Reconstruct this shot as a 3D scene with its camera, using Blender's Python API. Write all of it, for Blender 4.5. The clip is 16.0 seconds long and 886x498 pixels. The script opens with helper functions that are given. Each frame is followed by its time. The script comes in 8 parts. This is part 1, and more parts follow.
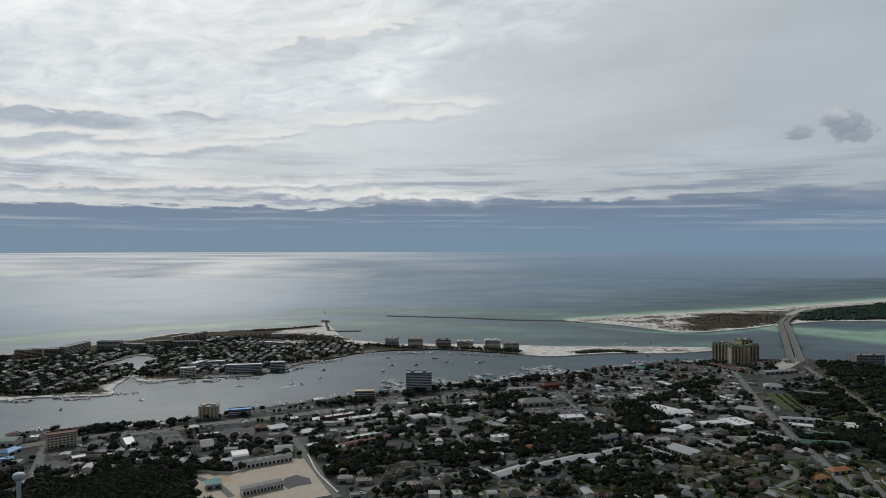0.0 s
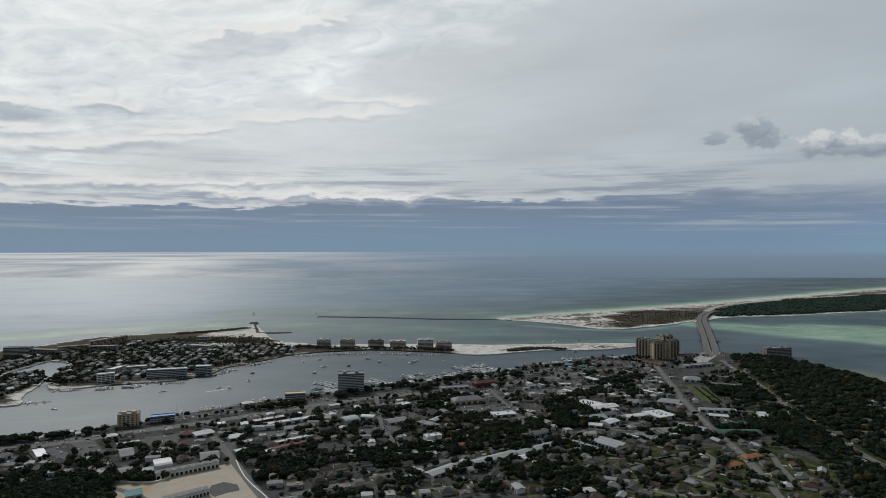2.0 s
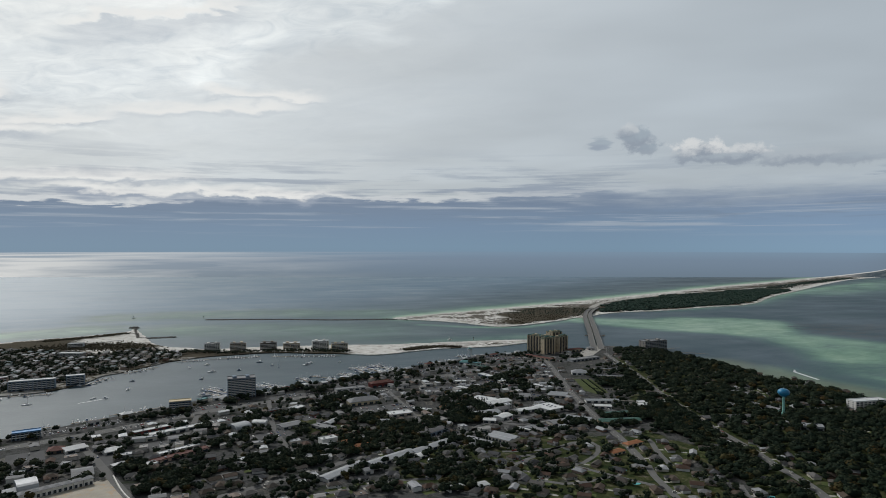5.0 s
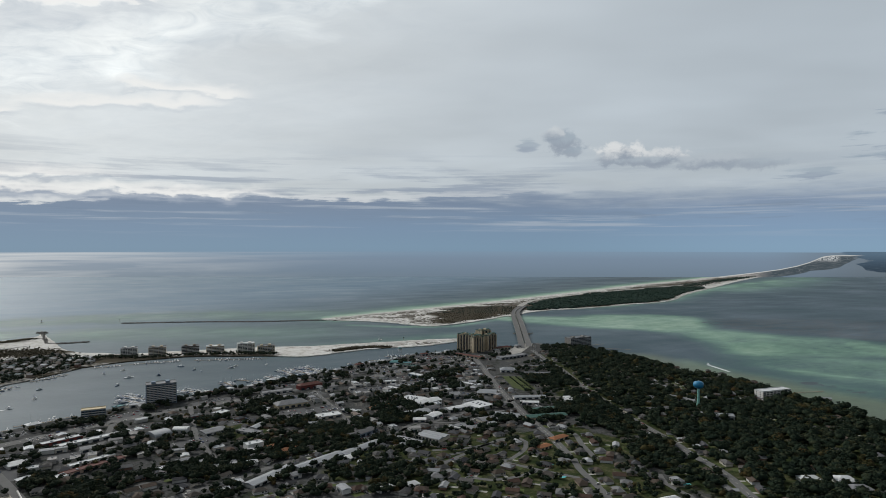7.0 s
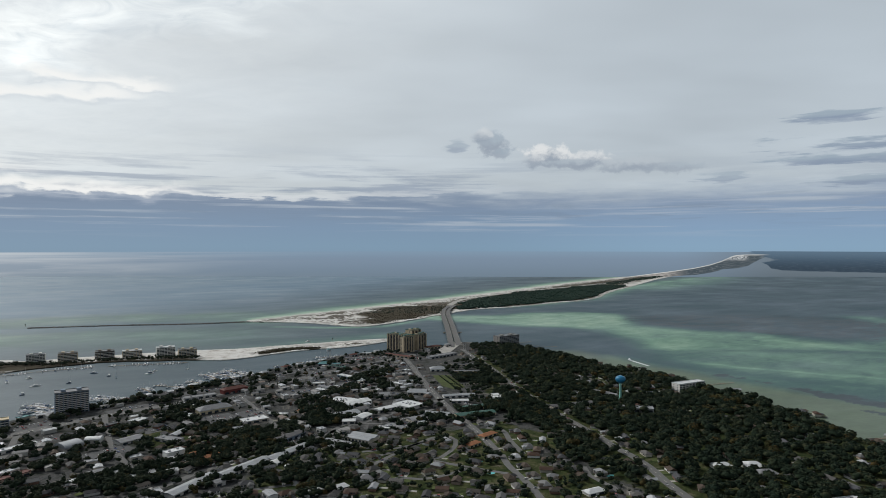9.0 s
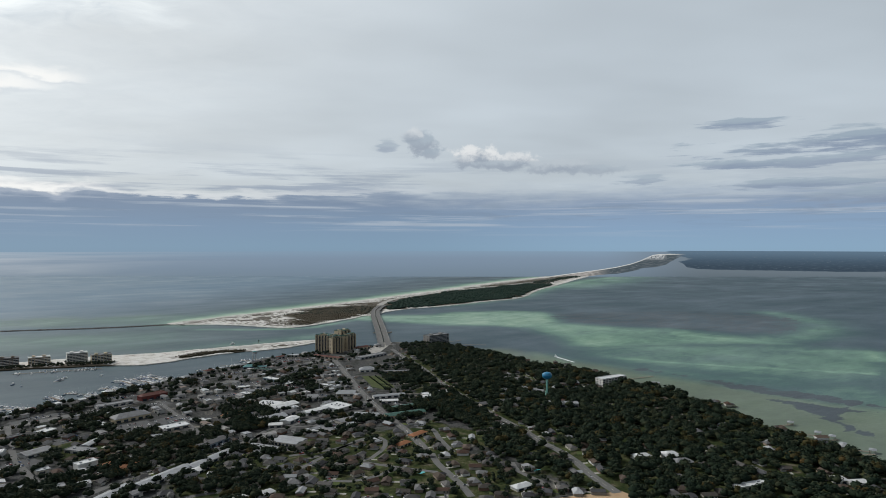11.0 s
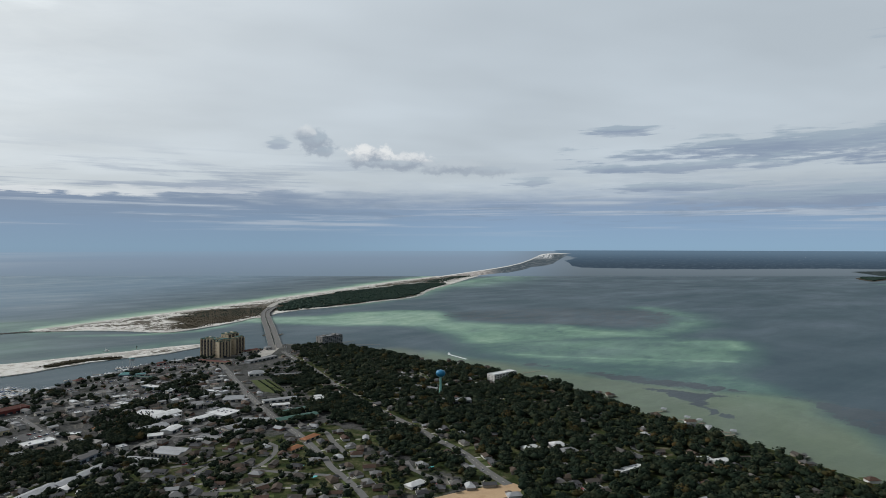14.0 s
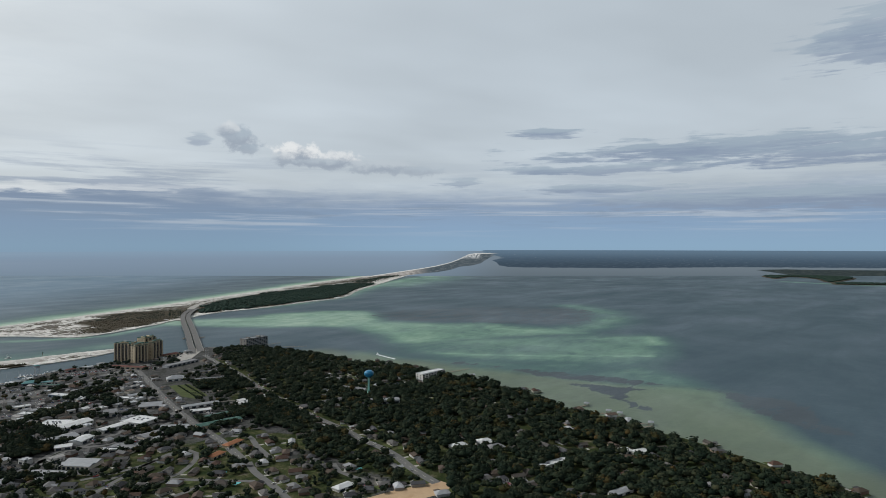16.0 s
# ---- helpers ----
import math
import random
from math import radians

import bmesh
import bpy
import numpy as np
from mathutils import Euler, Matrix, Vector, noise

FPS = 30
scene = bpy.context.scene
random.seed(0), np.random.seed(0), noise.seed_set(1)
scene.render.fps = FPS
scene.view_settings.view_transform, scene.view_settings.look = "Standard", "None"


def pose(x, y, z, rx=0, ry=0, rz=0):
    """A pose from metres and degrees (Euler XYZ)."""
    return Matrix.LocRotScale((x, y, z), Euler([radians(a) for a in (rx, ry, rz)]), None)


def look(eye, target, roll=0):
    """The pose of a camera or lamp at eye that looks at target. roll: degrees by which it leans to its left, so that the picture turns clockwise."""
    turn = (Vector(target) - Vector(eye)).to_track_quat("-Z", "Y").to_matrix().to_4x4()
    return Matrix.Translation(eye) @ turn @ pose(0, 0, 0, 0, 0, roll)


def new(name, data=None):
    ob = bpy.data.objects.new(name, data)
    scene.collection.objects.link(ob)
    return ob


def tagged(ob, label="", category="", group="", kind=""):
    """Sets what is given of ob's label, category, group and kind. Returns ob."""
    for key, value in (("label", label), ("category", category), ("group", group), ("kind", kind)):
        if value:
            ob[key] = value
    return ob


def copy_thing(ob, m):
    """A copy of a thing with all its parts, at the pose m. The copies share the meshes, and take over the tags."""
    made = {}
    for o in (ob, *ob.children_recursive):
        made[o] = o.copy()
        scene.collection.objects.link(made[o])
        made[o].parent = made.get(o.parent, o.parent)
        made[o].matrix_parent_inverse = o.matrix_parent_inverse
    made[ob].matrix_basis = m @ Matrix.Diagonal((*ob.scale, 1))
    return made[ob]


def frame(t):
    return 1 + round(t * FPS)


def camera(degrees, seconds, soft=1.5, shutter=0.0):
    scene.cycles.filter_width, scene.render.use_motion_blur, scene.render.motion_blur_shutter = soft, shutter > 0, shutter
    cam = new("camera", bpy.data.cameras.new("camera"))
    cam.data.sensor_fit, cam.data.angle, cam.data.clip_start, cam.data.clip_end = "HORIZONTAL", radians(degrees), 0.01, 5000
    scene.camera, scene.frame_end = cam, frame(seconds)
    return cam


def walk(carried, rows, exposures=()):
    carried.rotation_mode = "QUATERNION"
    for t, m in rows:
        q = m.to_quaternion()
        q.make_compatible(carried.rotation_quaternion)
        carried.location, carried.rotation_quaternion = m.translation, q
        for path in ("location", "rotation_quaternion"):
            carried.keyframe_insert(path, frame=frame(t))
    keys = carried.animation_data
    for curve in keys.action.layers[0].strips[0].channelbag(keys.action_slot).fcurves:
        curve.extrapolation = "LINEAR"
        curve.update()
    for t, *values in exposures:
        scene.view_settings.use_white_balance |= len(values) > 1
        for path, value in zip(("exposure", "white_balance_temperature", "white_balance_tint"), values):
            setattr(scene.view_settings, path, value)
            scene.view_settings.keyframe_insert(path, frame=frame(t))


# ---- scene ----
cam = camera(70.43, 16.0, soft=0.6)
EYE = 250.0
# seconds, x, y, z, yaw, pitch, roll: the camera hovers and turns, drifting a few metres
ROWS = [
    (0.0, 0.00, 0.00, 250.00, -0.000, -0.235, -0.016),
    (1.0, -0.07, 0.45, 249.80, -3.039, -0.242, -0.016),
    (2.0, -0.06, 0.95, 249.59, -6.125, -0.248, -0.016),
    (3.0, 0.04, 1.47, 249.37, -9.246, -0.255, -0.016),
    (4.0, 0.22, 2.03, 249.14, -12.393, -0.261, -0.016),
    (5.0, 0.46, 2.59, 248.90, -15.558, -0.268, -0.015),
    (6.0, 0.78, 3.17, 248.65, -18.735, -0.275, -0.014),
    (7.0, 1.15, 3.74, 248.39, -21.919, -0.281, -0.014),
    (8.0, 1.57, 4.30, 248.12, -25.106, -0.288, -0.013),
    (9.0, 2.04, 4.84, 247.84, -28.295, -0.295, -0.011),
    (10.0, 2.56, 5.35, 247.55, -31.484, -0.301, -0.010),
    (11.0, 3.11, 5.82, 247.26, -34.675, -0.308, -0.009),
    (12.0, 3.68, 6.24, 246.95, -37.870, -0.315, -0.007),
    (13.0, 4.28, 6.61, 246.63, -41.071, -0.322, -0.005),
    (14.0, 4.90, 6.90, 246.30, -44.285, -0.328, -0.003),
    (15.0, 5.53, 7.13, 245.96, -47.518, -0.335, -0.001),
    (16.0, 6.16, 7.27, 245.62, -50.778, -0.342, 0.002),
]
walk(cam, [(t, pose(x, y, z, 90 + pitch, roll, yaw)) for t, x, y, z, yaw, pitch, roll in ROWS],
     [(0.0, -0.26), (4.0, -0.22), (9.0, 0.0), (12.0, 0.08), (16.0, 0.09)])

# ---- world and sun ----
SUN_AZ, SUN_EL = -24.0, 40.0          # degrees clockwise from +y, and above the horizon
world = bpy.data.worlds.new("world")
scene.world = world
world.use_nodes = True


class Nodes:
    """Short spelling for node trees."""

    def __init__(self, tree):
        self.t = tree
        tree.nodes.clear()

    def n(self, kind, **kw):
        node = self.t.nodes.new(kind)
        for k, v in kw.items():
            if k == "op":
                node.operation = v
            elif k == "blend":
                node.blend_type = v
        return node

    def put(self, sock, v):
        if isinstance(v, bpy.types.NodeSocket):
            self.t.links.new(v, sock)
        elif isinstance(v, (tuple, list)) and len(v) == 3 and sock.type == "RGBA":
            sock.default_value = (*v, 1)
        else:
            sock.default_value = v

    def m(self, op, a, b=0.0, c=0.0, clamp=False):
        node = self.n("ShaderNodeMath", op=op)
        node.use_clamp = clamp
        for s, v in zip(node.inputs, (a, b, c)):
            self.put(s, v)
        return node.outputs[0]

    def ss(self, x, lo, hi):
        """Smooth step of x from lo to hi."""
        node = self.n("ShaderNodeMapRange")
        node.interpolation_type = "SMOOTHSTEP"
        self.put(node.inputs[0], x)
        self.put(node.inputs[1], lo)
        self.put(node.inputs[2], hi)
        return node.outputs[0]

    def mix(self, fac, a, b, blend="MIX"):
        node = self.n("ShaderNodeMix")
        node.data_type, node.blend_type = "RGBA", blend
        self.put(node.inputs[0], fac)
        self.put(node.inputs[6], a)
        self.put(node.inputs[7], b)
        return node.outputs[2]

    def noise(self, vec, scale, detail=4.0, rough=0.55, dist=0.0):
        node = self.n("ShaderNodeTexNoise")
        self.put(node.inputs["Vector"], vec)
        node.inputs["Scale"].default_value = scale
        node.inputs["Detail"].default_value = detail
        node.inputs["Roughness"].default_value = rough
        node.inputs["Distortion"].default_value = dist
        return node.outputs["Fac"]

    def vec(self, x, y, z=0.0):
        node = self.n("ShaderNodeCombineXYZ")
        for s, v in zip(node.inputs, (x, y, z)):
            self.put(s, v)
        return node.outputs[0]

    def ramp(self, fac, stops, smooth=False):
        node = self.n("ShaderNodeValToRGB")
        self.put(node.inputs[0], fac)
        e = node.color_ramp.elements
        node.color_ramp.interpolation = "EASE" if smooth else "LINEAR"
        while len(e) < len(stops):
            e.new(0.5)
        for el, (p, c) in zip(e, stops):
            el.position = p
            el.color = (*c, 1) if isinstance(c, tuple) else (c, c, c, 1)
        return node.outputs[0]


def build_sky():
    N = Nodes(world.node_tree)
    co = N.n("ShaderNodeTexCoord").outputs["Generated"]
    sep = N.n("ShaderNodeSeparateXYZ")
    N.put(sep.inputs[0], co)
    x, y, z = sep.outputs
    deg = 180 / math.pi
    az = N.m("MULTIPLY", N.m("ARCTAN2", x, y), deg)
    el = N.m("MULTIPLY", N.m("ARCSINE", z), deg)
    up = N.m("MAXIMUM", z, 0.0)
    # coordinates on a cloud layer overhead, and on a stretched band near the horizon
    inv = N.m("DIVIDE", 1.0, N.m("ADD", up, 0.12))
    lx, ly = N.m("MULTIPLY", x, inv), N.m("MULTIPLY", y, inv)
    # the veil is combed along one wind direction
    wx, wy = math.cos(radians(-30)), math.sin(radians(-30))
    layer = N.vec(N.m("MULTIPLY", N.m("ADD", N.m("MULTIPLY", lx, wx), N.m("MULTIPLY", ly, wy)), 0.85),
                  N.m("MULTIPLY", N.m("ADD", N.m("MULTIPLY", lx, -wy), N.m("MULTIPLY", ly, wx)), 1.2))
    band = N.vec(N.m("MULTIPLY", az, 0.035), N.m("MULTIPLY", el, 0.42))
    fine = N.vec(N.m("MULTIPLY", az, 0.10), N.m("MULTIPLY", el, 0.9))
    n_layer = N.noise(layer, 1.5, 7, 0.52, 1.1)
    n_fine = N.noise(layer, 7.5, 7, 0.6, 0.9)
    n_soft = N.noise(N.vec(N.m("MULTIPLY", az, 0.45), N.m("MULTIPLY", el, 1.2)), 0.62, 4, 0.5, 0.3)
    n_band = N.noise(band, 1.6, 7, 0.6, 0.4)
    n_streak = N.noise(N.vec(N.m("MULTIPLY", az, 0.03), N.m("MULTIPLY", el, 1.1)), 1.5, 6, 0.6, 0.2)
    n_puff = N.noise(fine, 3.2, 7, 0.6, 0.2)
    n_cum = N.noise(N.vec(az, N.m("MULTIPLY", el, 1.3)), 0.75, 7, 0.6, 0.1)
    n_thin = N.noise(N.vec(N.m("MULTIPLY", az, 0.12), N.m("MULTIPLY", el, 1.6)), 1.2, 6, 0.62, 0.3)
    # angle from the veiled sun
    sa, se = radians(SUN_AZ), radians(SUN_EL)
    dot = N.n("ShaderNodeVectorMath", op="DOT_PRODUCT")
    N.put(dot.inputs[0], co)
    dot.inputs[1].default_value = (math.sin(sa) * math.cos(se), math.cos(sa) * math.cos(se), math.sin(se))
    cosun = dot.outputs["Value"]
    glow = N.m("POWER", N.m("MAXIMUM", N.m("ADD", N.m("MULTIPLY", cosun, 0.5), 0.5), 0.0), 9.0)
    core = N.m("POWER", N.m("MAXIMUM", cosun, 0.0), 60.0)
    # blue sky behind the clouds
    sky = N.n("ShaderNodeTexSky")
    sky.sky_type, sky.sun_disc = "NISHITA", False
    sky.sun_elevation, sky.sun_rotation = radians(SUN_EL), radians(SUN_AZ)
    sky.air_density, sky.dust_density = 1.0, 2.0
    blue = N.mix(1.0, sky.outputs[0], (0.055, 0.055, 0.055), "MULTIPLY")
    # high veil
    veil = N.mix(glow, (0.53, 0.60, 0.66), (1.09, 1.11, 1.085))
    behind = N.m("ADD", N.m("MULTIPLY", N.ss(cosun, -0.62, -0.28), 0.88), 0.12)
    overhead = N.m("SUBTRACT", 1.0, N.m("MULTIPLY", N.m("MULTIPLY", N.ss(el, 24, 46), N.ss(cosun, 0.97, 0.75)), 0.80))
    behind = N.m("MULTIPLY", behind, overhead)
    shade = N.ramp(n_layer, [(0.30, (0.74, 0.77, 0.81)), (0.44, (0.94, 0.955, 0.97)), (0.56, (1.04, 1.04, 1.035)), (0.70, (1.17, 1.165, 1.15))])
    amount = N.m("ADD", N.m("MULTIPLY", N.ss(glow, 0.07, 0.42), 0.90), 0.10, clamp=True)
    rise = N.m("SUBTRACT", el, N.m("ADD", 9.2, N.m("MULTIPLY", N.m("ADD", az, 17.6), 0.36)))
    sheet = N.ss(N.m("ADD", rise, N.m("MULTIPLY", N.m("SUBTRACT", n_layer, 0.5), 9.0)), -1.8, 1.8)
    amount = N.m("MULTIPLY", amount, N.m("ADD", N.m("MULTIPLY", sheet, 0.8), 0.2))
    gain = N.m("ADD", N.m("MULTIPLY", sheet, 0.09), 0.945)
    veil = N.mix(N.ss(az, -40, -20), veil, N.mix(1.0, veil, N.vec(gain, gain, gain), "MULTIPLY"))
    soft = N.ramp(N.noise(layer, 0.8, 3, 0.5), [(0.35, 0.91), (0.65, 1.08)])
    veil = N.mix(1.0, veil, soft, "MULTIPLY")
    veil = N.mix(amount, veil, N.mix(1.0, veil, shade, "MULTIPLY"))
    fshade = N.ramp(n_fine, [(0.30, (0.84, 0.87, 0.90)), (0.48, (0.99, 0.995, 1.0)), (0.68, (1.12, 1.115, 1.10))])
    veil = N.mix(amount, veil, N.mix(1.0, veil, fshade, "MULTIPLY"))
    veil = N.mix(0.9, blue, veil)
    # stratus bands low over the sea
    low = N.m("MULTIPLY", N.ss(el, 9.5, 4.2), N.m("SUBTRACT", 1.0, N.m("MULTIPLY", N.ss(az, 25, 48), 0.65)))
    dark = N.mix(glow, (0.23, 0.29, 0.39), (0.33, 0.38, 0.46))
    bands = N.m("MULTIPLY", low, N.ss(N.m("ADD", n_band, N.m("MULTIPLY", N.m("SUBTRACT", n_streak, 0.5), 0.6)), 0.45, 0.62))
    out = N.mix(N.m("MULTIPLY", bands, 0.75), veil, dark)
    # the far bank: a lit edge over a blue-grey wall of rain haze
    edge = N.m("ADD", N.m("MULTIPLY", N.m("SUBTRACT", n_puff, 0.5), 1.3), N.m("ADD", N.m("MULTIPLY", N.m("SUBTRACT", n_band, 0.5), 0.9), N.m("MULTIPLY", N.m("SUBTRACT", n_soft, 0.5), 1.1)))
    right = N.ss(az, 12, 40)
    rim = N.m("ADD", 4.25, N.m("ADD", N.m("MULTIPLY", right, 0.7), N.m("MULTIPLY", N.ss(az, -3, -12), -0.75)))
    h = N.m("SUBTRACT", el, N.m("ADD", edge, rim))
    wall = N.ramp(N.m("DIVIDE", N.m("ADD", el, 1.0), 6.0),
                  [(0.0, (0.20, 0.30, 0.405)), (0.16, (0.205, 0.315, 0.43)), (0.45, (0.20, 0.295, 0.42)), (0.8, (0.195, 0.26, 0.365))])
    clear = N.m("ADD", 1.0, N.m("MULTIPLY", N.ss(az, 28, 52), 0.17))
    wall = N.mix(1.0, wall, N.vec(clear, clear, clear), "MULTIPLY")
    wall = N.mix(N.m("MULTIPLY", glow, 0.55), wall, (0.34, 0.38, 0.43))
    streak = N.m("MULTIPLY", N.ss(n_streak, 0.50, 0.66), N.ss(el, 0.5, 2.4))
    wall = N.mix(N.m("MULTIPLY", streak, 0.75), wall, (0.42, 0.48, 0.55))
    gloom = N.m("MULTIPLY", N.ss(n_thin, 0.50, 0.66), N.ss(el, 1.2, 3.0))
    wall = N.mix(N.m("MULTIPLY", gloom, 0.6), wall, (0.20, 0.265, 0.36))
    inbank = N.ss(h, N.m("ADD", 0.22, N.m("MULTIPLY", right, 0.9)), N.m("SUBTRACT", -0.18, N.m("MULTIPLY", right, 1.9)))
    out = N.mix(N.m("MULTIPLY", inbank, N.ss(az, 115, 85)), out, wall)
    litedge = N.m("MULTIPLY", N.ss(h, -0.22, 0.02), N.ss(h, 0.60, 0.10))
    litedge = N.m("MULTIPLY", litedge, N.ss(az, 48, 5))
    out = N.mix(N.m("MULTIPLY", litedge, 0.85), out, N.mix(glow, (0.60, 0.64, 0.67), (1.0, 1.0, 0.98)))

    # cloud shelves: a bright bumpy rim over a grey underside, between two places
    def shelf(out, left, right_, depth, strength, rough=1.1):
        u = N.m("DIVIDE", N.m("SUBTRACT", az, left[0]), right_[0] - left[0])
        line = N.m("ADD", N.m("MULTIPLY", u, right_[1] - left[1]), left[1])
        d = N.m("SUBTRACT", el, N.m("ADD", line, N.m("ADD", N.m("MULTIPLY", N.m("SUBTRACT", n_soft, 0.5), rough * 2.2), N.m("MULTIPLY", N.m("SUBTRACT", n_cum, 0.5), 0.45))))
        ends = N.m("MULTIPLY", N.ss(u, -0.12, 0.12), N.ss(u, 1.1, 0.8))
        under = N.m("MULTIPLY", N.m("MULTIPLY", N.ss(d, 0.14, -0.30), N.ss(d, -depth, -0.25 * depth)), ends)
        out = N.mix(N.m("MULTIPLY", under, strength), out, N.mix(n_puff, (0.30, 0.36, 0.46), (0.46, 0.51, 0.58)))
        rim = N.m("MULTIPLY", N.m("MULTIPLY", N.ss(d, -0.22, 0.12), N.ss(d, 1.1, 0.15)), ends)
        return N.mix(N.m("MULTIPLY", rim, 0.8), out, (0.93, 0.93, 0.91))

    for args in (
        ((-38.14, 10.44), (-25.10, 10.51), 2.6, 0.65, 1.6), ((-38.15, 8.11), (-24.34, 9.00), 1.6, 0.55, 1.2), ((-24.34, 10.98), (-18.90, 11.43), 0.9, 0.45), ((-19.53, 9.04), (-12.01, 10.23), 0.7, 0.4), ((-35.39, 6.69), (-15.65, 8.84), 0.8, 0.45, 0.7),
        ((-36.81, 4.45), (-5.02, 5.76), 0.75, 0.65, 0.8), ((-16.54, 4.38), (6.95, 4.33), 0.9, 0.8, 1.2), ((-5.27, 12.73), (4.89, 12.73), 0.5, 0.25), ((-15.63, 16.91), (-1.25, 20.13), 2.6, 0.35, 1.4), ((-12.00, 10.71), (2.83, 12.07), 0.6, 0.2, 0.7),
    ):
        out = shelf(out, *args)

    # single clouds: azimuth and elevation, half width, half height, how lit the top is, strength
    def cloud(place, wa, we, lit, strength=1.0):
        field = n_cum if lit > 0 else n_thin
        dx = N.m("DIVIDE", N.m("SUBTRACT", az, place[0]), wa)
        dy = N.m("DIVIDE", N.m("SUBTRACT", el, place[1]), we)
        r = N.m("SQRT", N.m("ADD", N.m("MULTIPLY", dx, dx), N.m("MULTIPLY", dy, dy)))
        bump = N.m("SUBTRACT", field, 0.5)
        r = N.m("ADD", r, N.m("MULTIPLY", bump, 2.3 if lit > 0 else 2.2))
        if not lit:
            r = N.m("ADD", r, N.m("MULTIPLY", N.m("SUBTRACT", N.m("ADD", N.m("MULTIPLY", n_soft, 0.5), N.m("MULTIPLY", n_puff, 0.5)), 0.5), 3.2))
        fac = N.m("MULTIPLY", N.ss(r, 1.15, 0.55), strength)
        t = N.ss(N.m("SUBTRACT", dy, N.m("MULTIPLY", bump, 3.0)), -0.55, 0.6)
        col = N.mix(t, (0.30, 0.35, 0.42) if lit else (0.225, 0.285, 0.385), (0.31 + 0.45 * lit, 0.385 + 0.39 * lit, 0.46 + 0.32 * lit))
        return fac, col

    for args in (
        ((32.75, 9.2), 1.7, 1.15, 0.12, 0.9), ((33.49, 8.32), 1.1, 0.6, 0.1, 0.7), ((29.27, 8.86), 1.0, 0.5, 0.3, 0.2), ((31.80, 9.94), 1.0, 0.7, 0.7, 0.65),
        ((37.69, 8.05), 2.1, 1.05, 1.0, 0.85), ((36.54, 7.62), 1.2, 0.6, 0.6, 0.7), ((41.26, 7.65), 2.0, 0.9, 0.85, 0.8), ((39.79, 7.30), 3.4, 0.4, 0.2, 0.8),
        ((45.11, 7.03), 3.4, 0.65, 0.35, 0.75), ((48.36, 6.67), 2.4, 0.5, 0.15, 0.6), ((52.56, 5.68), 2.4, 0.5, 0.0, 0.6),
        ((60.27, 10.08), 3.2, 0.4, 0.0, 0.7), ((75.25, 8.03), 15.0, 1.1, 0.0, 0.9), ((65.69, 6.66), 8.0, 0.55, 0.0, 0.75), ((71.29, 8.26), 6.0, 0.6, 0.0, 0.7), ((82.83, 7.23), 9.0, 0.9, 0.0, 0.85), ((60.28, 6.70), 5.0, 0.4, 0.0, 0.7),
        ((64.73, 4.96), 6.0, 0.4, 0.0, 0.8), ((78.18, 3.86), 14.0, 1.0, 0.0, 0.9), ((82.84, 3.90), 7.0, 0.7, 0.0, 0.8),
        ((84.61, 14.82), 4.5, 1.7, 0.0, 0.7), ((85.94, 16.15), 4.0, 1.8, 0.0, 0.6),
        ((60.15, 9.94), 3.0, 0.5, 0.0, 0.6), ((29.48, 8.97), 0.9, 0.6, 0.0, 0.5),
    ):
        fac, col = cloud(*args)
        out = N.mix(fac, out, col)
    out = N.mix(1.0, out, N.vec(behind, behind, behind), "MULTIPLY")
    # the veiled disc of the sun, above the picture
    out = N.mix(core, out, (4.0, 3.95, 3.8))
    # the sea beyond the built sheet, and the far shore
    HOR = -0.50
    # horizon haze is painted in: paler and bluer towards the top
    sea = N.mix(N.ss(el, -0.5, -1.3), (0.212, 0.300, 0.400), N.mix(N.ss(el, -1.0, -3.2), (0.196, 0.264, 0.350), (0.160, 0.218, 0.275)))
    # the sun's glitter painted on this sea, strongest below the sun
    glitter = N.m("MULTIPLY", N.m("POWER", N.m("MAXIMUM", N.m("COSINE", N.m("DIVIDE", N.m("SUBTRACT", az, SUN_AZ), deg)), 0.0), 14.0), 1.0)
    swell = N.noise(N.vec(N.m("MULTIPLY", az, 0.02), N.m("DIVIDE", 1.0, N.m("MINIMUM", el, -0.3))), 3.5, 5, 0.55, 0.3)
    glitter = N.m("MULTIPLY", glitter, N.ramp(swell, [(0.38, 0.30), (0.5, 0.70), (0.60, 1.0)]))
    sea = N.mix(glitter, sea, (0.74, 0.75, 0.74))
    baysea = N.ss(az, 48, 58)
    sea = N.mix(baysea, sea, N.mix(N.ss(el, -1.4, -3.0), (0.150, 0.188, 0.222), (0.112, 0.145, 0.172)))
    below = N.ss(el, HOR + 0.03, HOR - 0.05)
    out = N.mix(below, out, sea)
    nshore = N.noise(N.vec(az, N.m("MULTIPLY", el, 3.0)), 1.1, 5, 0.6)
    nveg = N.noise(N.vec(N.m("MULTIPLY", az, 1.0), N.m("MULTIPLY", el, 9.0)), 2.2, 5, 0.65)

    # far shores as outlines: share of the way from azimuth 38 to 100 degrees, and elevation (0: -4 degrees, 1: horizontal)
    way = N.m("DIVIDE", N.m("SUBTRACT", az, 38.0), 62.0, clamp=True)
    lift = N.m("DIVIDE", N.m("ADD", el, 4.0), 4.0)
    ragged = N.m("MULTIPLY", N.m("SUBTRACT", nshore, 0.5), 0.035)
    low = N.m("ADD", lift, ragged)

    def between(bottom, top, soft=0.010):
        """Where the elevation lies over one outline and under another."""
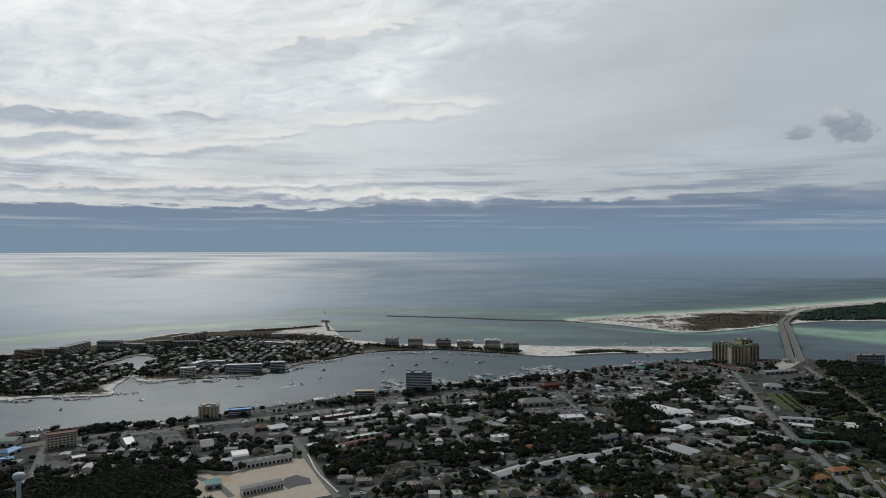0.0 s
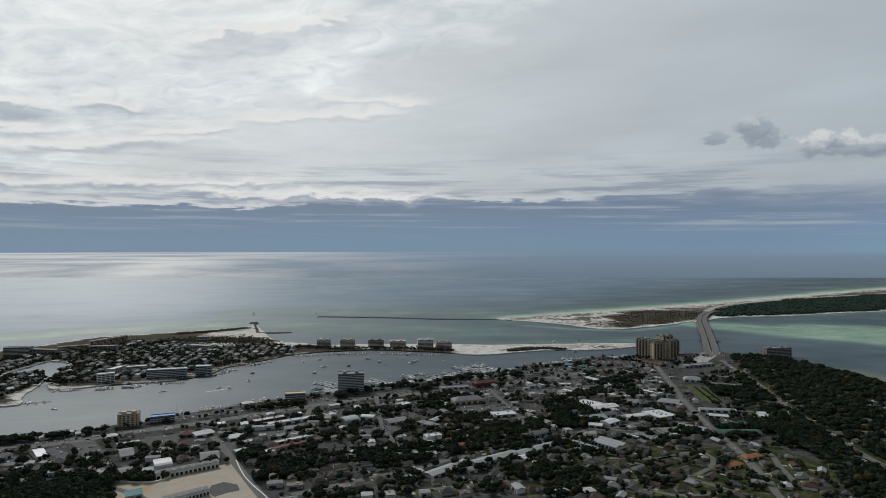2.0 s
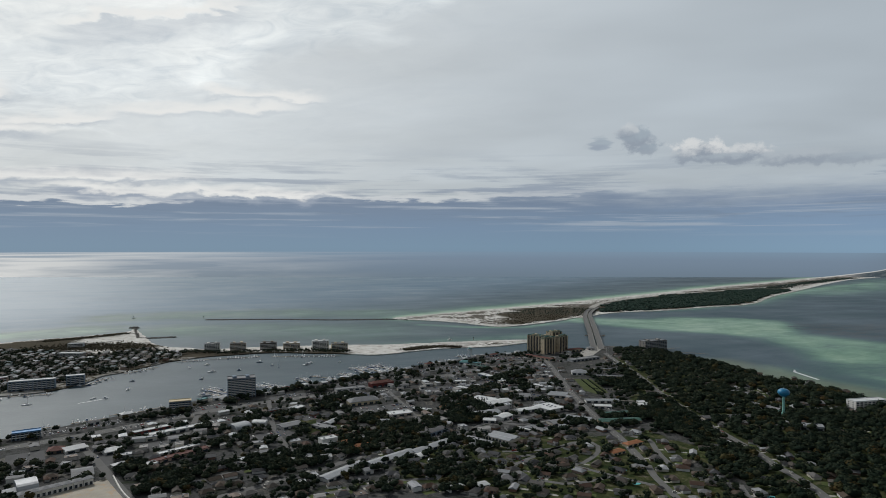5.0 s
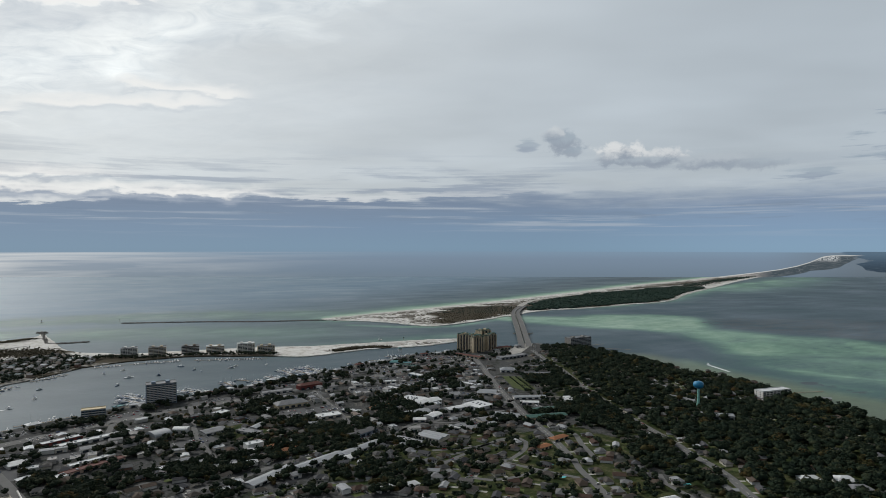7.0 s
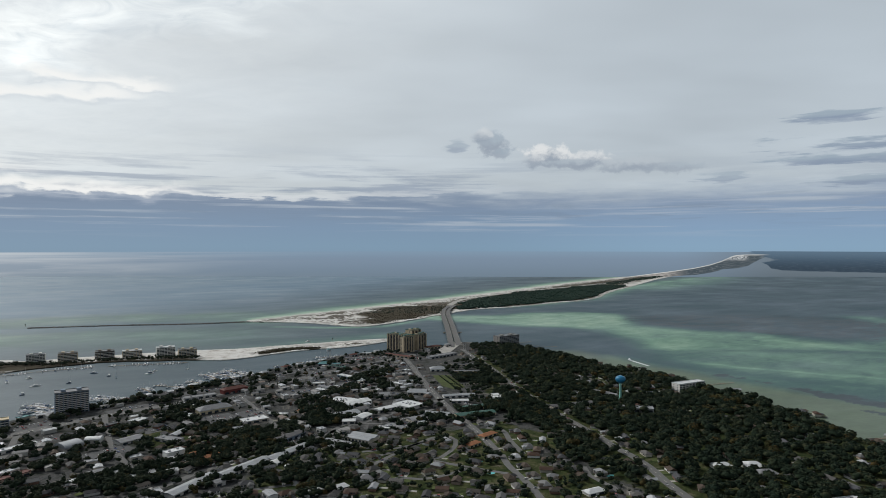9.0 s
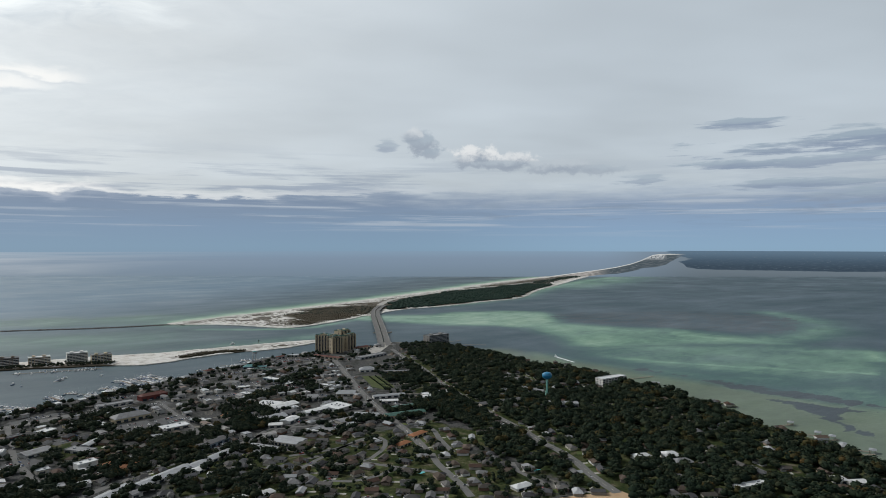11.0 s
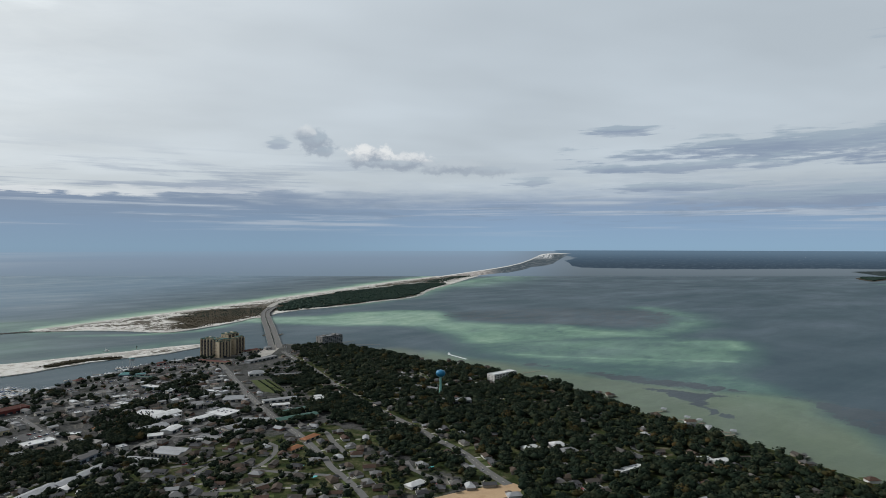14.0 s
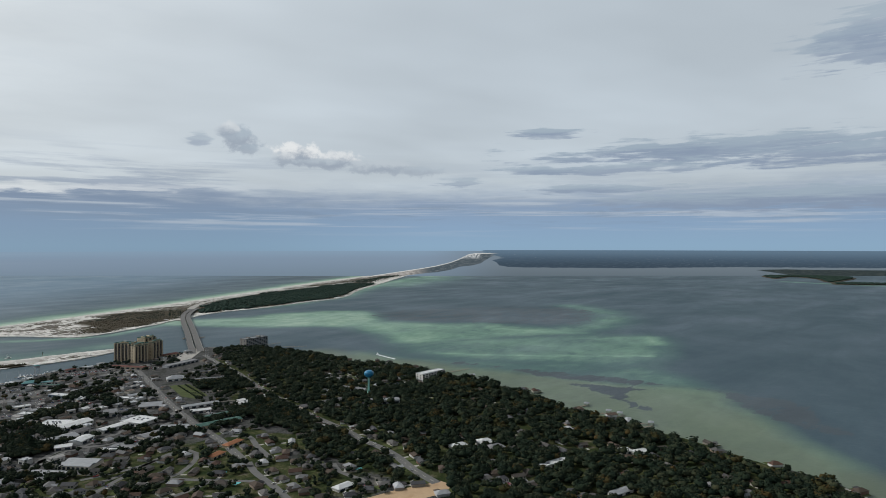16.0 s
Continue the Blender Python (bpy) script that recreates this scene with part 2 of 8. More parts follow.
        return N.m("MULTIPLY", N.ss(low, N.m("SUBTRACT", bottom, soft), N.m("ADD", bottom, soft)), N.ss(lift, N.m("ADD", top, soft * 0.7), N.m("SUBTRACT", top, soft * 0.7)))

    outer = N.ramp(way, [(0.0062, 0.0987), (0.0543, 0.2038), (0.1033, 0.3131), (0.1363, 0.3878), (0.1695, 0.4638), (0.1945, 0.5278), (0.2153, 0.6051), (0.2294, 0.6826), (0.2377, 0.7471), (0.2444, 0.7987), (0.2543, 0.8181), (0.2816, 0.8249)])
    inner = N.ramp(way, [(0.0062, -0.0769), (0.0706, 0.0872), (0.1033, 0.1596), (0.1363, 0.2723), (0.1695, 0.3479), (0.1986, 0.3861), (0.2194, 0.4505), (0.2319, 0.5151), (0.2485, 0.5411), (0.261, 0.5801), (0.2676, 0.6574), (0.2817, 0.7735)])
    shore = N.ramp(way, [(0.2742, 0.6962), (0.2841, 0.6194), (0.2891, 0.5425), (0.3023, 0.5047), (0.3514, 0.4954), (0.4623, 0.4962), (0.5373, 0.5216), (0.6081, 0.5483), (0.6867, 0.5566), (0.7742, 0.5721), (1.0, 0.5)])
    point = N.ramp(way, [(0.6284, 0.4837), (0.6417, 0.4759), (0.6678, 0.4158), (0.6992, 0.3493), (0.7175, 0.2695), (0.7743, 0.2669), (1.0, 0.2)])
    point_top = N.ramp(way, [(0.6284, 0.4952), (0.6677, 0.5176), (0.6992, 0.5157), (0.7742, 0.5299)])
    speck = N.noise(N.vec(N.m("MULTIPLY", az, 9.0), N.m("MULTIPLY", el, 16.0)), 1.0, 3, 0.6)
    # mainland woods across the bay, haze painted in as paler blue upwards, with a few pale roofs
    mouth = N.m("DIVIDE", N.m("ADD", el, 1.12), 0.32)
    mouth = N.m("ADD", 54.3, N.m("MULTIPLY", N.m("POWER", 2.718, N.m("MULTIPLY", N.m("MULTIPLY", mouth, mouth), -1.0)), 1.7))
    mouth = N.m("ADD", mouth, N.m("MULTIPLY", N.m("SUBTRACT", nveg, 0.5), 1.6))
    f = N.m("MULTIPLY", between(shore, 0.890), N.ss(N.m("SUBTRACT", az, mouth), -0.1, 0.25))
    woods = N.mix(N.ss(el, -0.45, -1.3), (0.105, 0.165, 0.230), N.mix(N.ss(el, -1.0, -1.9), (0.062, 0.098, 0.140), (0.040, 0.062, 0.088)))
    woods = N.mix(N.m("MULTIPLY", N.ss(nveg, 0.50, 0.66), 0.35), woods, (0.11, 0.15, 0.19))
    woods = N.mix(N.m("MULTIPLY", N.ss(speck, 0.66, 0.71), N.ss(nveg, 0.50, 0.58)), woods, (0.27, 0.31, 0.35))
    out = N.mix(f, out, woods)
    # the wooded point nearer by
    f = N.m("MULTIPLY", between(point, point_top, 0.008), N.ss(az, 77.21, 77.79))
    out = N.mix(f, out, N.mix(N.ss(nveg, 0.45, 0.62), (0.030, 0.042, 0.045), (0.050, 0.062, 0.062)))
    # the tail of the barrier island: pale beach, dunes, then dark houses and woods
    f = N.m("MULTIPLY", between(inner, outer, 0.006), N.ss(az, 55.97, 54.80))
    built = N.ss(az, 47.74, 49.80)
    tail = N.mix(built, N.mix(N.ss(nveg, 0.46, 0.60), (0.36, 0.345, 0.33), (0.13, 0.13, 0.125)), N.mix(N.ss(nveg, 0.48, 0.62), (0.060, 0.080, 0.095), (0.13, 0.15, 0.165)))
    tail = N.mix(N.m("MULTIPLY", N.ss(speck, 0.64, 0.70), built), tail, (0.33, 0.35, 0.37))
    towers = N.m("MULTIPLY", N.m("MULTIPLY", N.ss(az, 52.0, 52.6), N.ss(az, 54.4, 53.9)), N.ss(el, -1.35, -0.95))
    tail = N.mix(N.m("MULTIPLY", towers, N.ss(speck, 0.44, 0.52)), tail, (0.52, 0.54, 0.55))
    beach = N.ss(N.m("SUBTRACT", outer, lift), 0.024, 0.006)
    tail = N.mix(beach, tail, (0.56, 0.57, 0.56))
    out = N.mix(f, out, tail)
    bg = N.n("ShaderNodeBackground")
    N.put(bg.inputs[0], out)
    bg.inputs[1].default_value = 1.0
    o = N.n("ShaderNodeOutputWorld")
    N.put(o.inputs[0], bg.outputs[0])


build_sky()

sun_data = bpy.data.lights.new("sun", "SUN")
sun_data.energy, sun_data.angle, sun_data.color = 2.2, radians(8), (1.0, 0.975, 0.93)
sun = new("sun", sun_data)
sun.matrix_world = look((0, 0, 0), (-math.sin(radians(SUN_AZ)) * math.cos(radians(SUN_EL)), -math.cos(radians(SUN_AZ)) * math.cos(radians(SUN_EL)), -math.sin(radians(SUN_EL))))
sun.location = (0, 0, 900)

from mathutils import geometry

# ---- materials ----


def material(name, colour, rough=0.8, metal=0.0, spread=0.25, scale=0.3, fine=3.0, bump=0.0, random_tint=0.0, hues=None, spec=0.15, wear=None):
    """A surface with variation at two scales in metres; random_tint: brightness change from object to object; hues: colours picked object by object;
    wear: a second colour in stained patches."""
    mat = bpy.data.materials.new(name)
    mat.use_nodes = True
    N = Nodes(mat.node_tree)
    geo = N.n("ShaderNodeNewGeometry")
    pos = geo.outputs["Position"]
    if hues:
        info = N.n("ShaderNodeObjectInfo").outputs["Random"]
        isl = geo.outputs["Random Per Island"]
        pick = N.m("FRACT", N.m("ADD", info, isl))
        node = N.n("ShaderNodeValToRGB")
        node.color_ramp.interpolation = "CONSTANT"
        N.put(node.inputs[0], pick)
        e = node.color_ramp.elements
        while len(e) < len(hues):
            e.new(0.5)
        for i, (el, c) in enumerate(zip(e, hues)):
            el.position, el.color = i / len(hues), (*c, 1)
        base = node.outputs[0]
    else:
        rgb = N.n("ShaderNodeRGB")
        rgb.outputs[0].default_value = (*colour, 1)
        base = rgb.outputs[0]
    if random_tint:
        info = N.n("ShaderNodeObjectInfo").outputs["Random"]
        k = N.m("ADD", N.m("MULTIPLY", N.m("SUBTRACT", N.m("FRACT", N.m("ADD", N.m("MULTIPLY", info, 7.13), geo.outputs["Random Per Island"])), 0.5), 2 * random_tint), 1.0)
        base = N.mix(1.0, base, N.vec(k, k, k), "MULTIPLY")
    big = N.noise(pos, scale, 4, 0.6)
    small = N.noise(pos, fine, 3, 0.6)
    v = N.m("ADD", N.m("MULTIPLY", N.m("SUBTRACT", big, 0.5), 2.2 * spread), N.m("MULTIPLY", N.m("SUBTRACT", small, 0.5), 1.4 * spread))
    k = N.m("ADD", v, 1.0)
    base = N.mix(1.0, base, N.vec(k, k, k), "MULTIPLY")
    if wear:
        base = N.mix(N.m("MULTIPLY", N.ss(N.noise(pos, scale * 1.7, 5, 0.65, 0.4), 0.5, 0.68), 0.7), base, wear)
    b = N.n("ShaderNodeBsdfPrincipled")
    N.put(b.inputs["Base Color"], base)
    N.put(b.inputs["Roughness"], N.m("ADD", N.m("MULTIPLY", N.m("SUBTRACT", small, 0.5), 0.15), rough, clamp=True))
    b.inputs["Metallic"].default_value = metal
    b.inputs["Specular IOR Level"].default_value = spec
    if bump:
        bn = N.n("ShaderNodeBump")
        bn.inputs["Strength"].default_value = 0.6
        bn.inputs["Distance"].default_value = bump
        N.put(bn.inputs["Height"], small)
        N.put(b.inputs["Normal"], bn.outputs[0])
    o = N.n("ShaderNodeOutputMaterial")
    N.put(o.inputs[0], b.outputs[0])
    return mat


M = {}
M["concrete"] = material("concrete", (0.34, 0.33, 0.31), 0.85, spread=0.2, scale=0.08, fine=1.2, bump=0.02, wear=(0.22, 0.21, 0.19))
M["asphalt"] = material("asphalt", (0.085, 0.087, 0.091), 0.9, spread=0.3, scale=0.05, fine=1.0, wear=(0.12, 0.12, 0.12))
M["road"] = material("road", (0.130, 0.130, 0.129), 0.9, spread=0.2, scale=0.04, fine=0.8, wear=(0.11, 0.11, 0.108))
M["line_paint"] = material("line_paint", (0.6, 0.58, 0.5), 0.7, spread=0.3, scale=0.5)
M["white_roof"] = material("white_roof", (0.56, 0.575, 0.585), 0.55, spread=0.12, scale=0.12, fine=1.0, wear=(0.40, 0.40, 0.40))
M["grey_roof"] = material("grey_roof", (0.20, 0.205, 0.215), 0.7, spread=0.2, scale=0.1, fine=1.0, wear=(0.14, 0.14, 0.145))
M["metal_roof"] = material("metal_roof", (0.28, 0.295, 0.315), 0.5, 0.2, spread=0.18, scale=0.1, fine=1.5, wear=(0.24, 0.24, 0.24))
M["dark_roof"] = material("dark_roof", (0.10, 0.10, 0.105), 0.85, spread=0.25, scale=0.15, fine=1.5)
M["green_roof"] = material("green_roof", (0.045, 0.105, 0.088), 0.55, 0.1, spread=0.2, scale=0.1, wear=(0.09, 0.15, 0.13))
M["blue_roof"] = material("blue_roof", (0.04, 0.16, 0.34), 0.5, 0.1, spread=0.15, scale=0.15)
M["teal_roof"] = material("teal_roof", (0.07, 0.19, 0.20), 0.5, 0.1, spread=0.15, scale=0.15)
M["red_roof"] = material("red_roof", (0.11, 0.045, 0.038), 0.75, spread=0.25, scale=0.15)
M["orange_roof"] = material("orange_roof", (0.30, 0.135, 0.07), 0.75, spread=0.2, scale=0.3)
M["house_roof"] = material("house_roof", (0.1, 0.1, 0.1), 0.85, spread=0.22, scale=0.3, fine=2.5, bump=0.03, random_tint=0.25,
                           hues=[(0.064, 0.050, 0.040), (0.072, 0.071, 0.071), (0.088, 0.067, 0.055), (0.055, 0.056, 0.061), (0.105, 0.101, 0.098),
                                 (0.078, 0.049, 0.038), (0.136, 0.137, 0.140), (0.078, 0.080, 0.087), (0.068, 0.061, 0.055), (0.30, 0.31, 0.325)])
M["beach_roof"] = material("beach_roof", (0.3, 0.3, 0.3), 0.7, spread=0.2, scale=0.3, fine=2.5, random_tint=0.2,
                           hues=[(0.08, 0.08, 0.082), (0.50, 0.51, 0.53), (0.11, 0.108, 0.105), (0.06, 0.06, 0.065), (0.19, 0.195, 0.20), (0.065, 0.06, 0.058), (0.085, 0.07, 0.06), (0.08, 0.11, 0.115), (0.30, 0.31, 0.325)])
M["house_wall"] = material("house_wall", (0.5, 0.5, 0.5), 0.85, spread=0.15, scale=0.2, random_tint=0.15,
                           hues=[(0.36, 0.34, 0.31), (0.24, 0.19, 0.155), (0.50, 0.495, 0.485), (0.28, 0.255, 0.22), (0.17, 0.105, 0.08), (0.38, 0.36, 0.31)])
M["shop_wall"] = material("shop_wall", (0.5, 0.5, 0.5), 0.85, spread=0.15, scale=0.2, random_tint=0.15,
                          hues=[(0.46, 0.45, 0.43), (0.55, 0.54, 0.52), (0.38, 0.36, 0.34), (0.50, 0.46, 0.40)])
M["shop_roof"] = material("shop_roof", (0.3, 0.3, 0.3), 0.65, spread=0.2, scale=0.2, fine=1.6, random_tint=0.25, wear=(0.17, 0.17, 0.17),
                          hues=[(0.30, 0.31, 0.33), (0.16, 0.165, 0.175), (0.52, 0.535, 0.55), (0.11, 0.11, 0.115), (0.24, 0.235, 0.23), (0.36, 0.38, 0.40), (0.15, 0.115, 0.095)])
M["cream_wall"] = material("cream_wall", (0.55, 0.47, 0.33), 0.85, spread=0.12, scale=0.12, wear=(0.45, 0.38, 0.27))
M["tan_wall"] = material("tan_wall", (0.47, 0.39, 0.28), 0.85, spread=0.14, scale=0.12, wear=(0.39, 0.32, 0.23))
M["brown_wall"] = material("brown_wall", (0.17, 0.135, 0.105), 0.85, spread=0.15, scale=0.12)
M["pale_wall"] = material("pale_wall", (0.66, 0.65, 0.62), 0.8, spread=0.1, scale=0.12, wear=(0.55, 0.54, 0.5))
M["grey_wall"] = material("grey_wall", (0.36, 0.37, 0.385), 0.85, spread=0.12, scale=0.12, wear=(0.30, 0.30, 0.31))
M["bluegrey_wall"] = material("bluegrey_wall", (0.20, 0.25, 0.31), 0.85, spread=0.12, scale=0.12)
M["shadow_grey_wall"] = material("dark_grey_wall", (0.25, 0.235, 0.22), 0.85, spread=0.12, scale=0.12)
M["red_wall"] = material("red_wall", (0.16, 0.045, 0.04), 0.8, spread=0.15, scale=0.15)
M["pink_wall"] = material("pink_wall", (0.50, 0.36, 0.30), 0.85, spread=0.12, scale=0.12)
M["glass"] = material("window_glass", (0.03, 0.04, 0.05), 0.12, spread=0.4, scale=0.05, fine=0.4, spec=0.6)
M["door"] = material("door_paint", (0.35, 0.35, 0.34), 0.6, spread=0.15, scale=0.4, random_tint=0.5)
M["wood"] = material("weathered_wood", (0.26, 0.22, 0.175), 0.9, spread=0.3, scale=0.3, fine=2.0, wear=(0.18, 0.16, 0.14))
M["boat_white"] = material("boat_hull", (0.72, 0.73, 0.74), 0.35, spread=0.08, scale=0.4, hues=[(0.74, 0.75, 0.76), (0.66, 0.67, 0.68), (0.74, 0.74, 0.72), (0.10, 0.14, 0.2), (0.7, 0.71, 0.73)])
M["boat_trim"] = material("boat_canvas", (0.2, 0.25, 0.35), 0.6, spread=0.2, scale=0.5, hues=[(0.6, 0.6, 0.6), (0.08, 0.12, 0.22), (0.3, 0.3, 0.31), (0.66, 0.66, 0.65)])
M["mast"] = material("aluminium", (0.55, 0.56, 0.57), 0.35, 0.8, spread=0.1)
M["car_paint"] = material("car_paint", (0.4, 0.4, 0.4), 0.3, spread=0.05, hues=[(0.68, 0.68, 0.68), (0.72, 0.72, 0.72), (0.35, 0.36, 0.37), (0.05, 0.05, 0.055), (0.14, 0.15, 0.16), (0.28, 0.03, 0.03), (0.05, 0.09, 0.2), (0.5, 0.48, 0.44)], spec=0.5)
M["tyre"] = material("tyre_rubber", (0.02, 0.02, 0.02), 0.9, spread=0.2)
M["rock"] = material("jetty_rock", (0.16, 0.15, 0.14), 0.9, spread=0.35, scale=0.2, fine=1.0, random_tint=0.35)
M["trunk"] = material("bark", (0.11, 0.085, 0.065), 0.95, spread=0.3, scale=0.6)
M["tank_blue"] = material("tank_blue", (0.012, 0.17, 0.33), 0.35, spread=0.1, scale=0.1, wear=(0.03, 0.22, 0.37), spec=0.5)
M["tank_green"] = material("tank_green", (0.22, 0.45, 0.40), 0.45, spread=0.12, scale=0.15)
M["tank_pale"] = material("tank_pale", (0.42, 0.50, 0.57), 0.45, spread=0.12, scale=0.15)
M["dirt"] = material("site_sand", (0.37, 0.34, 0.29), 0.95, spread=0.2, scale=0.06, fine=0.7, wear=(0.44, 0.31, 0.19))
M["lot_dirt"] = material("bare_lot", (0.42, 0.30, 0.19), 0.95, spread=0.2, scale=0.05, fine=0.7, wear=(0.36, 0.24, 0.14))
M["lawn"] = material("lawn", (0.062, 0.082, 0.028), 0.95, spread=0.35, scale=0.08, fine=1.2, random_tint=0.2, wear=(0.09, 0.085, 0.042))
M["pool"] = material("pool_water", (0.10, 0.42, 0.45), 0.1, spread=0.1)
M["wake"] = material("wake_foam", (0.62, 0.66, 0.66), 0.8, spread=0.4, scale=0.4)


def leaf_material(name, a, b, c):
    mat = bpy.data.materials.new(name)
    mat.use_nodes = True
    N = Nodes(mat.node_tree)
    geo = N.n("ShaderNodeNewGeometry")
    info = N.n("ShaderNodeObjectInfo").outputs["Random"]
    big = N.noise(geo.outputs["Position"], 0.03, 4, 0.7)
    small = N.noise(geo.outputs["Position"], 0.9, 3, 0.6)
    single = N.noise(geo.outputs["Position"], 0.11, 2, 0.5)
    big = N.m("ADD", N.m("MULTIPLY", big, 0.5), N.m("ADD", N.m("MULTIPLY", single, 1.1), -0.32))
    col = N.ramp(N.m("ADD", N.m("MULTIPLY", big, 0.9), N.m("MULTIPLY", N.m("SUBTRACT", N.m("ADD", geo.outputs["Random Per Island"], N.m("MULTIPLY", info, 0.001)), 0.5), 0.40)), [(0.2, a), (0.5, b), (0.80, c)])
    k = N.m("ADD", N.m("MULTIPLY", N.m("SUBTRACT", small, 0.5), 1.1), 1.0)
    col = N.mix(1.0, col, N.vec(k, k, k), "MULTIPLY")
    b_ = N.n("ShaderNodeBsdfPrincipled")
    N.put(b_.inputs["Base Color"], col)
    b_.inputs["Roughness"].default_value = 0.75
    bn = N.n("ShaderNodeBump")
    bn.inputs["Strength"].default_value = 0.9
    bn.inputs["Distance"].default_value = 0.8
    N.put(bn.inputs["Height"], small)
    N.put(b_.inputs["Normal"], bn.outputs[0])
    b_.inputs["Specular IOR Level"].default_value = 0.03
    o = N.n("ShaderNodeOutputMaterial")
    N.put(o.inputs[0], b_.outputs[0])
    return mat


M["leaf"] = leaf_material("oak_leaf", (0.0100, 0.0180, 0.0125), (0.0205, 0.0305, 0.0190), (0.051, 0.054, 0.031))
M["leaf_warm"] = leaf_material("autumn_leaf", (0.030, 0.032, 0.014), (0.050, 0.042, 0.018), (0.075, 0.048, 0.020))
M["leaf_pine"] = leaf_material("pine_needle", (0.008, 0.018, 0.011), (0.014, 0.026, 0.015), (0.026, 0.038, 0.020))
# island foliage with distance haze mixed into its greens: paler and bluer
M["leaf_hazed"] = leaf_material("island_pine", (0.022, 0.040, 0.032), (0.028, 0.049, 0.039), (0.040, 0.060, 0.046))
M["palm"] = leaf_material("palm_frond", (0.035, 0.05, 0.02), (0.05, 0.065, 0.03), (0.07, 0.08, 0.035))
M["scrub"] = leaf_material("dune_scrub", (0.035, 0.034, 0.022), (0.058, 0.050, 0.032), (0.085, 0.072, 0.05))


def land_material(name, sand_like):
    """The open ground: sand, dry grass and scrub by patches; towards town grey paving and lawns."""
    mat = bpy.data.materials.new(name)
    mat.use_nodes = True
    N = Nodes(mat.node_tree)
    pos = N.n("ShaderNodeNewGeometry").outputs["Position"]
    n1 = N.noise(pos, 0.012, 6, 0.6, 0.4)
    n2 = N.noise(pos, 0.07, 5, 0.65, 0.3)
    n3 = N.noise(pos, 0.6, 3, 0.6)
    if sand_like:
        base = N.ramp(n2, [(0.40, (0.60, 0.595, 0.575)), (0.56, (0.52, 0.505, 0.48)), (0.68, (0.30, 0.275, 0.245))])
        scrub = N.m("MULTIPLY", N.ss(N.m("ADD", n1, N.m("MULTIPLY", N.m("SUBTRACT", n2, 0.5), 0.9)), 0.43, 0.53), N.n("ShaderNodeAttribute").outputs["Fac"])
        att = [q for q in mat.node_tree.nodes if q.type == "ATTRIBUTE"][0]
        att.attribute_name = "scrub"
        thick = N.ss(att.outputs["Fac"], 0.9, 1.6)
        base = N.mix(N.m("MAXIMUM", N.m("MINIMUM", scrub, 1.0), thick), base, N.ramp(n3, [(0.3, (0.045, 0.042, 0.030)), (0.7, (0.085, 0.072, 0.055))]))
    else:
        att = N.n("ShaderNodeAttribute")
        att.attribute_name = "scrub"
        n4 = N.noise(pos, 0.035, 5, 0.6, 0.8)
        garden = N.ramp(n2, [(0.36, (0.020, 0.032, 0.013)), (0.48, (0.036, 0.046, 0.020)), (0.58, (0.060, 0.064, 0.030)), (0.66, (0.11, 0.10, 0.075))])
        paved = N.ramp(n4, [(0.32, (0.026, 0.034, 0.022)), (0.42, (0.046, 0.048, 0.046)), (0.50, (0.082, 0.083, 0.083)), (0.56, (0.050, 0.052, 0.053)), (0.64, (0.135, 0.130, 0.118)), (0.72, (0.22, 0.205, 0.175))])
        share = N.m("ADD", att.outputs["Fac"], N.m("MULTIPLY", N.m("SUBTRACT", n1, 0.5), 2.2))
        base = N.mix(N.ss(share, 0.40, 0.56), garden, paved)
    k = N.m("ADD", N.m("MULTIPLY", N.m("SUBTRACT", n3, 0.5), 0.5 if sand_like else 1.6), 1.0)
    base = N.mix(1.0, base, N.vec(k, k, k), "MULTIPLY")
    b = N.n("ShaderNodeBsdfPrincipled")
    N.put(b.inputs["Base Color"], base)
    b.inputs["Roughness"].default_value = 0.95
    b.inputs["Specular IOR Level"].default_value = 0.02
    o = N.n("ShaderNodeOutputMaterial")
    N.put(o.inputs[0], b.outputs[0])
    return mat


M["town"] = land_material("town_ground", False)
M["sand"] = land_material("white_sand", True)


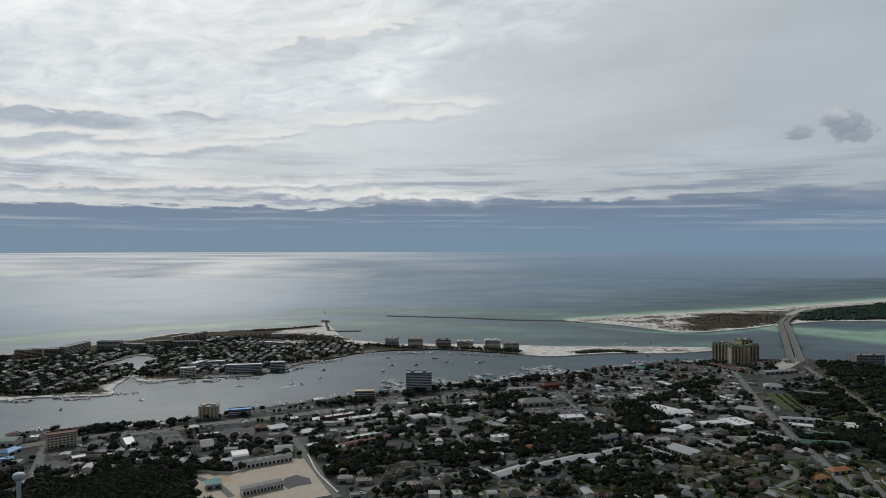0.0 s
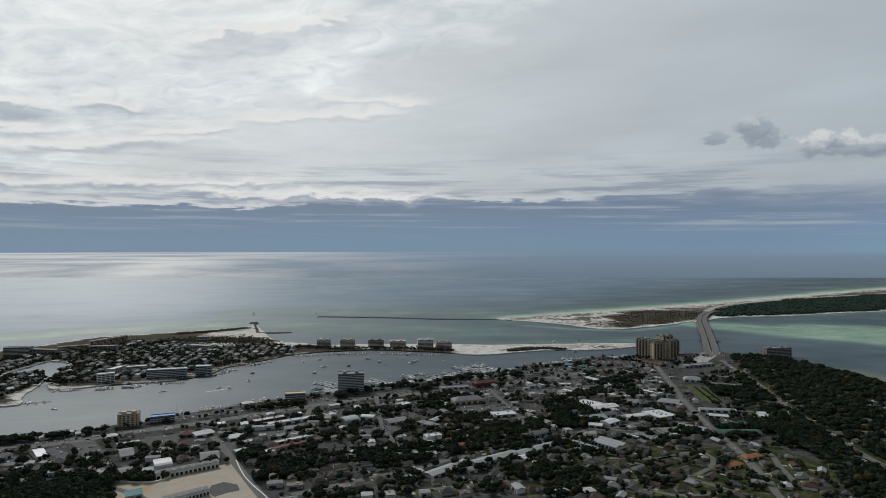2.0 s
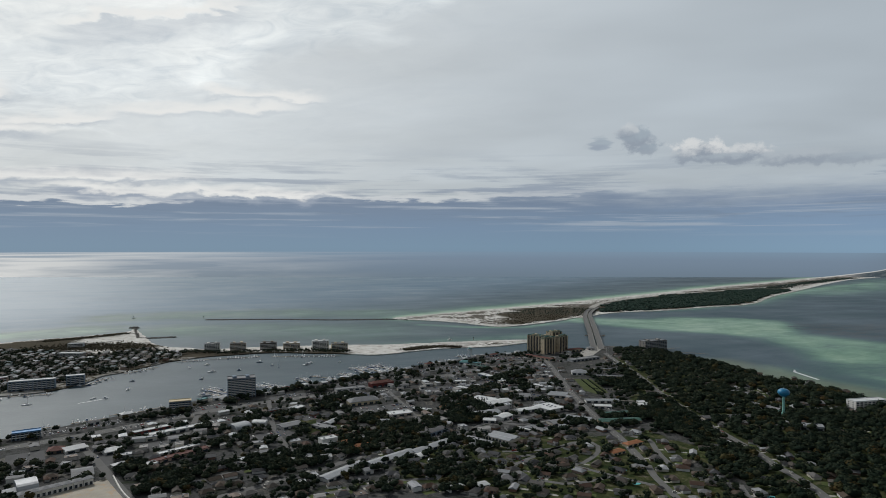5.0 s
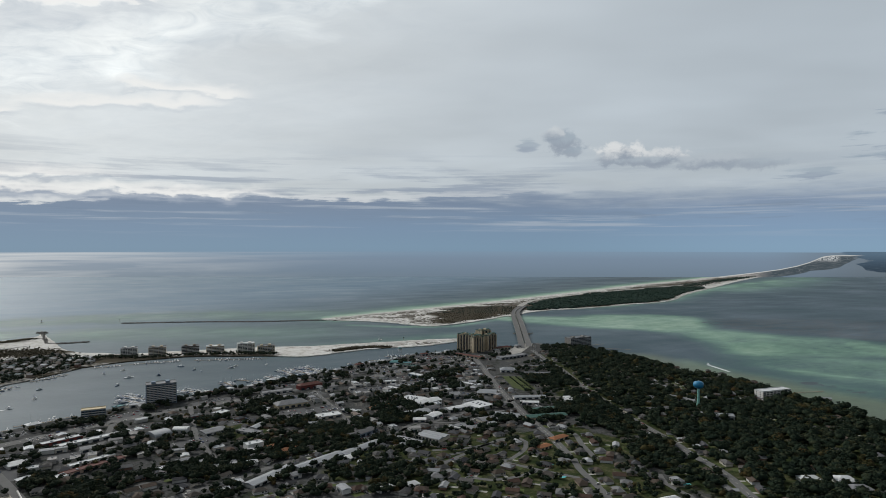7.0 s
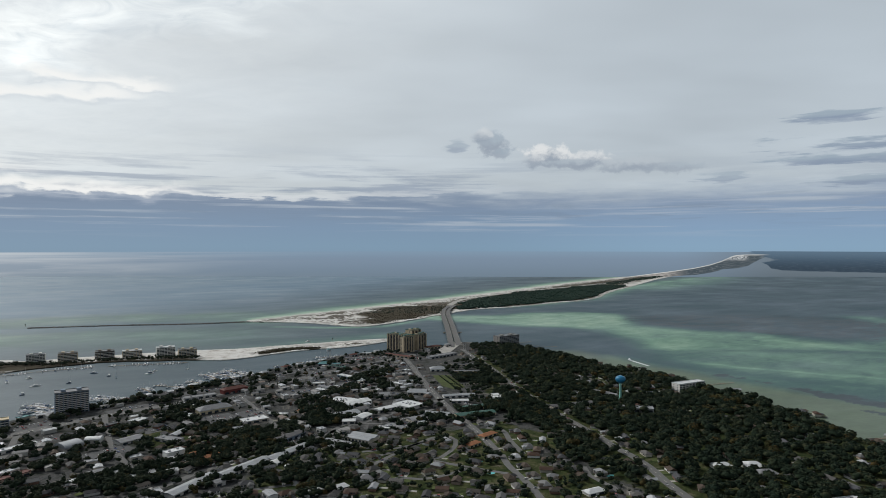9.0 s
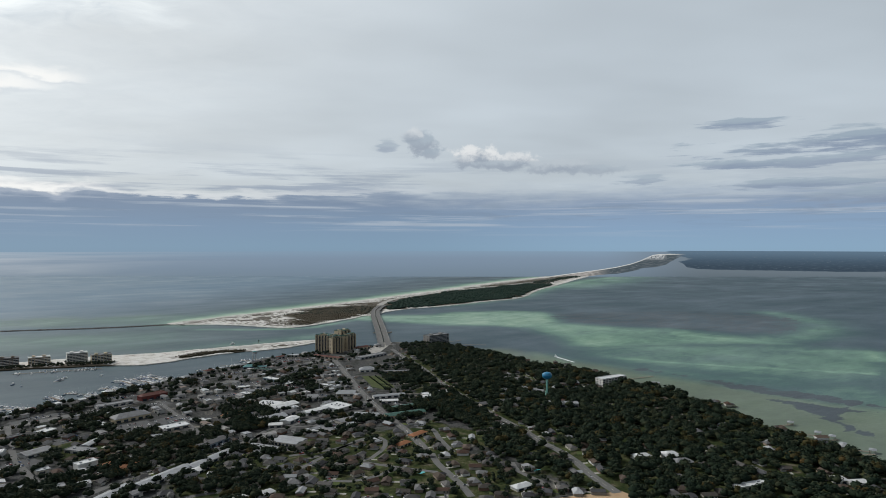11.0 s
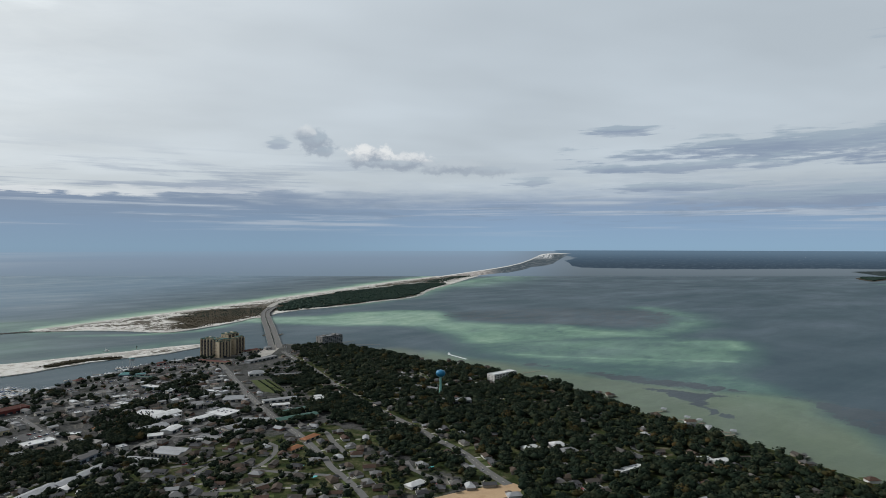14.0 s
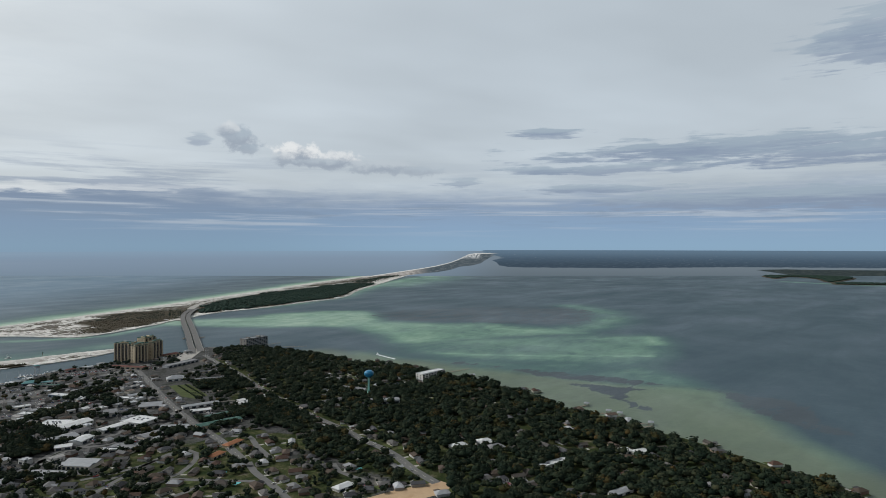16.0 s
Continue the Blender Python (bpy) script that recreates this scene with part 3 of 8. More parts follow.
def water_material():
    mat = bpy.data.materials.new("sea_water")
    mat.use_nodes = True
    N = Nodes(mat.node_tree)
    pos = N.n("ShaderNodeNewGeometry").outputs["Position"]

    def att(name):
        a = N.n("ShaderNodeAttribute")
        a.attribute_name = name
        return a.outputs["Fac"]

    shoal, weed, silt = att("shoal"), att("weed"), att("silt")
    sep = N.n("ShaderNodeSeparateXYZ")
    N.put(sep.inputs[0], pos)
    n1 = N.noise(pos, 0.006, 5, 0.6, 0.5)
    n2 = N.noise(pos, 0.0022, 5, 0.6, 0.4)
    n3 = N.noise(N.vec(sep.outputs[0], N.m("MULTIPLY", sep.outputs[1], 2.2)), 0.016, 6, 0.65, 0.8)
    n1 = N.m("ADD", N.m("MULTIPLY", n1, 0.6), N.m("MULTIPLY", n3, 0.4))
    depth = N.m("ADD", shoal, N.m("MULTIPLY", N.m("SUBTRACT", n1, 0.5), N.m("ADD", N.m("MULTIPLY", shoal, 3.0), 0.10)))
    col = N.ramp(depth, [(0.0, (0.035, 0.066, 0.086)), (0.28, (0.058, 0.118, 0.112)), (0.6, (0.140, 0.250, 0.185)), (1.0, (0.28, 0.39, 0.30))])
    # distance haze painted into the open sea as a paler blue
    offshore_haze = N.ss(N.m("SUBTRACT", sep.outputs[1], N.m("MULTIPLY", sep.outputs[0], 0.75)), 1500, 3200)
    col = N.mix(N.m("MULTIPLY", offshore_haze, N.ss(depth, 0.3, 0.05)), col, (0.090, 0.160, 0.228))
    col = N.mix(silt, col, N.ramp(n1, [(0.3, (0.092, 0.118, 0.082)), (0.7, (0.128, 0.156, 0.108))]))
    col = N.mix(N.ss(N.m("ADD", weed, N.m("MULTIPLY", N.m("SUBTRACT", n3, 0.5), 2.6)), 0.48, 0.66), col, (0.050, 0.066, 0.078))
    # wind lanes change the gloss
    b = N.n("ShaderNodeBsdfPrincipled")
    N.put(b.inputs["Base Color"], col)
    b.inputs["IOR"].default_value = 1.33
    lanes = N.m("ADD", N.m("MULTIPLY", n2, 0.5), N.m("MULTIPLY", N.noise(N.vec(N.m("MULTIPLY", sep.outputs[0], 0.35), sep.outputs[1]), 0.007, 6, 0.65, 0.4), 0.5))
    # specular level raised in one sector to brighten the sun's glitter there
    chop = att("chop")
    N.put(b.inputs["Roughness"], N.m("ADD", N.m("ADD", 0.50, N.m("MULTIPLY", chop, 0.06)), N.m("MULTIPLY", N.m("SUBTRACT", lanes, 0.5), 0.8), clamp=True))
    N.put(b.inputs["Specular IOR Level"], N.m("ADD", 0.33, N.m("MULTIPLY", chop, N.m("MULTIPLY", N.ss(lanes, 0.36, 0.58), 0.67))))
    bn = N.n("ShaderNodeBump")
    bn.inputs["Strength"].default_value = 0.18
    bn.inputs["Distance"].default_value = 1.5
    wv = N.noise(pos, 0.12, 4, 0.6, 0.2)
    sw = N.noise(pos, 0.018, 3, 0.5, 0.2)
    N.put(bn.inputs["Height"], N.m("ADD", wv, N.m("MULTIPLY", sw, 2.0)))
    N.put(b.inputs["Normal"], bn.outputs[0])
    o = N.n("ShaderNodeOutputMaterial")
    N.put(o.inputs[0], b.outputs[0])
    return mat


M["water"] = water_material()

# ---- mesh helpers ----
TOP = 2.0                              # height of the flat land over the sea


class Mesh:
    """Collects faces of one part."""

    def __init__(self):
        self.v, self.f = [], []

    def add(self, verts, faces):
        k = len(self.v)
        self.v += [tuple(p) for p in verts]
        self.f += [tuple(i + k for i in q) for q in faces]
        return self

    def box(self, x0, x1, y0, y1, z0, z1):
        return self.add([(x0, y0, z0), (x1, y0, z0), (x1, y1, z0), (x0, y1, z0), (x0, y0, z1), (x1, y0, z1), (x1, y1, z1), (x0, y1, z1)],
                        [(3, 2, 1, 0), (4, 5, 6, 7), (0, 1, 5, 4), (1, 2, 6, 5), (2, 3, 7, 6), (3, 0, 4, 7)])

    def prism(self, outline, z0, z1):
        n = len(outline)
        return self.add([(x, y, z0) for x, y in outline] + [(x, y, z1) for x, y in outline],
                        [tuple(range(n - 1, -1, -1)), tuple(range(n, 2 * n))] + [(i, (i + 1) % n, n + (i + 1) % n, n + i) for i in range(n)])

    def tube(self, p, q, r0, r1, n=8):
        a, b = Vector(p), Vector(q)
        d = (b - a).normalized()
        u = d.orthogonal().normalized()
        w = d.cross(u)
        ring = lambda c, r: [c + r * (math.cos(6.2832 * i / n) * u + math.sin(6.2832 * i / n) * w) for i in range(n)]
        return self.add(ring(a, r0) + ring(b, r1), [(i, (i + 1) % n, n + (i + 1) % n, n + i) for i in range(n)] + [tuple(range(n - 1, -1, -1)), tuple(range(n, 2 * n))])

    def lathe(self, prof, n=24):
        vs = [(r * math.cos(6.2832 * i / n), r * math.sin(6.2832 * i / n), z) for r, z in prof for i in range(n)]
        fs = [(j * n + i, j * n + (i + 1) % n, (j + 1) * n + (i + 1) % n, (j + 1) * n + i) for j in range(len(prof) - 1) for i in range(n)]
        return self.add(vs, fs + [tuple(range(n - 1, -1, -1)), tuple(range((len(prof) - 1) * n, len(prof) * n))])

    def hip(self, x0, x1, y0, y1, z0, rise, over=0.6, thick=0.25, gable=False):
        """A pitched roof with eaves; the ridge along x."""
        x0, x1, y0, y1 = x0 - over, x1 + over, y0 - over, y1 + over
        run = 0.0 if gable else min((y1 - y0) / 2, (x1 - x0) / 2) * 0.95
        ym = (y0 + y1) / 2
        v = [(x0, y0, z0), (x1, y0, z0), (x1, y1, z0), (x0, y1, z0)]
        v += [(x, y, z0 + thick) for x, y, _ in v]
        v += [(x0 + run, ym, z0 + thick + rise), (x1 - run, ym, z0 + thick + rise)]
        return self.add(v, [(3, 2, 1, 0), (0, 1, 5, 4), (1, 2, 6, 5), (2, 3, 7, 6), (3, 0, 4, 7), (4, 5, 9, 8), (6, 7, 8, 9), (5, 6, 9), (7, 4, 8)])

    def data(self, name, mat, smooth=False):
        me = bpy.data.meshes.new(name)
        me.from_pydata(self.v, [], self.f)
        me.materials.append(mat)
        if smooth:
            me.shade_smooth()
        me.update()
        return me


def part(name, mesh, mat, parent, label="", m=None, smooth=False):
    """One mesh object under a thing or a part."""
    ob = new(name, mesh if isinstance(mesh, bpy.types.Mesh) else mesh.data(name, mat, smooth))
    ob.parent = parent
    if m is not None:
        ob.matrix_basis = m
    return tagged(ob, label)


def thing(name, label, category, x=0.0, y=0.0, z=TOP, turn=0.0, group="", kind=""):
    ob = new(name)
    ob.empty_display_size = 0.5
    ob.matrix_basis = pose(x, y, z, 0, 0, turn)
    return tagged(ob, label, category, group, kind)


def structure(name, mesh, mat, label, category, smooth=False):
    ob = new(name, mesh.data(name, mat, smooth))
    return tagged(ob, label, category, "", "structure")


def smooth_line(pts, step, closed=False, jitter=0.0, seed=0):
    """A rounded line through points, sampled every step metres, roughened by jitter metres."""
    P = [Vector((p[0], p[1], 0)) for p in pts]
    n, out = len(P), []
    for i in range(n if closed else n - 1):
        a, b, c, d = (P[(i + k) % n] if closed else P[min(max(i + k, 0), n - 1)] for k in (-1, 0, 1, 2))
        m = max(1, int((c - b).length / step))
        for s in range(m):
            u = s / m
            q = 0.5 * (2 * b + (c - a) * u + (2 * a - 5 * b + 4 * c - d) * u * u + (3 * b - a - 3 * c + d) * u ** 3)
            if jitter:
                q = q + Vector((noise.noise((q.x * 0.03, q.y * 0.03, seed)), noise.noise((q.x * 0.03, q.y * 0.03, seed + 9)), 0)) * jitter
            out.append((q.x, q.y))
    if not closed:
        out.append((P[-1].x, P[-1].y))
    return out


def inside(px, py, poly):
    """Whether points (arrays) lie in an outline."""
    px, py = np.asarray(px, float), np.asarray(py, float)
    q = np.array(poly, float)
    x, y = q[:, 0], q[:, 1]
    x0, y0 = np.roll(x, 1), np.roll(y, 1)
    flat = np.where(y0 == y, 1e-12, y0 - y)
    if px.size <= 8:
        u, v = px.reshape(-1, 1), py.reshape(-1, 1)
        c = ((y > v) != (y0 > v)) & (u < (x0 - x) * (v - y) / flat + x)
        return (c.sum(1) % 2 == 1).reshape(px.shape)
    r = np.zeros(px.shape, bool)
    near = (px >= x.min()) & (px <= x.max()) & (py >= y.min()) & (py <= y.max())
    u, v = px[near], py[near]
    k = np.zeros(u.shape, bool)
    for i in range(len(x)):
        k ^= ((y[i] > v) != (y0[i] > v)) & (u < (x0[i] - x[i]) * (v - y[i]) / flat[i] + x[i])
    r[near] = k
    return r


def gap_to(px, py, line, closed=False):
    """Distance of points (arrays) from a line."""
    L = np.array(list(line) + ([line[0]] if closed else []), float)
    ax, ay = L[:-1, 0], L[:-1, 1]
    dx, dy = L[1:, 0] - ax, L[1:, 1] - ay
    dd = dx * dx + dy * dy + 1e-9
    if np.size(px) <= 8:
        u, v = np.reshape(px, (-1, 1)), np.reshape(py, (-1, 1))
        t = np.clip(((u - ax) * dx + (v - ay) * dy) / dd, 0, 1)
        return np.sqrt(((u - ax - t * dx) ** 2 + (v - ay - t * dy) ** 2).min(1)).reshape(np.shape(px))
    best = np.full(np.shape(px), 1e12)
    for i in range(len(ax)):
        t = np.clip(((px - ax[i]) * dx[i] + (py - ay[i]) * dy[i]) / dd[i], 0, 1)
        best = np.minimum(best, (px - ax[i] - t * dx[i]) ** 2 + (py - ay[i] - t * dy[i]) ** 2)
    return np.sqrt(best)


def ribbon(line, width, z, thick=0.12):
    """A strip of paving along a line."""
    n = len(line)
    left, right = [], []
    for i in range(n):
        a, b = line[max(i - 1, 0)], line[min(i + 1, n - 1)]
        d = Vector((b[0] - a[0], b[1] - a[1]))
        d = d.normalized() if d.length > 1e-6 else Vector((1, 0))
        left.append((line[i][0] - d.y * width / 2, line[i][1] + d.x * width / 2))
        right.append((line[i][0] + d.y * width / 2, line[i][1] - d.x * width / 2))
    v = [(x, y, z) for x, y in left + right] + [(x, y, z - thick) for x, y in left + right]
    f = [(n + i, n + i + 1, i + 1, i) for i in range(n - 1)]
    f += [(i, i + 1, 2 * n + i + 1, 2 * n + i) for i in range(n - 1)] + [(n + i + 1, n + i, 3 * n + i, 3 * n + i + 1) for i in range(n - 1)]
    return Mesh().add(v, f)


# ---- plan: shores ----
HARBOUR_NORTH = [(-642, 762), (-600, 788), (-573, 811), (-561, 836), (-533, 851), (-494, 865), (-462, 879), (-418, 884), (-389, 893), (-356, 910), (-321, 929), (-296, 954), (-250, 978), (-212, 1006), (-171, 1029), (-135, 1045), (-92, 1085), (-24, 1107), (16, 1121), (69, 1153), (123, 1178), (191, 1204), (252, 1236), (304, 1270), (368, 1294), (439, 1331), (509, 1357), (585, 1364), (690, 1364), (757, 1364)]
BAY_A = [(801, 1394), (848, 1348), (893, 1313), (901, 1185), (919, 1124), (909, 1021), (918, 947), (938, 891), (949, 826), (922, 736), (939, 694), (944, 627)]
BAY_B = [(902, 595), (884, 518), (856, 463), (842, 393), (821, 319), (801, 241), (773, 184), (769, 144), (763, 101), (747, 85), (727, 69)]
MAINLAND = smooth_line([(-2600, 300)] + HARBOUR_NORTH + BAY_A[:-1] + BAY_B + [(640, -100), (500, -700), (0, -1800), (-2600, -1800)], 14, True, 9, 1)
ISLE_IN = [(-974, 970), (-834, 991), (-713, 1010), (-671, 1028), (-594, 1040), (-556, 1048), (-571, 1085), (-584, 1120), (-593, 1177), (-613, 1251), (-636, 1286), (-667, 1298), (-698, 1251), (-702, 1229)]
ISLE_IN2 = [(-711, 1274), (-713, 1355), (-696, 1433), (-656, 1411), (-625, 1330), (-601, 1240), (-577, 1177), (-555, 1153), (-529, 1153), (-482, 1177), (-423, 1192), (-364, 1208), (-323, 1263), (-303, 1324), (-274, 1356), (-234, 1411), (-190, 1464), (-127, 1495), (-5, 1512), (101, 1480), (178, 1449), (225, 1419), (305, 1434), (417, 1465), (520, 1457), (645, 1497)]
ISLE_OUT = [(662, 1538), (513, 1555), (303, 1555), (221, 1572), (165, 1581), (-6, 1599), (-135, 1599), (-183, 1636), (-213, 1646), (-263, 1696), (-306, 1807), (-380, 2047), (-390, 1988), (-491, 1919), (-582, 1880), (-682, 1830), (-777, 1783), (-815, 1695), (-884, 1597), (-965, 1510), (-1022, 1447), (-1146, 1361), (-1272, 1268)]
HOLIDAY = smooth_line(ISLE_IN + ISLE_IN2 + ISLE_OUT, 14, True, 6, 2)
OKA_IN = [(414, 2127), (439, 2064), (534, 2004), (612, 1908), (678, 1809), (786, 1833), (939, 1909), (1044, 1977)]
OKA_IN2 = [(1032, 1956), (1178, 2050), (1287, 2086), (1422, 2089), (1706, 2161), (1993, 2234), (2396, 2544), (2846, 2836), (3507, 3273), (4206, 3681), (5029, 4004), (5758, 4242)]
OKA_OUT = [(7620, 6113), (5192, 4543), (3586, 3692), (2666, 3259), (1957, 2875), (1370, 2568), (924, 2356), (636, 2230), (479, 2156)]
OKALOOSA = smooth_line(OKA_IN + OKA_IN2 + OKA_OUT, 22, True, 10, 3)
HEADLAND = smooth_line([(5080, 1023), (5425, 983), (5257, 806), (4829, 669), (4798, 608), (4819, 486), (4858, 346), (4878, 143)] + [(4600, 600), (5600, 600), (5600, 1200)], 25, True, 10, 4)


def land(name, outline, mat, label, cell=None, scrub=None):
    """A slab of land: flat top, beach sloping into the sea. scrub: how overgrown each place is."""
    n = len(outline)
    pts = [Vector(p) for p in outline]
    if cell:
        xs, ys = zip(*outline)
        gx, gy = np.meshgrid(np.arange(min(xs), max(xs), cell), np.arange(min(ys), max(ys), cell))
        gx, gy = gx.ravel(), gy.ravel()
        keep = inside(gx, gy, outline)
        gx, gy = gx[keep], gy[keep]
        keep = gap_to(gx, gy, outline, True) > cell * 0.3
        pts += [Vector((x, y)) for x, y in zip(gx[keep], gy[keep])]
    verts, _, faces, origs, _, _ = geometry.delaunay_2d_cdt(pts, [], [list(range(n))], 1, 0.01)
    cx, cy = (np.array([sum(verts[i][k] for i in f) / 3 for f in faces]) for k in (0, 1))
    keep = inside(cx, cy, outline)
    mesh = Mesh().add([(v.x, v.y, TOP) for v in verts], [f for f, k in zip(faces, keep) if k])
    mesh.add([(x, y, TOP) for x, y in outline] + [(x, y, -1.2) for x, y in outline], [(i, (i + 1) % n, n + (i + 1) % n, n + i) for i in range(n)])
    me = mesh.data(name, mat)
    if scrub:
        co = np.empty(len(me.vertices) * 3)
        me.vertices.foreach_get("co", co)
        co = co.reshape(-1, 3)
        at = me.attributes.new("scrub", "FLOAT", "POINT")
        at.data.foreach_set("value", np.asarray(scrub(co[:, 0], co[:, 1]), np.float32))
    return tagged(new(name, me), label, "ground", "", "structure")


OAK = [(724, 1207), (932, 1307), (922, 1048), (969, 829), (931, 614), (869, 405), (791, 189), (733, 43), (614, 75), (464, 307), (479, 369), (481, 458), (465, 567), (506, 661), (529, 755), (594, 959)]
SUBURB = [(321, 780), (368, 766), (407, 725), (467, 754), (508, 712), (465, 567), (481, 458), (479, 369), (409, 326), (203, 578), (91, 764), (-9, 943), (63, 965), (138, 826), (225, 797), (241, 747)]
SPIT_SCRUB = [(325, 1468), (369, 1484), (416, 1484), (445, 1468)]
HOLI_SCRUB = [(-552, 1682), (-469, 1714), (-374, 1703), (-317, 1683)]
HOLI_SCRUB2 = [(-553, 1840), (-480, 1878), (-392, 1944)]
CONDO_ROW = [(-187, 1550), (-87, 1508), (22, 1500), (102, 1484), (160, 1468)]
SPIT_LINE = [(431, 1468), (530, 1484), (617, 1501), (650, 1509)]
OKA_SCRUB = [(830, 1912), (955, 1957), (1066, 2021), (1193, 2189)]
OKA_DUNE = [(525, 2112), (640, 2107), (726, 2004), (824, 2047)]
OKA_MARSH = smooth_line([(720, 1885), (794, 1829), (919, 1882), (1067, 1978), (1182, 2145), (1218, 2283), (1074, 2305), (931, 2254), (815, 2134), (798, 1984)], 40, True, 40, 5)
OKA_FOREST = smooth_line([(1188, 2068), (1288, 2087), (1709, 2165), (1998, 2240), (2395, 2560), (2793, 2829), (2749, 2977), (2330, 2849), (2024, 2759), (1715, 2618), (1439, 2404), (1275, 2252)], 60, True, 50, 6)
OKA_WOOD = [(1223, 2098), (1507, 2214), (1856, 2352), (2264, 2538)]


def holiday_scrub(x, y):
    a = 1.7 * np.exp(-(gap_to(x, y, SPIT_SCRUB) / 16) ** 4) + 1.4 * np.exp(-(gap_to(x, y, HOLI_SCRUB) / 75) ** 4) + 1.5 * np.exp(-(gap_to(x, y, HOLI_SCRUB2) / 22) ** 4)
    a = a + 1.7 * np.exp(-(gap_to(x, y, CONDO_ROW) / 30) ** 4) + 0.9 * np.exp(-(gap_to(x, y, SPIT_LINE) / 10) ** 4)
    coast = gap_to(x, y, HOLIDAY, True)
    a = a + 0.4 * ((x > 320) & (coast > 9))
    return np.clip(a + 1.6 * ((x < -480) & (coast > 6)) + np.where((x > -480) & (x < -120) & (y < 1600), 1.3, 0), 0, 2)


def okaloosa_scrub(x, y):
    a = np.where((x < 1150) & (gap_to(x, y, OKALOOSA, True) > 30), 0.9, 0.85 * np.exp(-(gap_to(x, y, OKA_DUNE) / 150) ** 4))
    a = np.where(inside(x, y, OKA_MARSH), 1.9, a)
    a = np.where(inside(x, y, OKA_FOREST), 2.0, a)
    shore = gap_to(x, y, OKALOOSA, True)
    a = a + 1.4 * np.clip((shore - 42) / 45, 0, 1) * (x > 1150)
    a = np.where(shore < 22, 0, a)
    return np.clip(a, 0, 2)


def paving(x, y):
    """How much of the ground is paved: little under the oaks and round the houses, most of it in the trading streets."""
    soft = lambda poly: np.clip(np.where(inside(x, y, poly), 1, -1) * gap_to(x, y, poly, True) / 50 + 0.5, 0, 1)
    return 1 - np.maximum(soft(OAK), 0.8 * soft(SUBURB))


land("ground_mainland", MAINLAND, M["town"], "flat coastal town ground of asphalt, sand and lawn", 40, paving)
land("ground_holiday_isle", HOLIDAY, M["sand"], "white quartz sand spit with patches of dune scrub", 30, holiday_scrub)
land("ground_barrier_island", OKALOOSA, M["sand"], "long white sand barrier island with brown scrub", 60, okaloosa_scrub)
land("ground_headland", HEADLAND, M["sand"], "low wooded headland across the bay", 90, lambda x, y: np.full(x.shape, 1.5))


def sea():
    """One sheet of water out to the horizon, denser where it is looked at, with the depth of the shallows stored in it."""
    az = np.concatenate([np.arange(-40, 92, 0.3), np.arange(92, 320, 4.0)])
    r = np.concatenate([[0.0, 200, 400], np.geomspace(520, 6500, 230), np.geomspace(7500, 60000, 12)])
    A, R = np.meshgrid(np.radians(az), r)
    X, Y = R * np.sin(A), R * np.cos(A)
    nr, na = X.shape
    idx = np.arange(nr * na).reshape(nr, na)
    nxt = np.roll(idx, -1, axis=1)
    quads = np.stack([idx[:-1], idx[1:], nxt[1:], nxt[:-1]], -1).reshape(-1, 4)
    me = bpy.data.meshes.new("sea")
    co = np.stack([X, Y, np.zeros_like(X)], -1).reshape(-1, 3)
    me.vertices.add(len(co))
    me.vertices.foreach_set("co", co.ravel())
    me.loops.add(quads.size)
    me.loops.foreach_set("vertex_index", quads.ravel())
    me.polygons.add(len(quads))
    me.polygons.foreach_set("loop_start", np.arange(0, quads.size, 4))
    me.update(calc_edges=True)
    x, y = co[:, 0], co[:, 1]
    g = lambda line, w, p=2: np.exp(-(gap_to(x, y, line) / w) ** p)
    shoal = np.zeros(len(co))
    # surf and sandbar along the ocean beach of the barrier island
    d_out = gap_to(x, y, smooth_line(OKA_OUT, 60))
    shoal = np.maximum(shoal, 1.05 * np.exp(-d_out / 40) + 0.55 * np.exp(-(d_out / 130) ** 2))
    # flats off the pass
    shoal = np.maximum(shoal, 0.34 * g([(-484, 2401), (-183, 2423), (100, 2402), (365, 2303), (478, 2248)], 170))
    shoal = np.maximum(shoal, 0.32 * g([(-260, 2003), (28, 1933), (270, 1808)], 170))
    shoal = np.maximum(shoal, 0.45 * g([(-1161, 1644), (-1031, 1805), (-842, 1932), (-656, 2002), (-494, 2077)], 120))
    shoal = np.maximum(shoal, 0.35 * g([(213, 1512), (450, 1582), (672, 1600)], 60))
    shoal = np.maximum(shoal, 0.5 * g([(464, 1934), (604, 1832), (750, 1786), (1039, 1936)], 22))
    # green flats in the bay, soft-edged areas
    def area(outline, soft, jitter=40, seed=7):
        line = smooth_line(outline, 90, True, jitter, seed)
        lx, ly = np.array(line).T
        box = (x > lx.min() - soft) & (x < lx.max() + soft) & (y > ly.min() - soft) & (y < ly.max() + soft)
        out, u, v = np.zeros(len(x)), x[box], y[box]
        out[box] = np.clip(np.where(inside(u, v, line), 0.5, -0.5) * gap_to(u, v, line, True) / soft * 2 + 0.5, 0, 1)
        return out

    shoal = np.maximum(shoal, 0.74 * area([(959, 2122), (1069, 1967), (1222, 1890), (1373, 1899), (1531, 1829), (1624, 1710), (1526, 1522), (1372, 1394), (1256, 1396), (1229, 1495), (1151, 1591), (1066, 1712), (954, 1902)], 90))
    shoal = np.maximum(shoal, 0.60 * area([(1378, 1531), (1475, 1394), (1511, 1259), (1600, 1153), (1631, 1013), (1649, 861), (1611, 793), (1495, 877), (1373, 954), (1269, 1002), (1193, 1050), (1162, 1119), (1236, 1233), (1248, 1386)], 100))
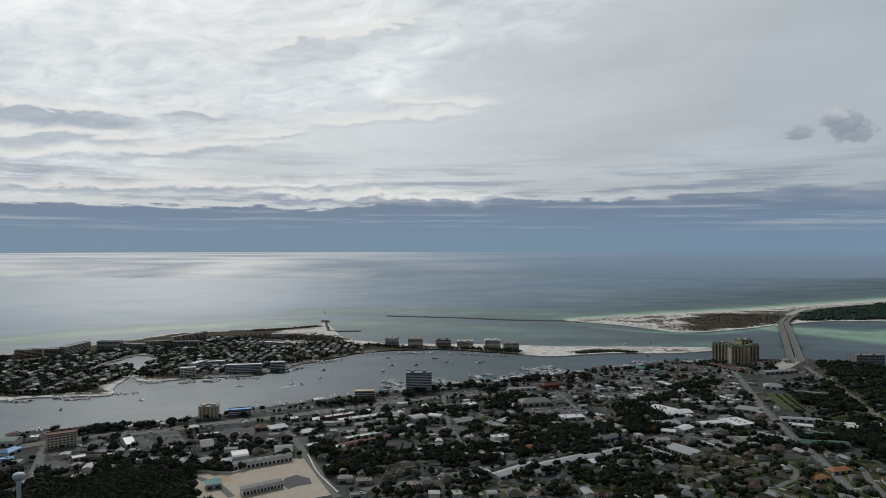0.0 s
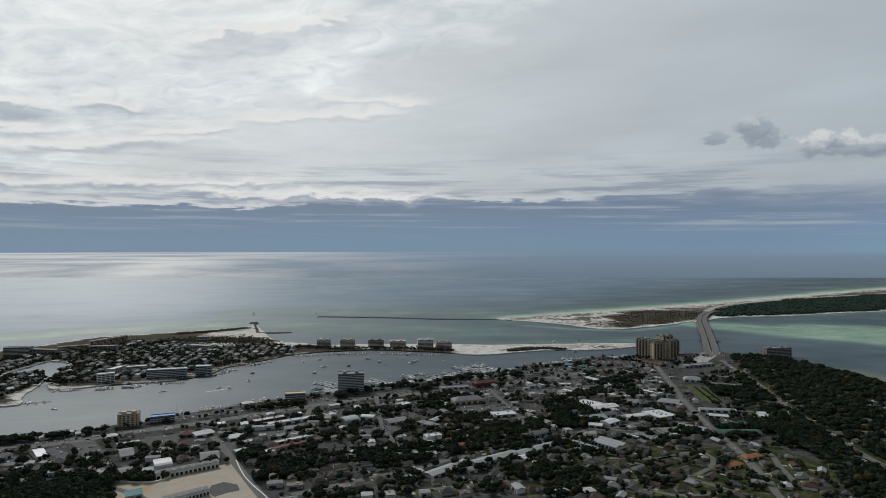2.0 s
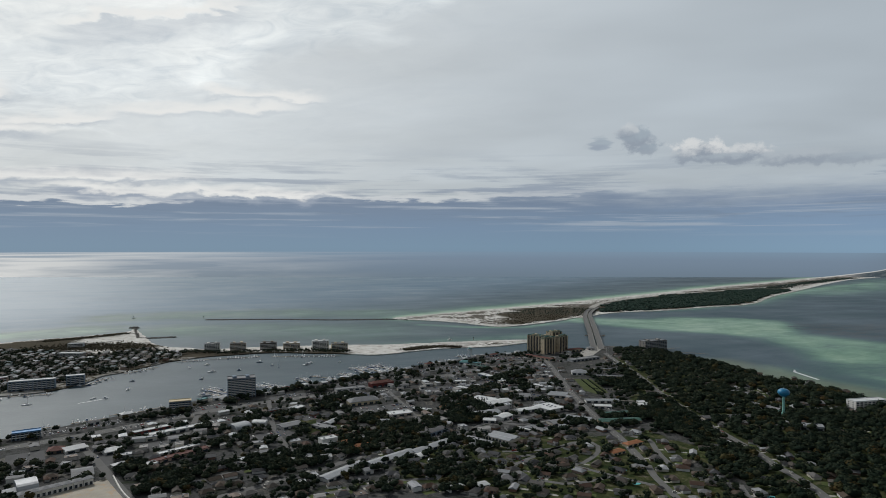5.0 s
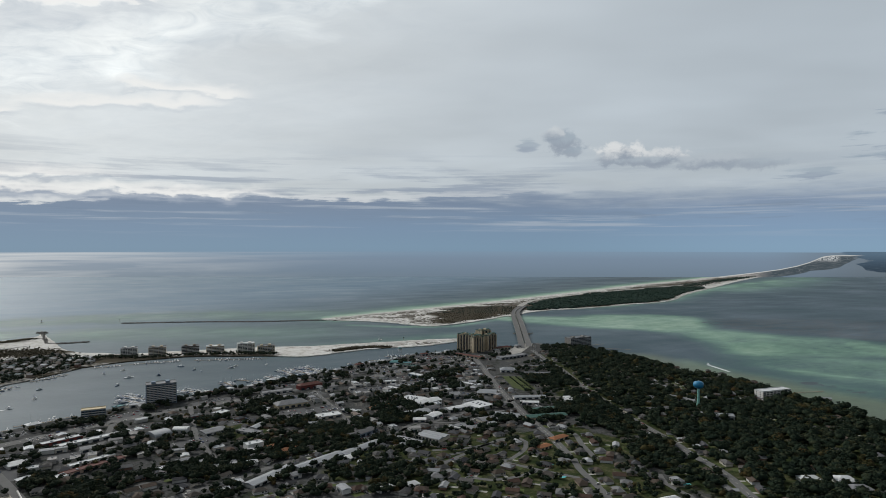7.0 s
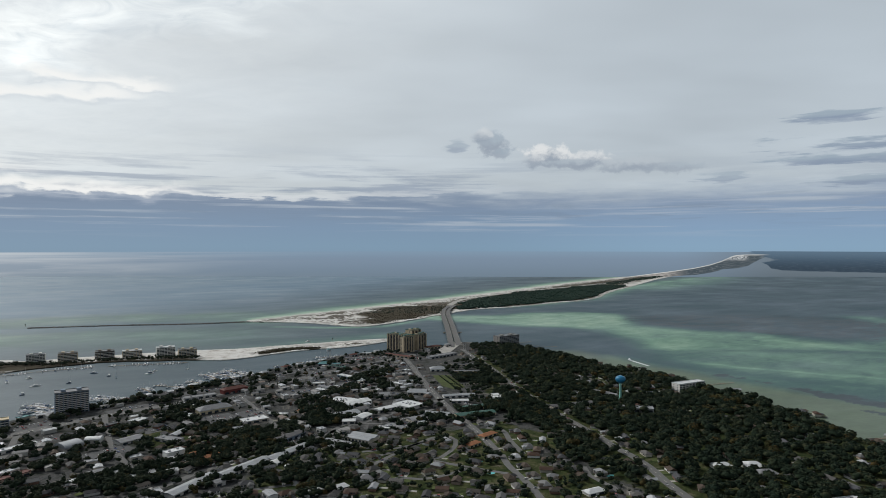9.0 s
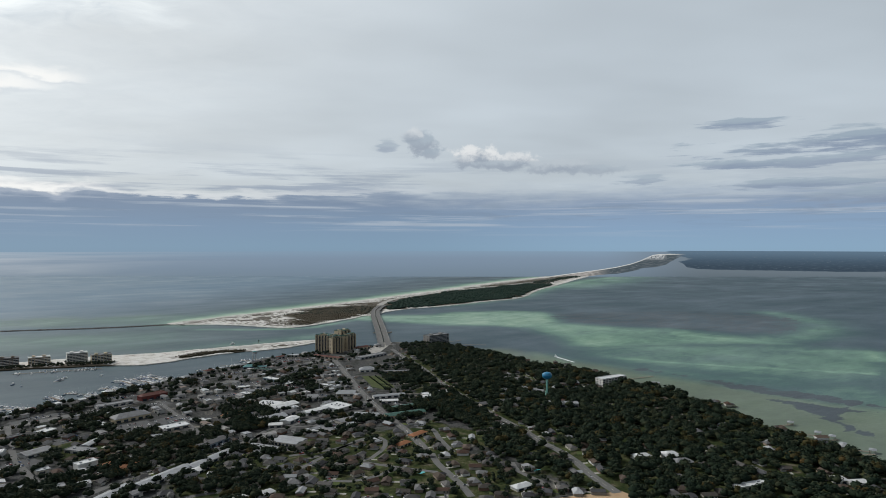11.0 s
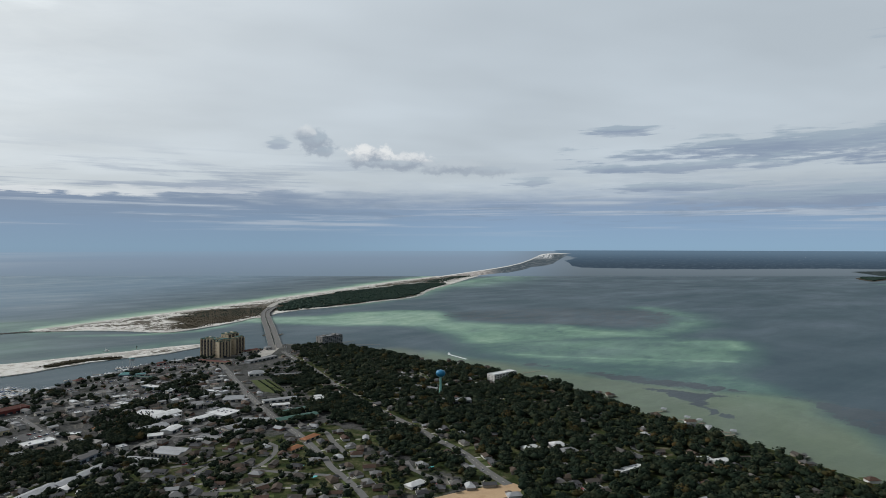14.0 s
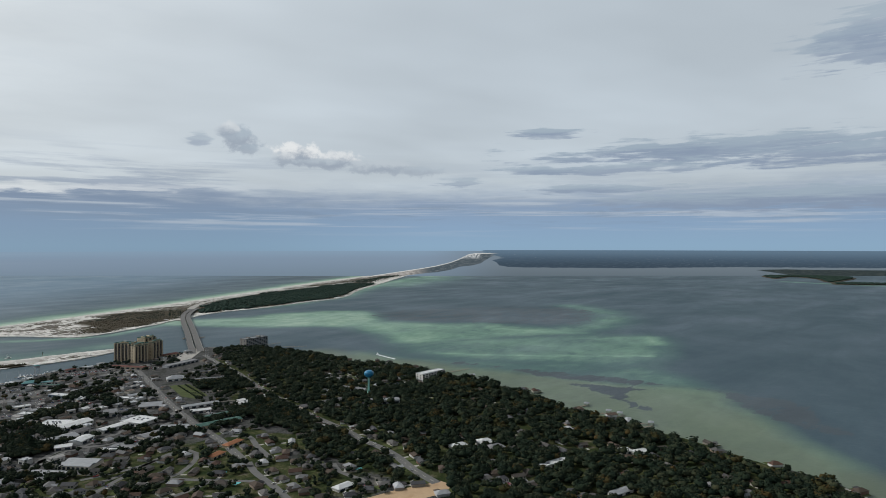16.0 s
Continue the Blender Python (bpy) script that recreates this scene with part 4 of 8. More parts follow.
    shoal = np.maximum(shoal, 0.42 * area([(1232, 1065), (1323, 989), (1462, 909), (1591, 783), (1679, 656), (1612, 592), (1401, 504), (1255, 481), (1188, 586), (1127, 701), (1077, 821), (1052, 960), (1108, 1048)], 110))
    shoal = np.maximum(shoal, 0.30 * area([(1020, 1055), (1044, 871), (1143, 711), (1284, 492), (1173, 393), (1134, 312), (1059, 407), (1035, 597), (964, 804)], 60))
    shoal = np.maximum(shoal, 0.70 * g([(1109, 925), (1141, 853), (1195, 771), (1247, 692), (1304, 617), (1377, 528)], 15))
    shoal = np.maximum(shoal, 0.56 * g([(1538, 727), (1598, 681), (1635, 632), (1547, 585)], 45))
    shoal = np.maximum(shoal, 0.42 * g([(2299, 1200), (2183, 1030), (2020, 906), (1798, 850), (1638, 873)], 75))
    shoal = np.maximum(shoal, 0.58 * g([(1495, 2145), (1796, 2224), (2035, 2301), (2289, 2474), (2646, 2710), (3362, 3063), (3967, 3303)], 75))
    shoal = np.maximum(shoal, 0.45 * g([(2809, 2701), (3339, 2882), (4396, 3465)], 200))
    shoal = np.maximum(shoal, 0.75 * g([(4731, 891), (4659, 683), (4590, 328)], 45))
    # pale silty shelf along the wooded bay shore, with beds of dark weed
    shelf = smooth_line(BAY_A[4:-1] + BAY_B, 30)
    ds = gap_to(x, y, shelf)
    bank = area([(1001, 1073), (991, 904), (1012, 757), (1031, 642), (1053, 541), (1074, 459), (1100, 377), (1110, 305), (1034, 274), (1004, 235), (952, 204), (905, 173), (833, 96), (628, 74), (667, 181), (744, 391), (834, 636), (848, 878)], 55, 30, 8)
    silt = np.maximum(0.85 * bank * np.clip(1.25 - ds / 520, 0.35, 1), 0.9 * np.exp(-(ds / 70) ** 4))
    shoal = np.maximum(shoal, 0.55 * bank)
    weed = 0.62 * area([(1552, 1619), (1792, 1604), (2080, 1444), (2239, 1168), (2106, 1005), (1882, 917), (1702, 979), (1625, 1129), (1555, 1296), (1508, 1426)], 60, 40, 9)
    weed = np.maximum(weed, 0.85 * area([(1044, 726), (1080, 660), (1099, 575), (1111, 516), (1117, 429), (1108, 380), (1070, 457), (1042, 514), (1035, 597)], 24, 12, 10))
    weed = np.maximum(weed, 0.90 * area([(1001, 578), (998, 493), (970, 442), (929, 389), (916, 352), (964, 400), (1003, 429), (1067, 399), (1044, 465), (1028, 528)], 24, 12, 11))
    weed = np.maximum(weed, 0.80 * area([(1112, 355), (1132, 303), (1101, 188), (969, 111), (944, 180), (1017, 238), (1031, 273), (1102, 303)], 30, 16, 12))
    weed = np.maximum(weed, 0.55 * area([(1037, 897), (1065, 797), (1081, 698), (1039, 723), (1020, 806)], 20, 8, 13))
    # open water under the sun given extra roughness and gloss to brighten its glitter
    bearing, reach = np.degrees(np.arctan2(x, y)), np.hypot(x, y)
    step = lambda v, lo, hi: np.clip((v - lo) / (hi - lo), 0, 1) ** 2 * (3 - 2 * np.clip((v - lo) / (hi - lo), 0, 1))
    chop = step(np.abs(bearing + 26), 20, 8) * step(reach, 2300, 3300)
    for name, val in (("shoal", shoal), ("weed", weed), ("silt", silt), ("chop", chop)):
        at = me.attributes.new(name, "FLOAT", "POINT")
        at.data.foreach_set("value", val.astype(np.float32))
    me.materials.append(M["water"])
    me.shade_smooth()
    return tagged(new("water", me), "grey-green sea and harbour water with pale green shallows", "water", "", "structure")


sea()

# ---- roads ----
ROADS = {}


def road(name, pts, width, mat="road", label="grey asphalt street", lines=True, z=0.10):
    line = smooth_line(pts, 12)
    ROADS[name] = (line, width)
    ob = structure("road_" + name, ribbon(line, width, TOP + z, 0.3), M[mat], label, "road")
    if lines and width > 9:
        me = Mesh()
        d = 0
        for a, b in zip(line[:-1], line[1:]):
            v = Vector((b[0] - a[0], b[1] - a[1]))
            if v.length < 1e-3:
                continue
            v.normalize()
            s = Vector((-v.y, v.x)) * 0.12
            L = (Vector(b) - Vector(a)).length * 0.5
            q = [Vector(a) - s, Vector(a) + v * L - s, Vector(a) + v * L + s, Vector(a) + s]
            me.add([(p.x, p.y, TOP + z + 0.01) for p in q], [(0, 1, 2, 3)])
        structure("road_marking_" + name, me, M["line_paint"], "worn pale centre line", "road marking")
    return ob


road("harbour_drive", [(-552, 649), (-534, 756), (-482, 805), (-402, 834), (-312, 880), (-234, 915), (-159, 957), (-76, 1002), (-4, 1032), (63, 1052), (162, 1086), (271, 1130), (392, 1189), (495, 1232), (591, 1272), (688, 1302), (733, 1321)], 19, label="wide grey four-lane harbour highway")
road("main_street", [(586, 1282), (568, 1213), (530, 1087), (491, 958), (457, 822), (442, 746), (433, 703), (413, 632)], 11, label="grey two-lane street running to the bridge")
road("oak_road", [(750, 1298), (723, 1208), (685, 1067), (638, 929), (613, 837), (598, 780), (582, 719), (564, 628), (549, 576), (544, 544), (533, 507), (513, 462), (499, 418)], 11, label="pale grey road through oak trees")
road("pine_street", [(-83, 637), (-2, 677), (42, 697), (111, 740), (154, 757), (208, 778), (265, 803), (326, 830), (390, 856), (437, 872), (479, 892)], 9)
road("site_street", [(-232, 883), (-203, 830), (-178, 778), (-159, 736), (-132, 678), (-104, 620)], 9)
road("cross_street", [(-427, 620), (-450, 690), (-483, 756), (-497, 800)], 10)
road("cross_street_b", [(-110, 850), (-101, 906), (-99, 984)], 8)
road("cross_street_c", [(31, 757), (12, 850), (5, 922), (1, 1025)], 7)
road("cross_street_d", [(201, 767), (204, 851), (206, 892), (201, 988), (195, 1077)], 7)
road("cross_street_e", [(230, 760), (253, 784), (290, 827), (346, 809), (397, 824), (436, 843)], 7)
road("lane_a", [(334, 646), (347, 648), (365, 661), (382, 678), (392, 696), (392, 712), (379, 719)], 6)
road("lane_b", [(455, 722), (468, 703), (452, 662), (439, 620), (436, 611)], 7)
road("lane_c", [(413, 622), (400, 591), (393, 561), (384, 524), (374, 493)], 8)
road("lane_d", [(332, 641), (349, 615), (366, 591), (384, 567)], 6)
road("lane_e", [(284, 687), (308, 691), (338, 703), (371, 718), (391, 716)], 6)
road("lane_f", [(471, 545), (458, 520), (457, 502), (458, 486), (453, 472)], 6)
road("lane_g", [(271, 709), (305, 703), (343, 704), (392, 720)], 6)
road("lane_h", [(335, 699), (293, 678), (257, 658), (216, 653), (175, 641)], 6)
road("lane_i", [(56, 636), (85, 642), (128, 651), (170, 646)], 6)
road("lane_j", [(277, 611), (295, 596), (326, 595), (356, 602)], 6)
road("lane_k", [(-91, 699), (-60, 713), (-16, 732)], 6)
road("lane_l", [(540, 357), (557, 348), (575, 338), (586, 345)], 6)
road("lane_m", [(683, 386), (677, 367), (682, 347)], 6)
road("lane_n", [(765, 908), (798, 891), (768, 814), (756, 773)], 6)
road("island_road", [(1182, 2169), (1343, 2361), (1592, 2529), (1949, 2706), (2456, 2950), (3211, 3307), (4251, 3841)], 14, label="grey island highway between dunes")
road("isle_drive", [(-1053, 1187), (-957, 1258), (-860, 1319), (-781, 1436), (-697, 1567), (-620, 1515), (-558, 1613), (-447, 1746), (-366, 1816)], 8)
road("isle_drive_b", [(-626, 1351), (-636, 1459), (-674, 1585)], 7)

# ---- large buildings ----


def frame_of(p0, p1):
    """Length and heading of a front edge that runs from p0 (left) to p1."""
    return math.hypot(p1[0] - p0[0], p1[1] - p0[1]), math.degrees(math.atan2(p1[1] - p0[1], p1[0] - p0[0]))


FOOT = []                              # footprints: centre, radius


def claim(p0, turn, w, d):
    c, s = math.cos(radians(turn)), math.sin(radians(turn))
    n = max(1, round(w / max(d, 4)))
    for k in range(n):
        u = w * (k + 0.5) / n
        FOOT.append((p0[0] + c * u - s * d / 2, p0[1] + s * u + c * d / 2, max(d, w / n) * 0.62))


def window_mesh(w, h, depth=0.12):
    me = Mesh().box(-w / 2, w / 2, -depth, 0.0, 0, h)
    return me.data("window", M["glass"])


WIN = {}


def windows(parent, n, floors, width, fh, size, y=0.0, x0=0.0, z0=0.0, side=None, first=0):
    """Rows of panes on one face of a thing: the front, or a side."""
    key = size
    if key not in WIN:
        WIN[key] = window_mesh(*size)
    for k in range(first, floors):
        for i in range(n):
            u = x0 + width * (i + 0.5) / n
            z = z0 + k * fh + (fh - size[1]) * 0.55
            if side is None:
                m = pose(u, y, z)
            elif side == "left":
                m = pose(y, u, z, 0, 0, -90)
            elif side == "right":
                m = pose(y, u, z, 0, 0, 90)
            part("window", WIN[key], None, parent, m=m)


def tower(name, label, p0, p1, depth, floors, wall, cols, fh=3.1, fin=0.5, balcony=1.4, crown=True, trim="pale_wall", roof="grey_roof", side_cols=2, strips=False):
    """A block of flats: body with fins between the bays, a balcony slab and rail on each storey, panes, parapet and roof houses."""
    w, turn = frame_of(p0, p1)
    t = thing(name, label, "building", p0[0], p0[1], TOP, turn)
    claim(p0, turn, w, depth)
    h = floors * fh + 0.6
    bay = w / cols
    outline = [(w, depth), (0, depth)]
    for i in range(cols + 1):
        u = min(max(i * bay, fin / 2), w - fin / 2)
        outline += [(u - fin / 2, balcony), (u - fin / 2, 0), (u + fin / 2, 0), (u + fin / 2, balcony)]
    outline = [q for i, q in enumerate(outline) if q != outline[i - 1]]
    outline = [q for q in outline if q not in ((0, balcony), (w, balcony))]
    body = Mesh().prism(outline, -0.5, h)
    part("wall", body, M[wall], t)
    if balcony > 0.3:
        slab = Mesh().box(0.05, w - 0.05, 0.1, balcony + 0.02, 0, 0.22).box(0.05, w - 0.05, 0.1, 0.2, 0.2, 1.05).data("balcony", M[trim])
        for k in range(1, floors):
            part("balcony", slab, None, t, m=pose(0, 0, k * fh))
    if strips:
        band = Mesh().box(fin * 0.7, w - fin * 0.7, balcony - 0.1, balcony - 0.001, 0, 2.0).data("window_band", M["glass"])
        for k in range(floors):
            part("window_band", band, None, t, m=pose(0, 0, k * fh + 0.6))
    else:
        windows(t, cols, floors, w, fh, (round(bay * 0.7, 1), 2.2), balcony - 0.001)
    if side_cols:
        windows(t, side_cols, floors, depth - balcony - 1, fh, (2.0, 1.4), -0.001, balcony + 0.5, side="left")
        windows(t, side_cols, floors, depth - balcony - 1, fh, (2.0, 1.4), w + 0.001, balcony + 0.5, side="right")
    top = Mesh()
    top.box(-0.2, w + 0.2, balcony - 0.2, depth + 0.2, h + 0.003, h + 0.25)
    for a, b, c, d in ((-0.2, w + 0.2, balcony - 0.2, balcony + 0.1), (-0.2, w + 0.2, depth - 0.1, depth + 0.2), (-0.2, 0.1, balcony + 0.1, depth - 0.1), (w - 0.1, w + 0.2, balcony + 0.1, depth - 0.1)):
        top.box(a, b, c, d, h + 0.25, h + 1.1)
    part("roof", top, M[roof], t)
    if crown:
        for a in (0.25, 0.72):
            part("roof_house", Mesh().box(w * a - 3, w * a + 3, depth * 0.35, depth * 0.75, h + 0.253, h + 3.2), M[wall], t)
    part("entrance", Mesh().box(w / 2 - 2, w / 2 + 2, -1.2, balcony - 0.15, 0, 2.9), M["glass"], t)
    return t


def shop(label, p0, p1, depth, height, roof="white_roof", wall="shop_wall", style="flat", name="shop_building", cat="building", bays=None, ac=2):
    """A low commercial building: walls, roof with parapet or shallow ridges, front openings, roof machines."""
    w, turn = frame_of(p0, p1)
    depth, height = depth * 0.74, height * 0.68
    label = label if len(label.split()) > 3 else label + " on a town street"
    t = thing(name, label, cat, p0[0], p0[1], TOP, turn)
    claim(p0, turn, w, depth)
    part("wall", Mesh().box(0, w, 0, depth, -0.5, height), M[wall], t)
    r = Mesh()
    if style == "flat":
        r.box(-0.3, w + 0.3, -0.3, depth + 0.3, height + 0.003, height + 0.2)
        for a, b, c, d in ((-0.3, w + 0.3, -0.3, 0), (-0.3, w + 0.3, depth, depth + 0.3), (-0.3, 0, 0, depth), (w, w + 0.3, 0, depth)):
            r.box(a, b, c, d, height + 0.2, height + 0.7)
    elif style == "gable":
        r.hip(0, w, 0, depth, height + 0.003, depth * 0.11, 0.5, 0.2, True)
    elif style == "double":
        r.hip(0, w, 0, depth / 2 - 0.5, height + 0.003, depth * 0.07, 0.4, 0.2, True)
        r.hip(0, w, depth / 2 + 0.5, depth, height + 0.003, depth * 0.07, 0.4, 0.2, True)
    elif style == "hip":
        r.hip(0, w, 0, depth, height + 0.003, min(depth, w) * 0.22, 0.8, 0.25)
    elif style == "arch":
        n = 10
        prof = [(depth / 2 - (depth / 2 + 0.3) * math.cos(math.pi * i / n), height + 0.003 + depth * 0.2 * math.sin(math.pi * i / n)) for i in range(n + 1)]
        r.add([(-0.3, y, z) for y, z in prof] + [(w + 0.3, y, z) for y, z in prof], [(i, n + 1 + i, n + 2 + i, i + 1) for i in range(n)] + [tuple(range(n, -1, -1)), tuple(range(n + 1, 2 * n + 2))])
    part("roof", r, M[roof], t)
    n = bays or max(2, min(7, int(w / 9)))
    bay = w / n
    opening = Mesh().box(-bay * 0.3, bay * 0.3, -0.12, -0.003, 0, min(3.2, height * 0.7)).data("shop_front", M["glass"])
    for i in range(n):
        part("shop_front", opening, None, t, m=pose(bay * (i + 0.5), 0, 0.1))
    if style == "flat" and w > 14:
        unit = Mesh().box(-1.2, 1.2, -0.9, 0.9, 0, 1.2).data("air_conditioner", M["metal_roof"])
        for i in range(ac):
            part("air_conditioner", unit, None, t, m=pose(w * (0.25 + 0.5 * i / max(1, ac - 1)), depth * (0.45 + 0.2 * (i % 2)), height + 0.203))
    return t




def resort(*args, **kw):
    """A resort tower with square turrets along its roof."""
    t = tower(*args, **kw)
    w = frame_of(args[2], args[3])[0]
    h = args[5] * args[8] + 0.86
    n = 3 if w > 40 else 2
    for i in range(n):
        u = w * (i + 0.5) / n + (0.12 * w if i == 0 else 0) * (1 if n > 2 else -0.5)
        q = part("turret", Mesh().box(u - 3, u + 3, 2.6, 8.6, h, h + 3.2), M["tan_wall"], t)
        part("turret_roof", Mesh().hip(u - 3, u + 3, 2.6, 8.6, h + 3.203, 1.8, 0.6, 0.2), M["green_roof"], q)
    return t


# tall blocks by the harbour and the bridge
tower("apartment_tower", "grey twelve-storey apartment tower with white balconies by the harbour", (-62.6, 1070.0), (-19.3, 1074.3), 24, 11, "bluegrey_wall", 8, 2.75, 0.9, trim="pale_wall")
resort("resort_tower", "tan resort tower with dark window bays beside the bridge", (586.5, 1369.5), (609.0, 1322.3), 26, 12, "tan_wall", 6, 3.15, 2.6, 2.0, trim="brown_wall", roof="green_roof")
resort("resort_tower", "tan resort tower wing with a green hipped roof", (606.0, 1318.0), (635.1, 1321.0), 28, 11, "tan_wall", 4, 3.1, 2.6, 2.0, trim="brown_wall", roof="green_roof")
resort("resort_tower", "tall golden resort tower with turret roofs", (646.0, 1359.0), (675.3, 1365.8), 24, 13, "tan_wall", 3, 3.25, 2.6, 2.0, trim="brown_wall", roof="green_roof")
resort("resort_tower", "golden resort end tower facing the pass", (651.2, 1332.0), (684.0, 1355.0), 20, 11, "tan_wall", 3, 3.1, 2.4, 2.0, trim="brown_wall", roof="green_roof")
tower("bay_hotel", "dark grey six-storey hotel at the bay shore", (861.4, 1305.9), (925.6, 1312.6), 24, 6, "shadow_grey_wall", 10, 3.3, 0.6, 1.2, trim="grey_wall", roof="grey_roof")
tower("harbour_hotel", "cream six-storey hotel with a stepped gable", (-351.5, 901.0), (-325.2, 907.0), 16, 5, "cream_wall", 5, 3.0, 2.4, 0.6, trim="cream_wall", roof="grey_roof")
tower("harbour_hotel", "cream four-storey hotel with hipped roof", (-483.9, 764.7), (-456.1, 782.2), 16, 5, "cream_wall", 8, 3.1, 1.4, 0.6, crown=False, trim="pale_wall", roof="red_roof")
tower("harbour_hotel", "grey four-storey harbour hotel with pale roof", (-142.4, 1013.2), (-111.7, 1017.0), 16, 4, "bluegrey_wall", 7, 3.1, 0.6, 1.2, crown=False, trim="pale_wall", roof="cream_wall")
tower("harbour_hotel", "pale three-storey hotel under a blue roof", (-312.0, 911.0), (-282.0, 920.2), 14, 3, "bluegrey_wall", 7, 2.7, 0.6, 1.0, crown=False, trim="pale_wall", roof="blue_roof")
tower("bay_condominium", "white three-storey waterfront building among oaks", (859.3, 750.4), (918.7, 747.4), 18, 3, "pale_wall", 8, 3.2, 0.6, 1.0, crown=False, roof="white_roof")
# six blocks on the spit
for a, b, fl, wall, lab in (
    ((-144.0, 1567.8), (-110.1, 1567.9), 5, "pale_wall", "white"), ((-87.0, 1559.1), (-50.5, 1559.1), 5, "tan_wall", "sand-coloured"),
    ((-18.1, 1550.4), (19.6, 1550.5), 5, "brown_wall", "brown"), ((35.0, 1550.5), (74.1, 1550.5), 4, "tan_wall", "sand-coloured"),
    ((101.7, 1524.8), (140.2, 1524.9), 6, "pale_wall", "white"), ((143.9, 1491.8), (181.5, 1491.9), 5, "cream_wall", "cream"),
):
    tower("spit_condominium", lab + " condominium block with balconies on the sand spit", a, b, 22, fl, wall, 7, 3.1, 0.8, 1.6, trim="pale_wall", roof="white_roof" if fl != 5 else "grey_roof", side_cols=1, strips=True)
# blocks along the ocean beach
for a, b, fl, wall, lab in (
    ((-1002.4, 1318.3), (-950.8, 1337.7), 5, "pink_wall", "pinkish"), ((-954.1, 1350.8), (-931.0, 1350.9), 4, "brown_wall", "brown"),
    ((-951.7, 1391.9), (-902.8, 1413.4), 5, "tan_wall", "tan"), ((-899.0, 1413.4), (-852.5, 1420.8), 5, "shadow_grey_wall", "grey-brown"), ((-852.5, 1420.8), (-845.5, 1506.5), 6, "tan_wall", "tan"),
    ((-831.9, 1506.5), (-776.3, 1506.6), 6, "shadow_grey_wall", "grey-brown"), ((-773.4, 1498.4), (-710.4, 1482.4), 5, "shadow_grey_wall", "grey-brown"),
    ((-724.6, 1523.4), (-667.1, 1549.3), 5, "tan_wall", "tan"), ((-656.0, 1523.5), (-599.0, 1532.1), 5, "shadow_grey_wall", "grey-brown"), ((-687.5, 1603.5), (-638.1, 1702.9), 5, "pink_wall", "pinkish"),
):
    tower("beach_condominium", lab + " beachfront condominium slab with rows of balconies", a, b, 18, fl, wall, max(4, int(frame_of(a, b)[0] / 9)), 3.0, 0.7, 1.4, crown=False, trim="pale_wall" if fl > 5 else wall, side_cols=0, strips=True)
for a, b, fl, wall in (((-498.8, 1188.0), (-471.8, 1198.4), 5, "pale_wall"), ((-495.5, 1252.9), (-485.1, 1288.2), 4, "grey_wall"), ((-424.1, 1219.7), (-388.5, 1225.2), 5, "bluegrey_wall"), ((-388.5, 1225.2), (-355.9, 1230.7), 5, "bluegrey_wall"),
                       ((-343.9, 1247.5), (-316.1, 1253.2), 5, "bluegrey_wall"), ((-487.4, 1288.2), (-452.2, 1300.4), 3, "pink_wall"), ((-442.8, 1541.0), (-389.8, 1524.0), 4, "shadow_grey_wall"), ((-466.4, 1703.2), (-432.6, 1703.2), 3, "grey_wall")):
    tower("harbour_condominium", "five-storey harbour-side condominium with white balconies", a, b, 15, fl, wall, max(4, int(frame_of(a, b)[0] / 6)), 3.1, 1.3, 1.3, crown=False, trim="pale_wall", roof="white_roof", side_cols=0, strips=wall != "bluegrey_wall")

# town: warehouses, shops and strip malls
W = "low commercial building with a white flat roof"
G_ = "grey warehouse with a pale metal roof"
shop("store with a green roof by the harbour highway", (-567.3, 773.2), (-531.3, 777.7), 26, 9, "green_roof", style="gable")
shop("small building under a bright blue roof", (-513.6, 740.0), (-511.4, 762.6), 18, 5, "blue_roof", style="hip")
shop("low building under a bright blue roof", (-520.0, 713.0), (-496.2, 722.4), 14, 4.5, "blue_roof", style="flat")
shop(W, (-427.8, 643.0), (-418.4, 653.7), 18, 5)
shop("shop with black and white roofs", (-429.3, 758.4), (-424.0, 786.7), 16, 6, "dark_roof", style="gable")
shop(G_, (-389.3, 771.2), (-381.4, 777.8), 45, 6, "metal_roof", style="gable")
shop(W, (-427.2, 722.5), (-416.0, 730.2), 15, 4.5)
shop("grey warehouse behind a long white canopy", (-293.4, 760.6), (-280.0, 767.0), 42, 6, "grey_roof", style="gable")
shop("long white canopy roof", (-315.9, 807.6), (-293.2, 819.6), 7, 6, "white_roof")
shop(G_, (-269.7, 702.3), (-258.4, 709.6), 32, 5, "grey_roof", style="gable")
shop(W, (-343.1, 842.2), (-330.9, 850.0), 14, 5, style="hip")
shop("bungalow with a metal roof", (-251.3, 709.6), (-235.2, 717.0), 18, 4, "metal_roof", style="hip")
shop("arched grey warehouse by the building site", (-239.2, 713.3), (-222.8, 720.8), 40, 5, "metal_roof", style="arch")
shop("large grey warehouse with skylights", (-197.6, 738.2), (-178.4, 744.2), 40, 6, "grey_roof", style="gable")
shop("timber-roofed restaurant", (-252.0, 842.3), (-236.0, 844.9), 22, 5, "red_roof", "brown_wall", "hip")
shop("shop with a striped metal roof", (-230.8, 837.2), (-209.9, 850.2), 26, 5, "metal_roof", style="double")
shop("red-fronted shop with a white roof", (-166.8, 894.5), (-126.6, 918.4), 12, 6, "white_roof", "red_wall")
shop("long white-roofed strip mall", (-148.6, 877.4), (-70.3, 918.5), 14, 5.5, "white_roof", "shop_wall", bays=7, ac=4)
shop("white double-gabled shop", (-184.7, 819.7), (-166.0, 829.7), 24, 5, "white_roof", style="double")
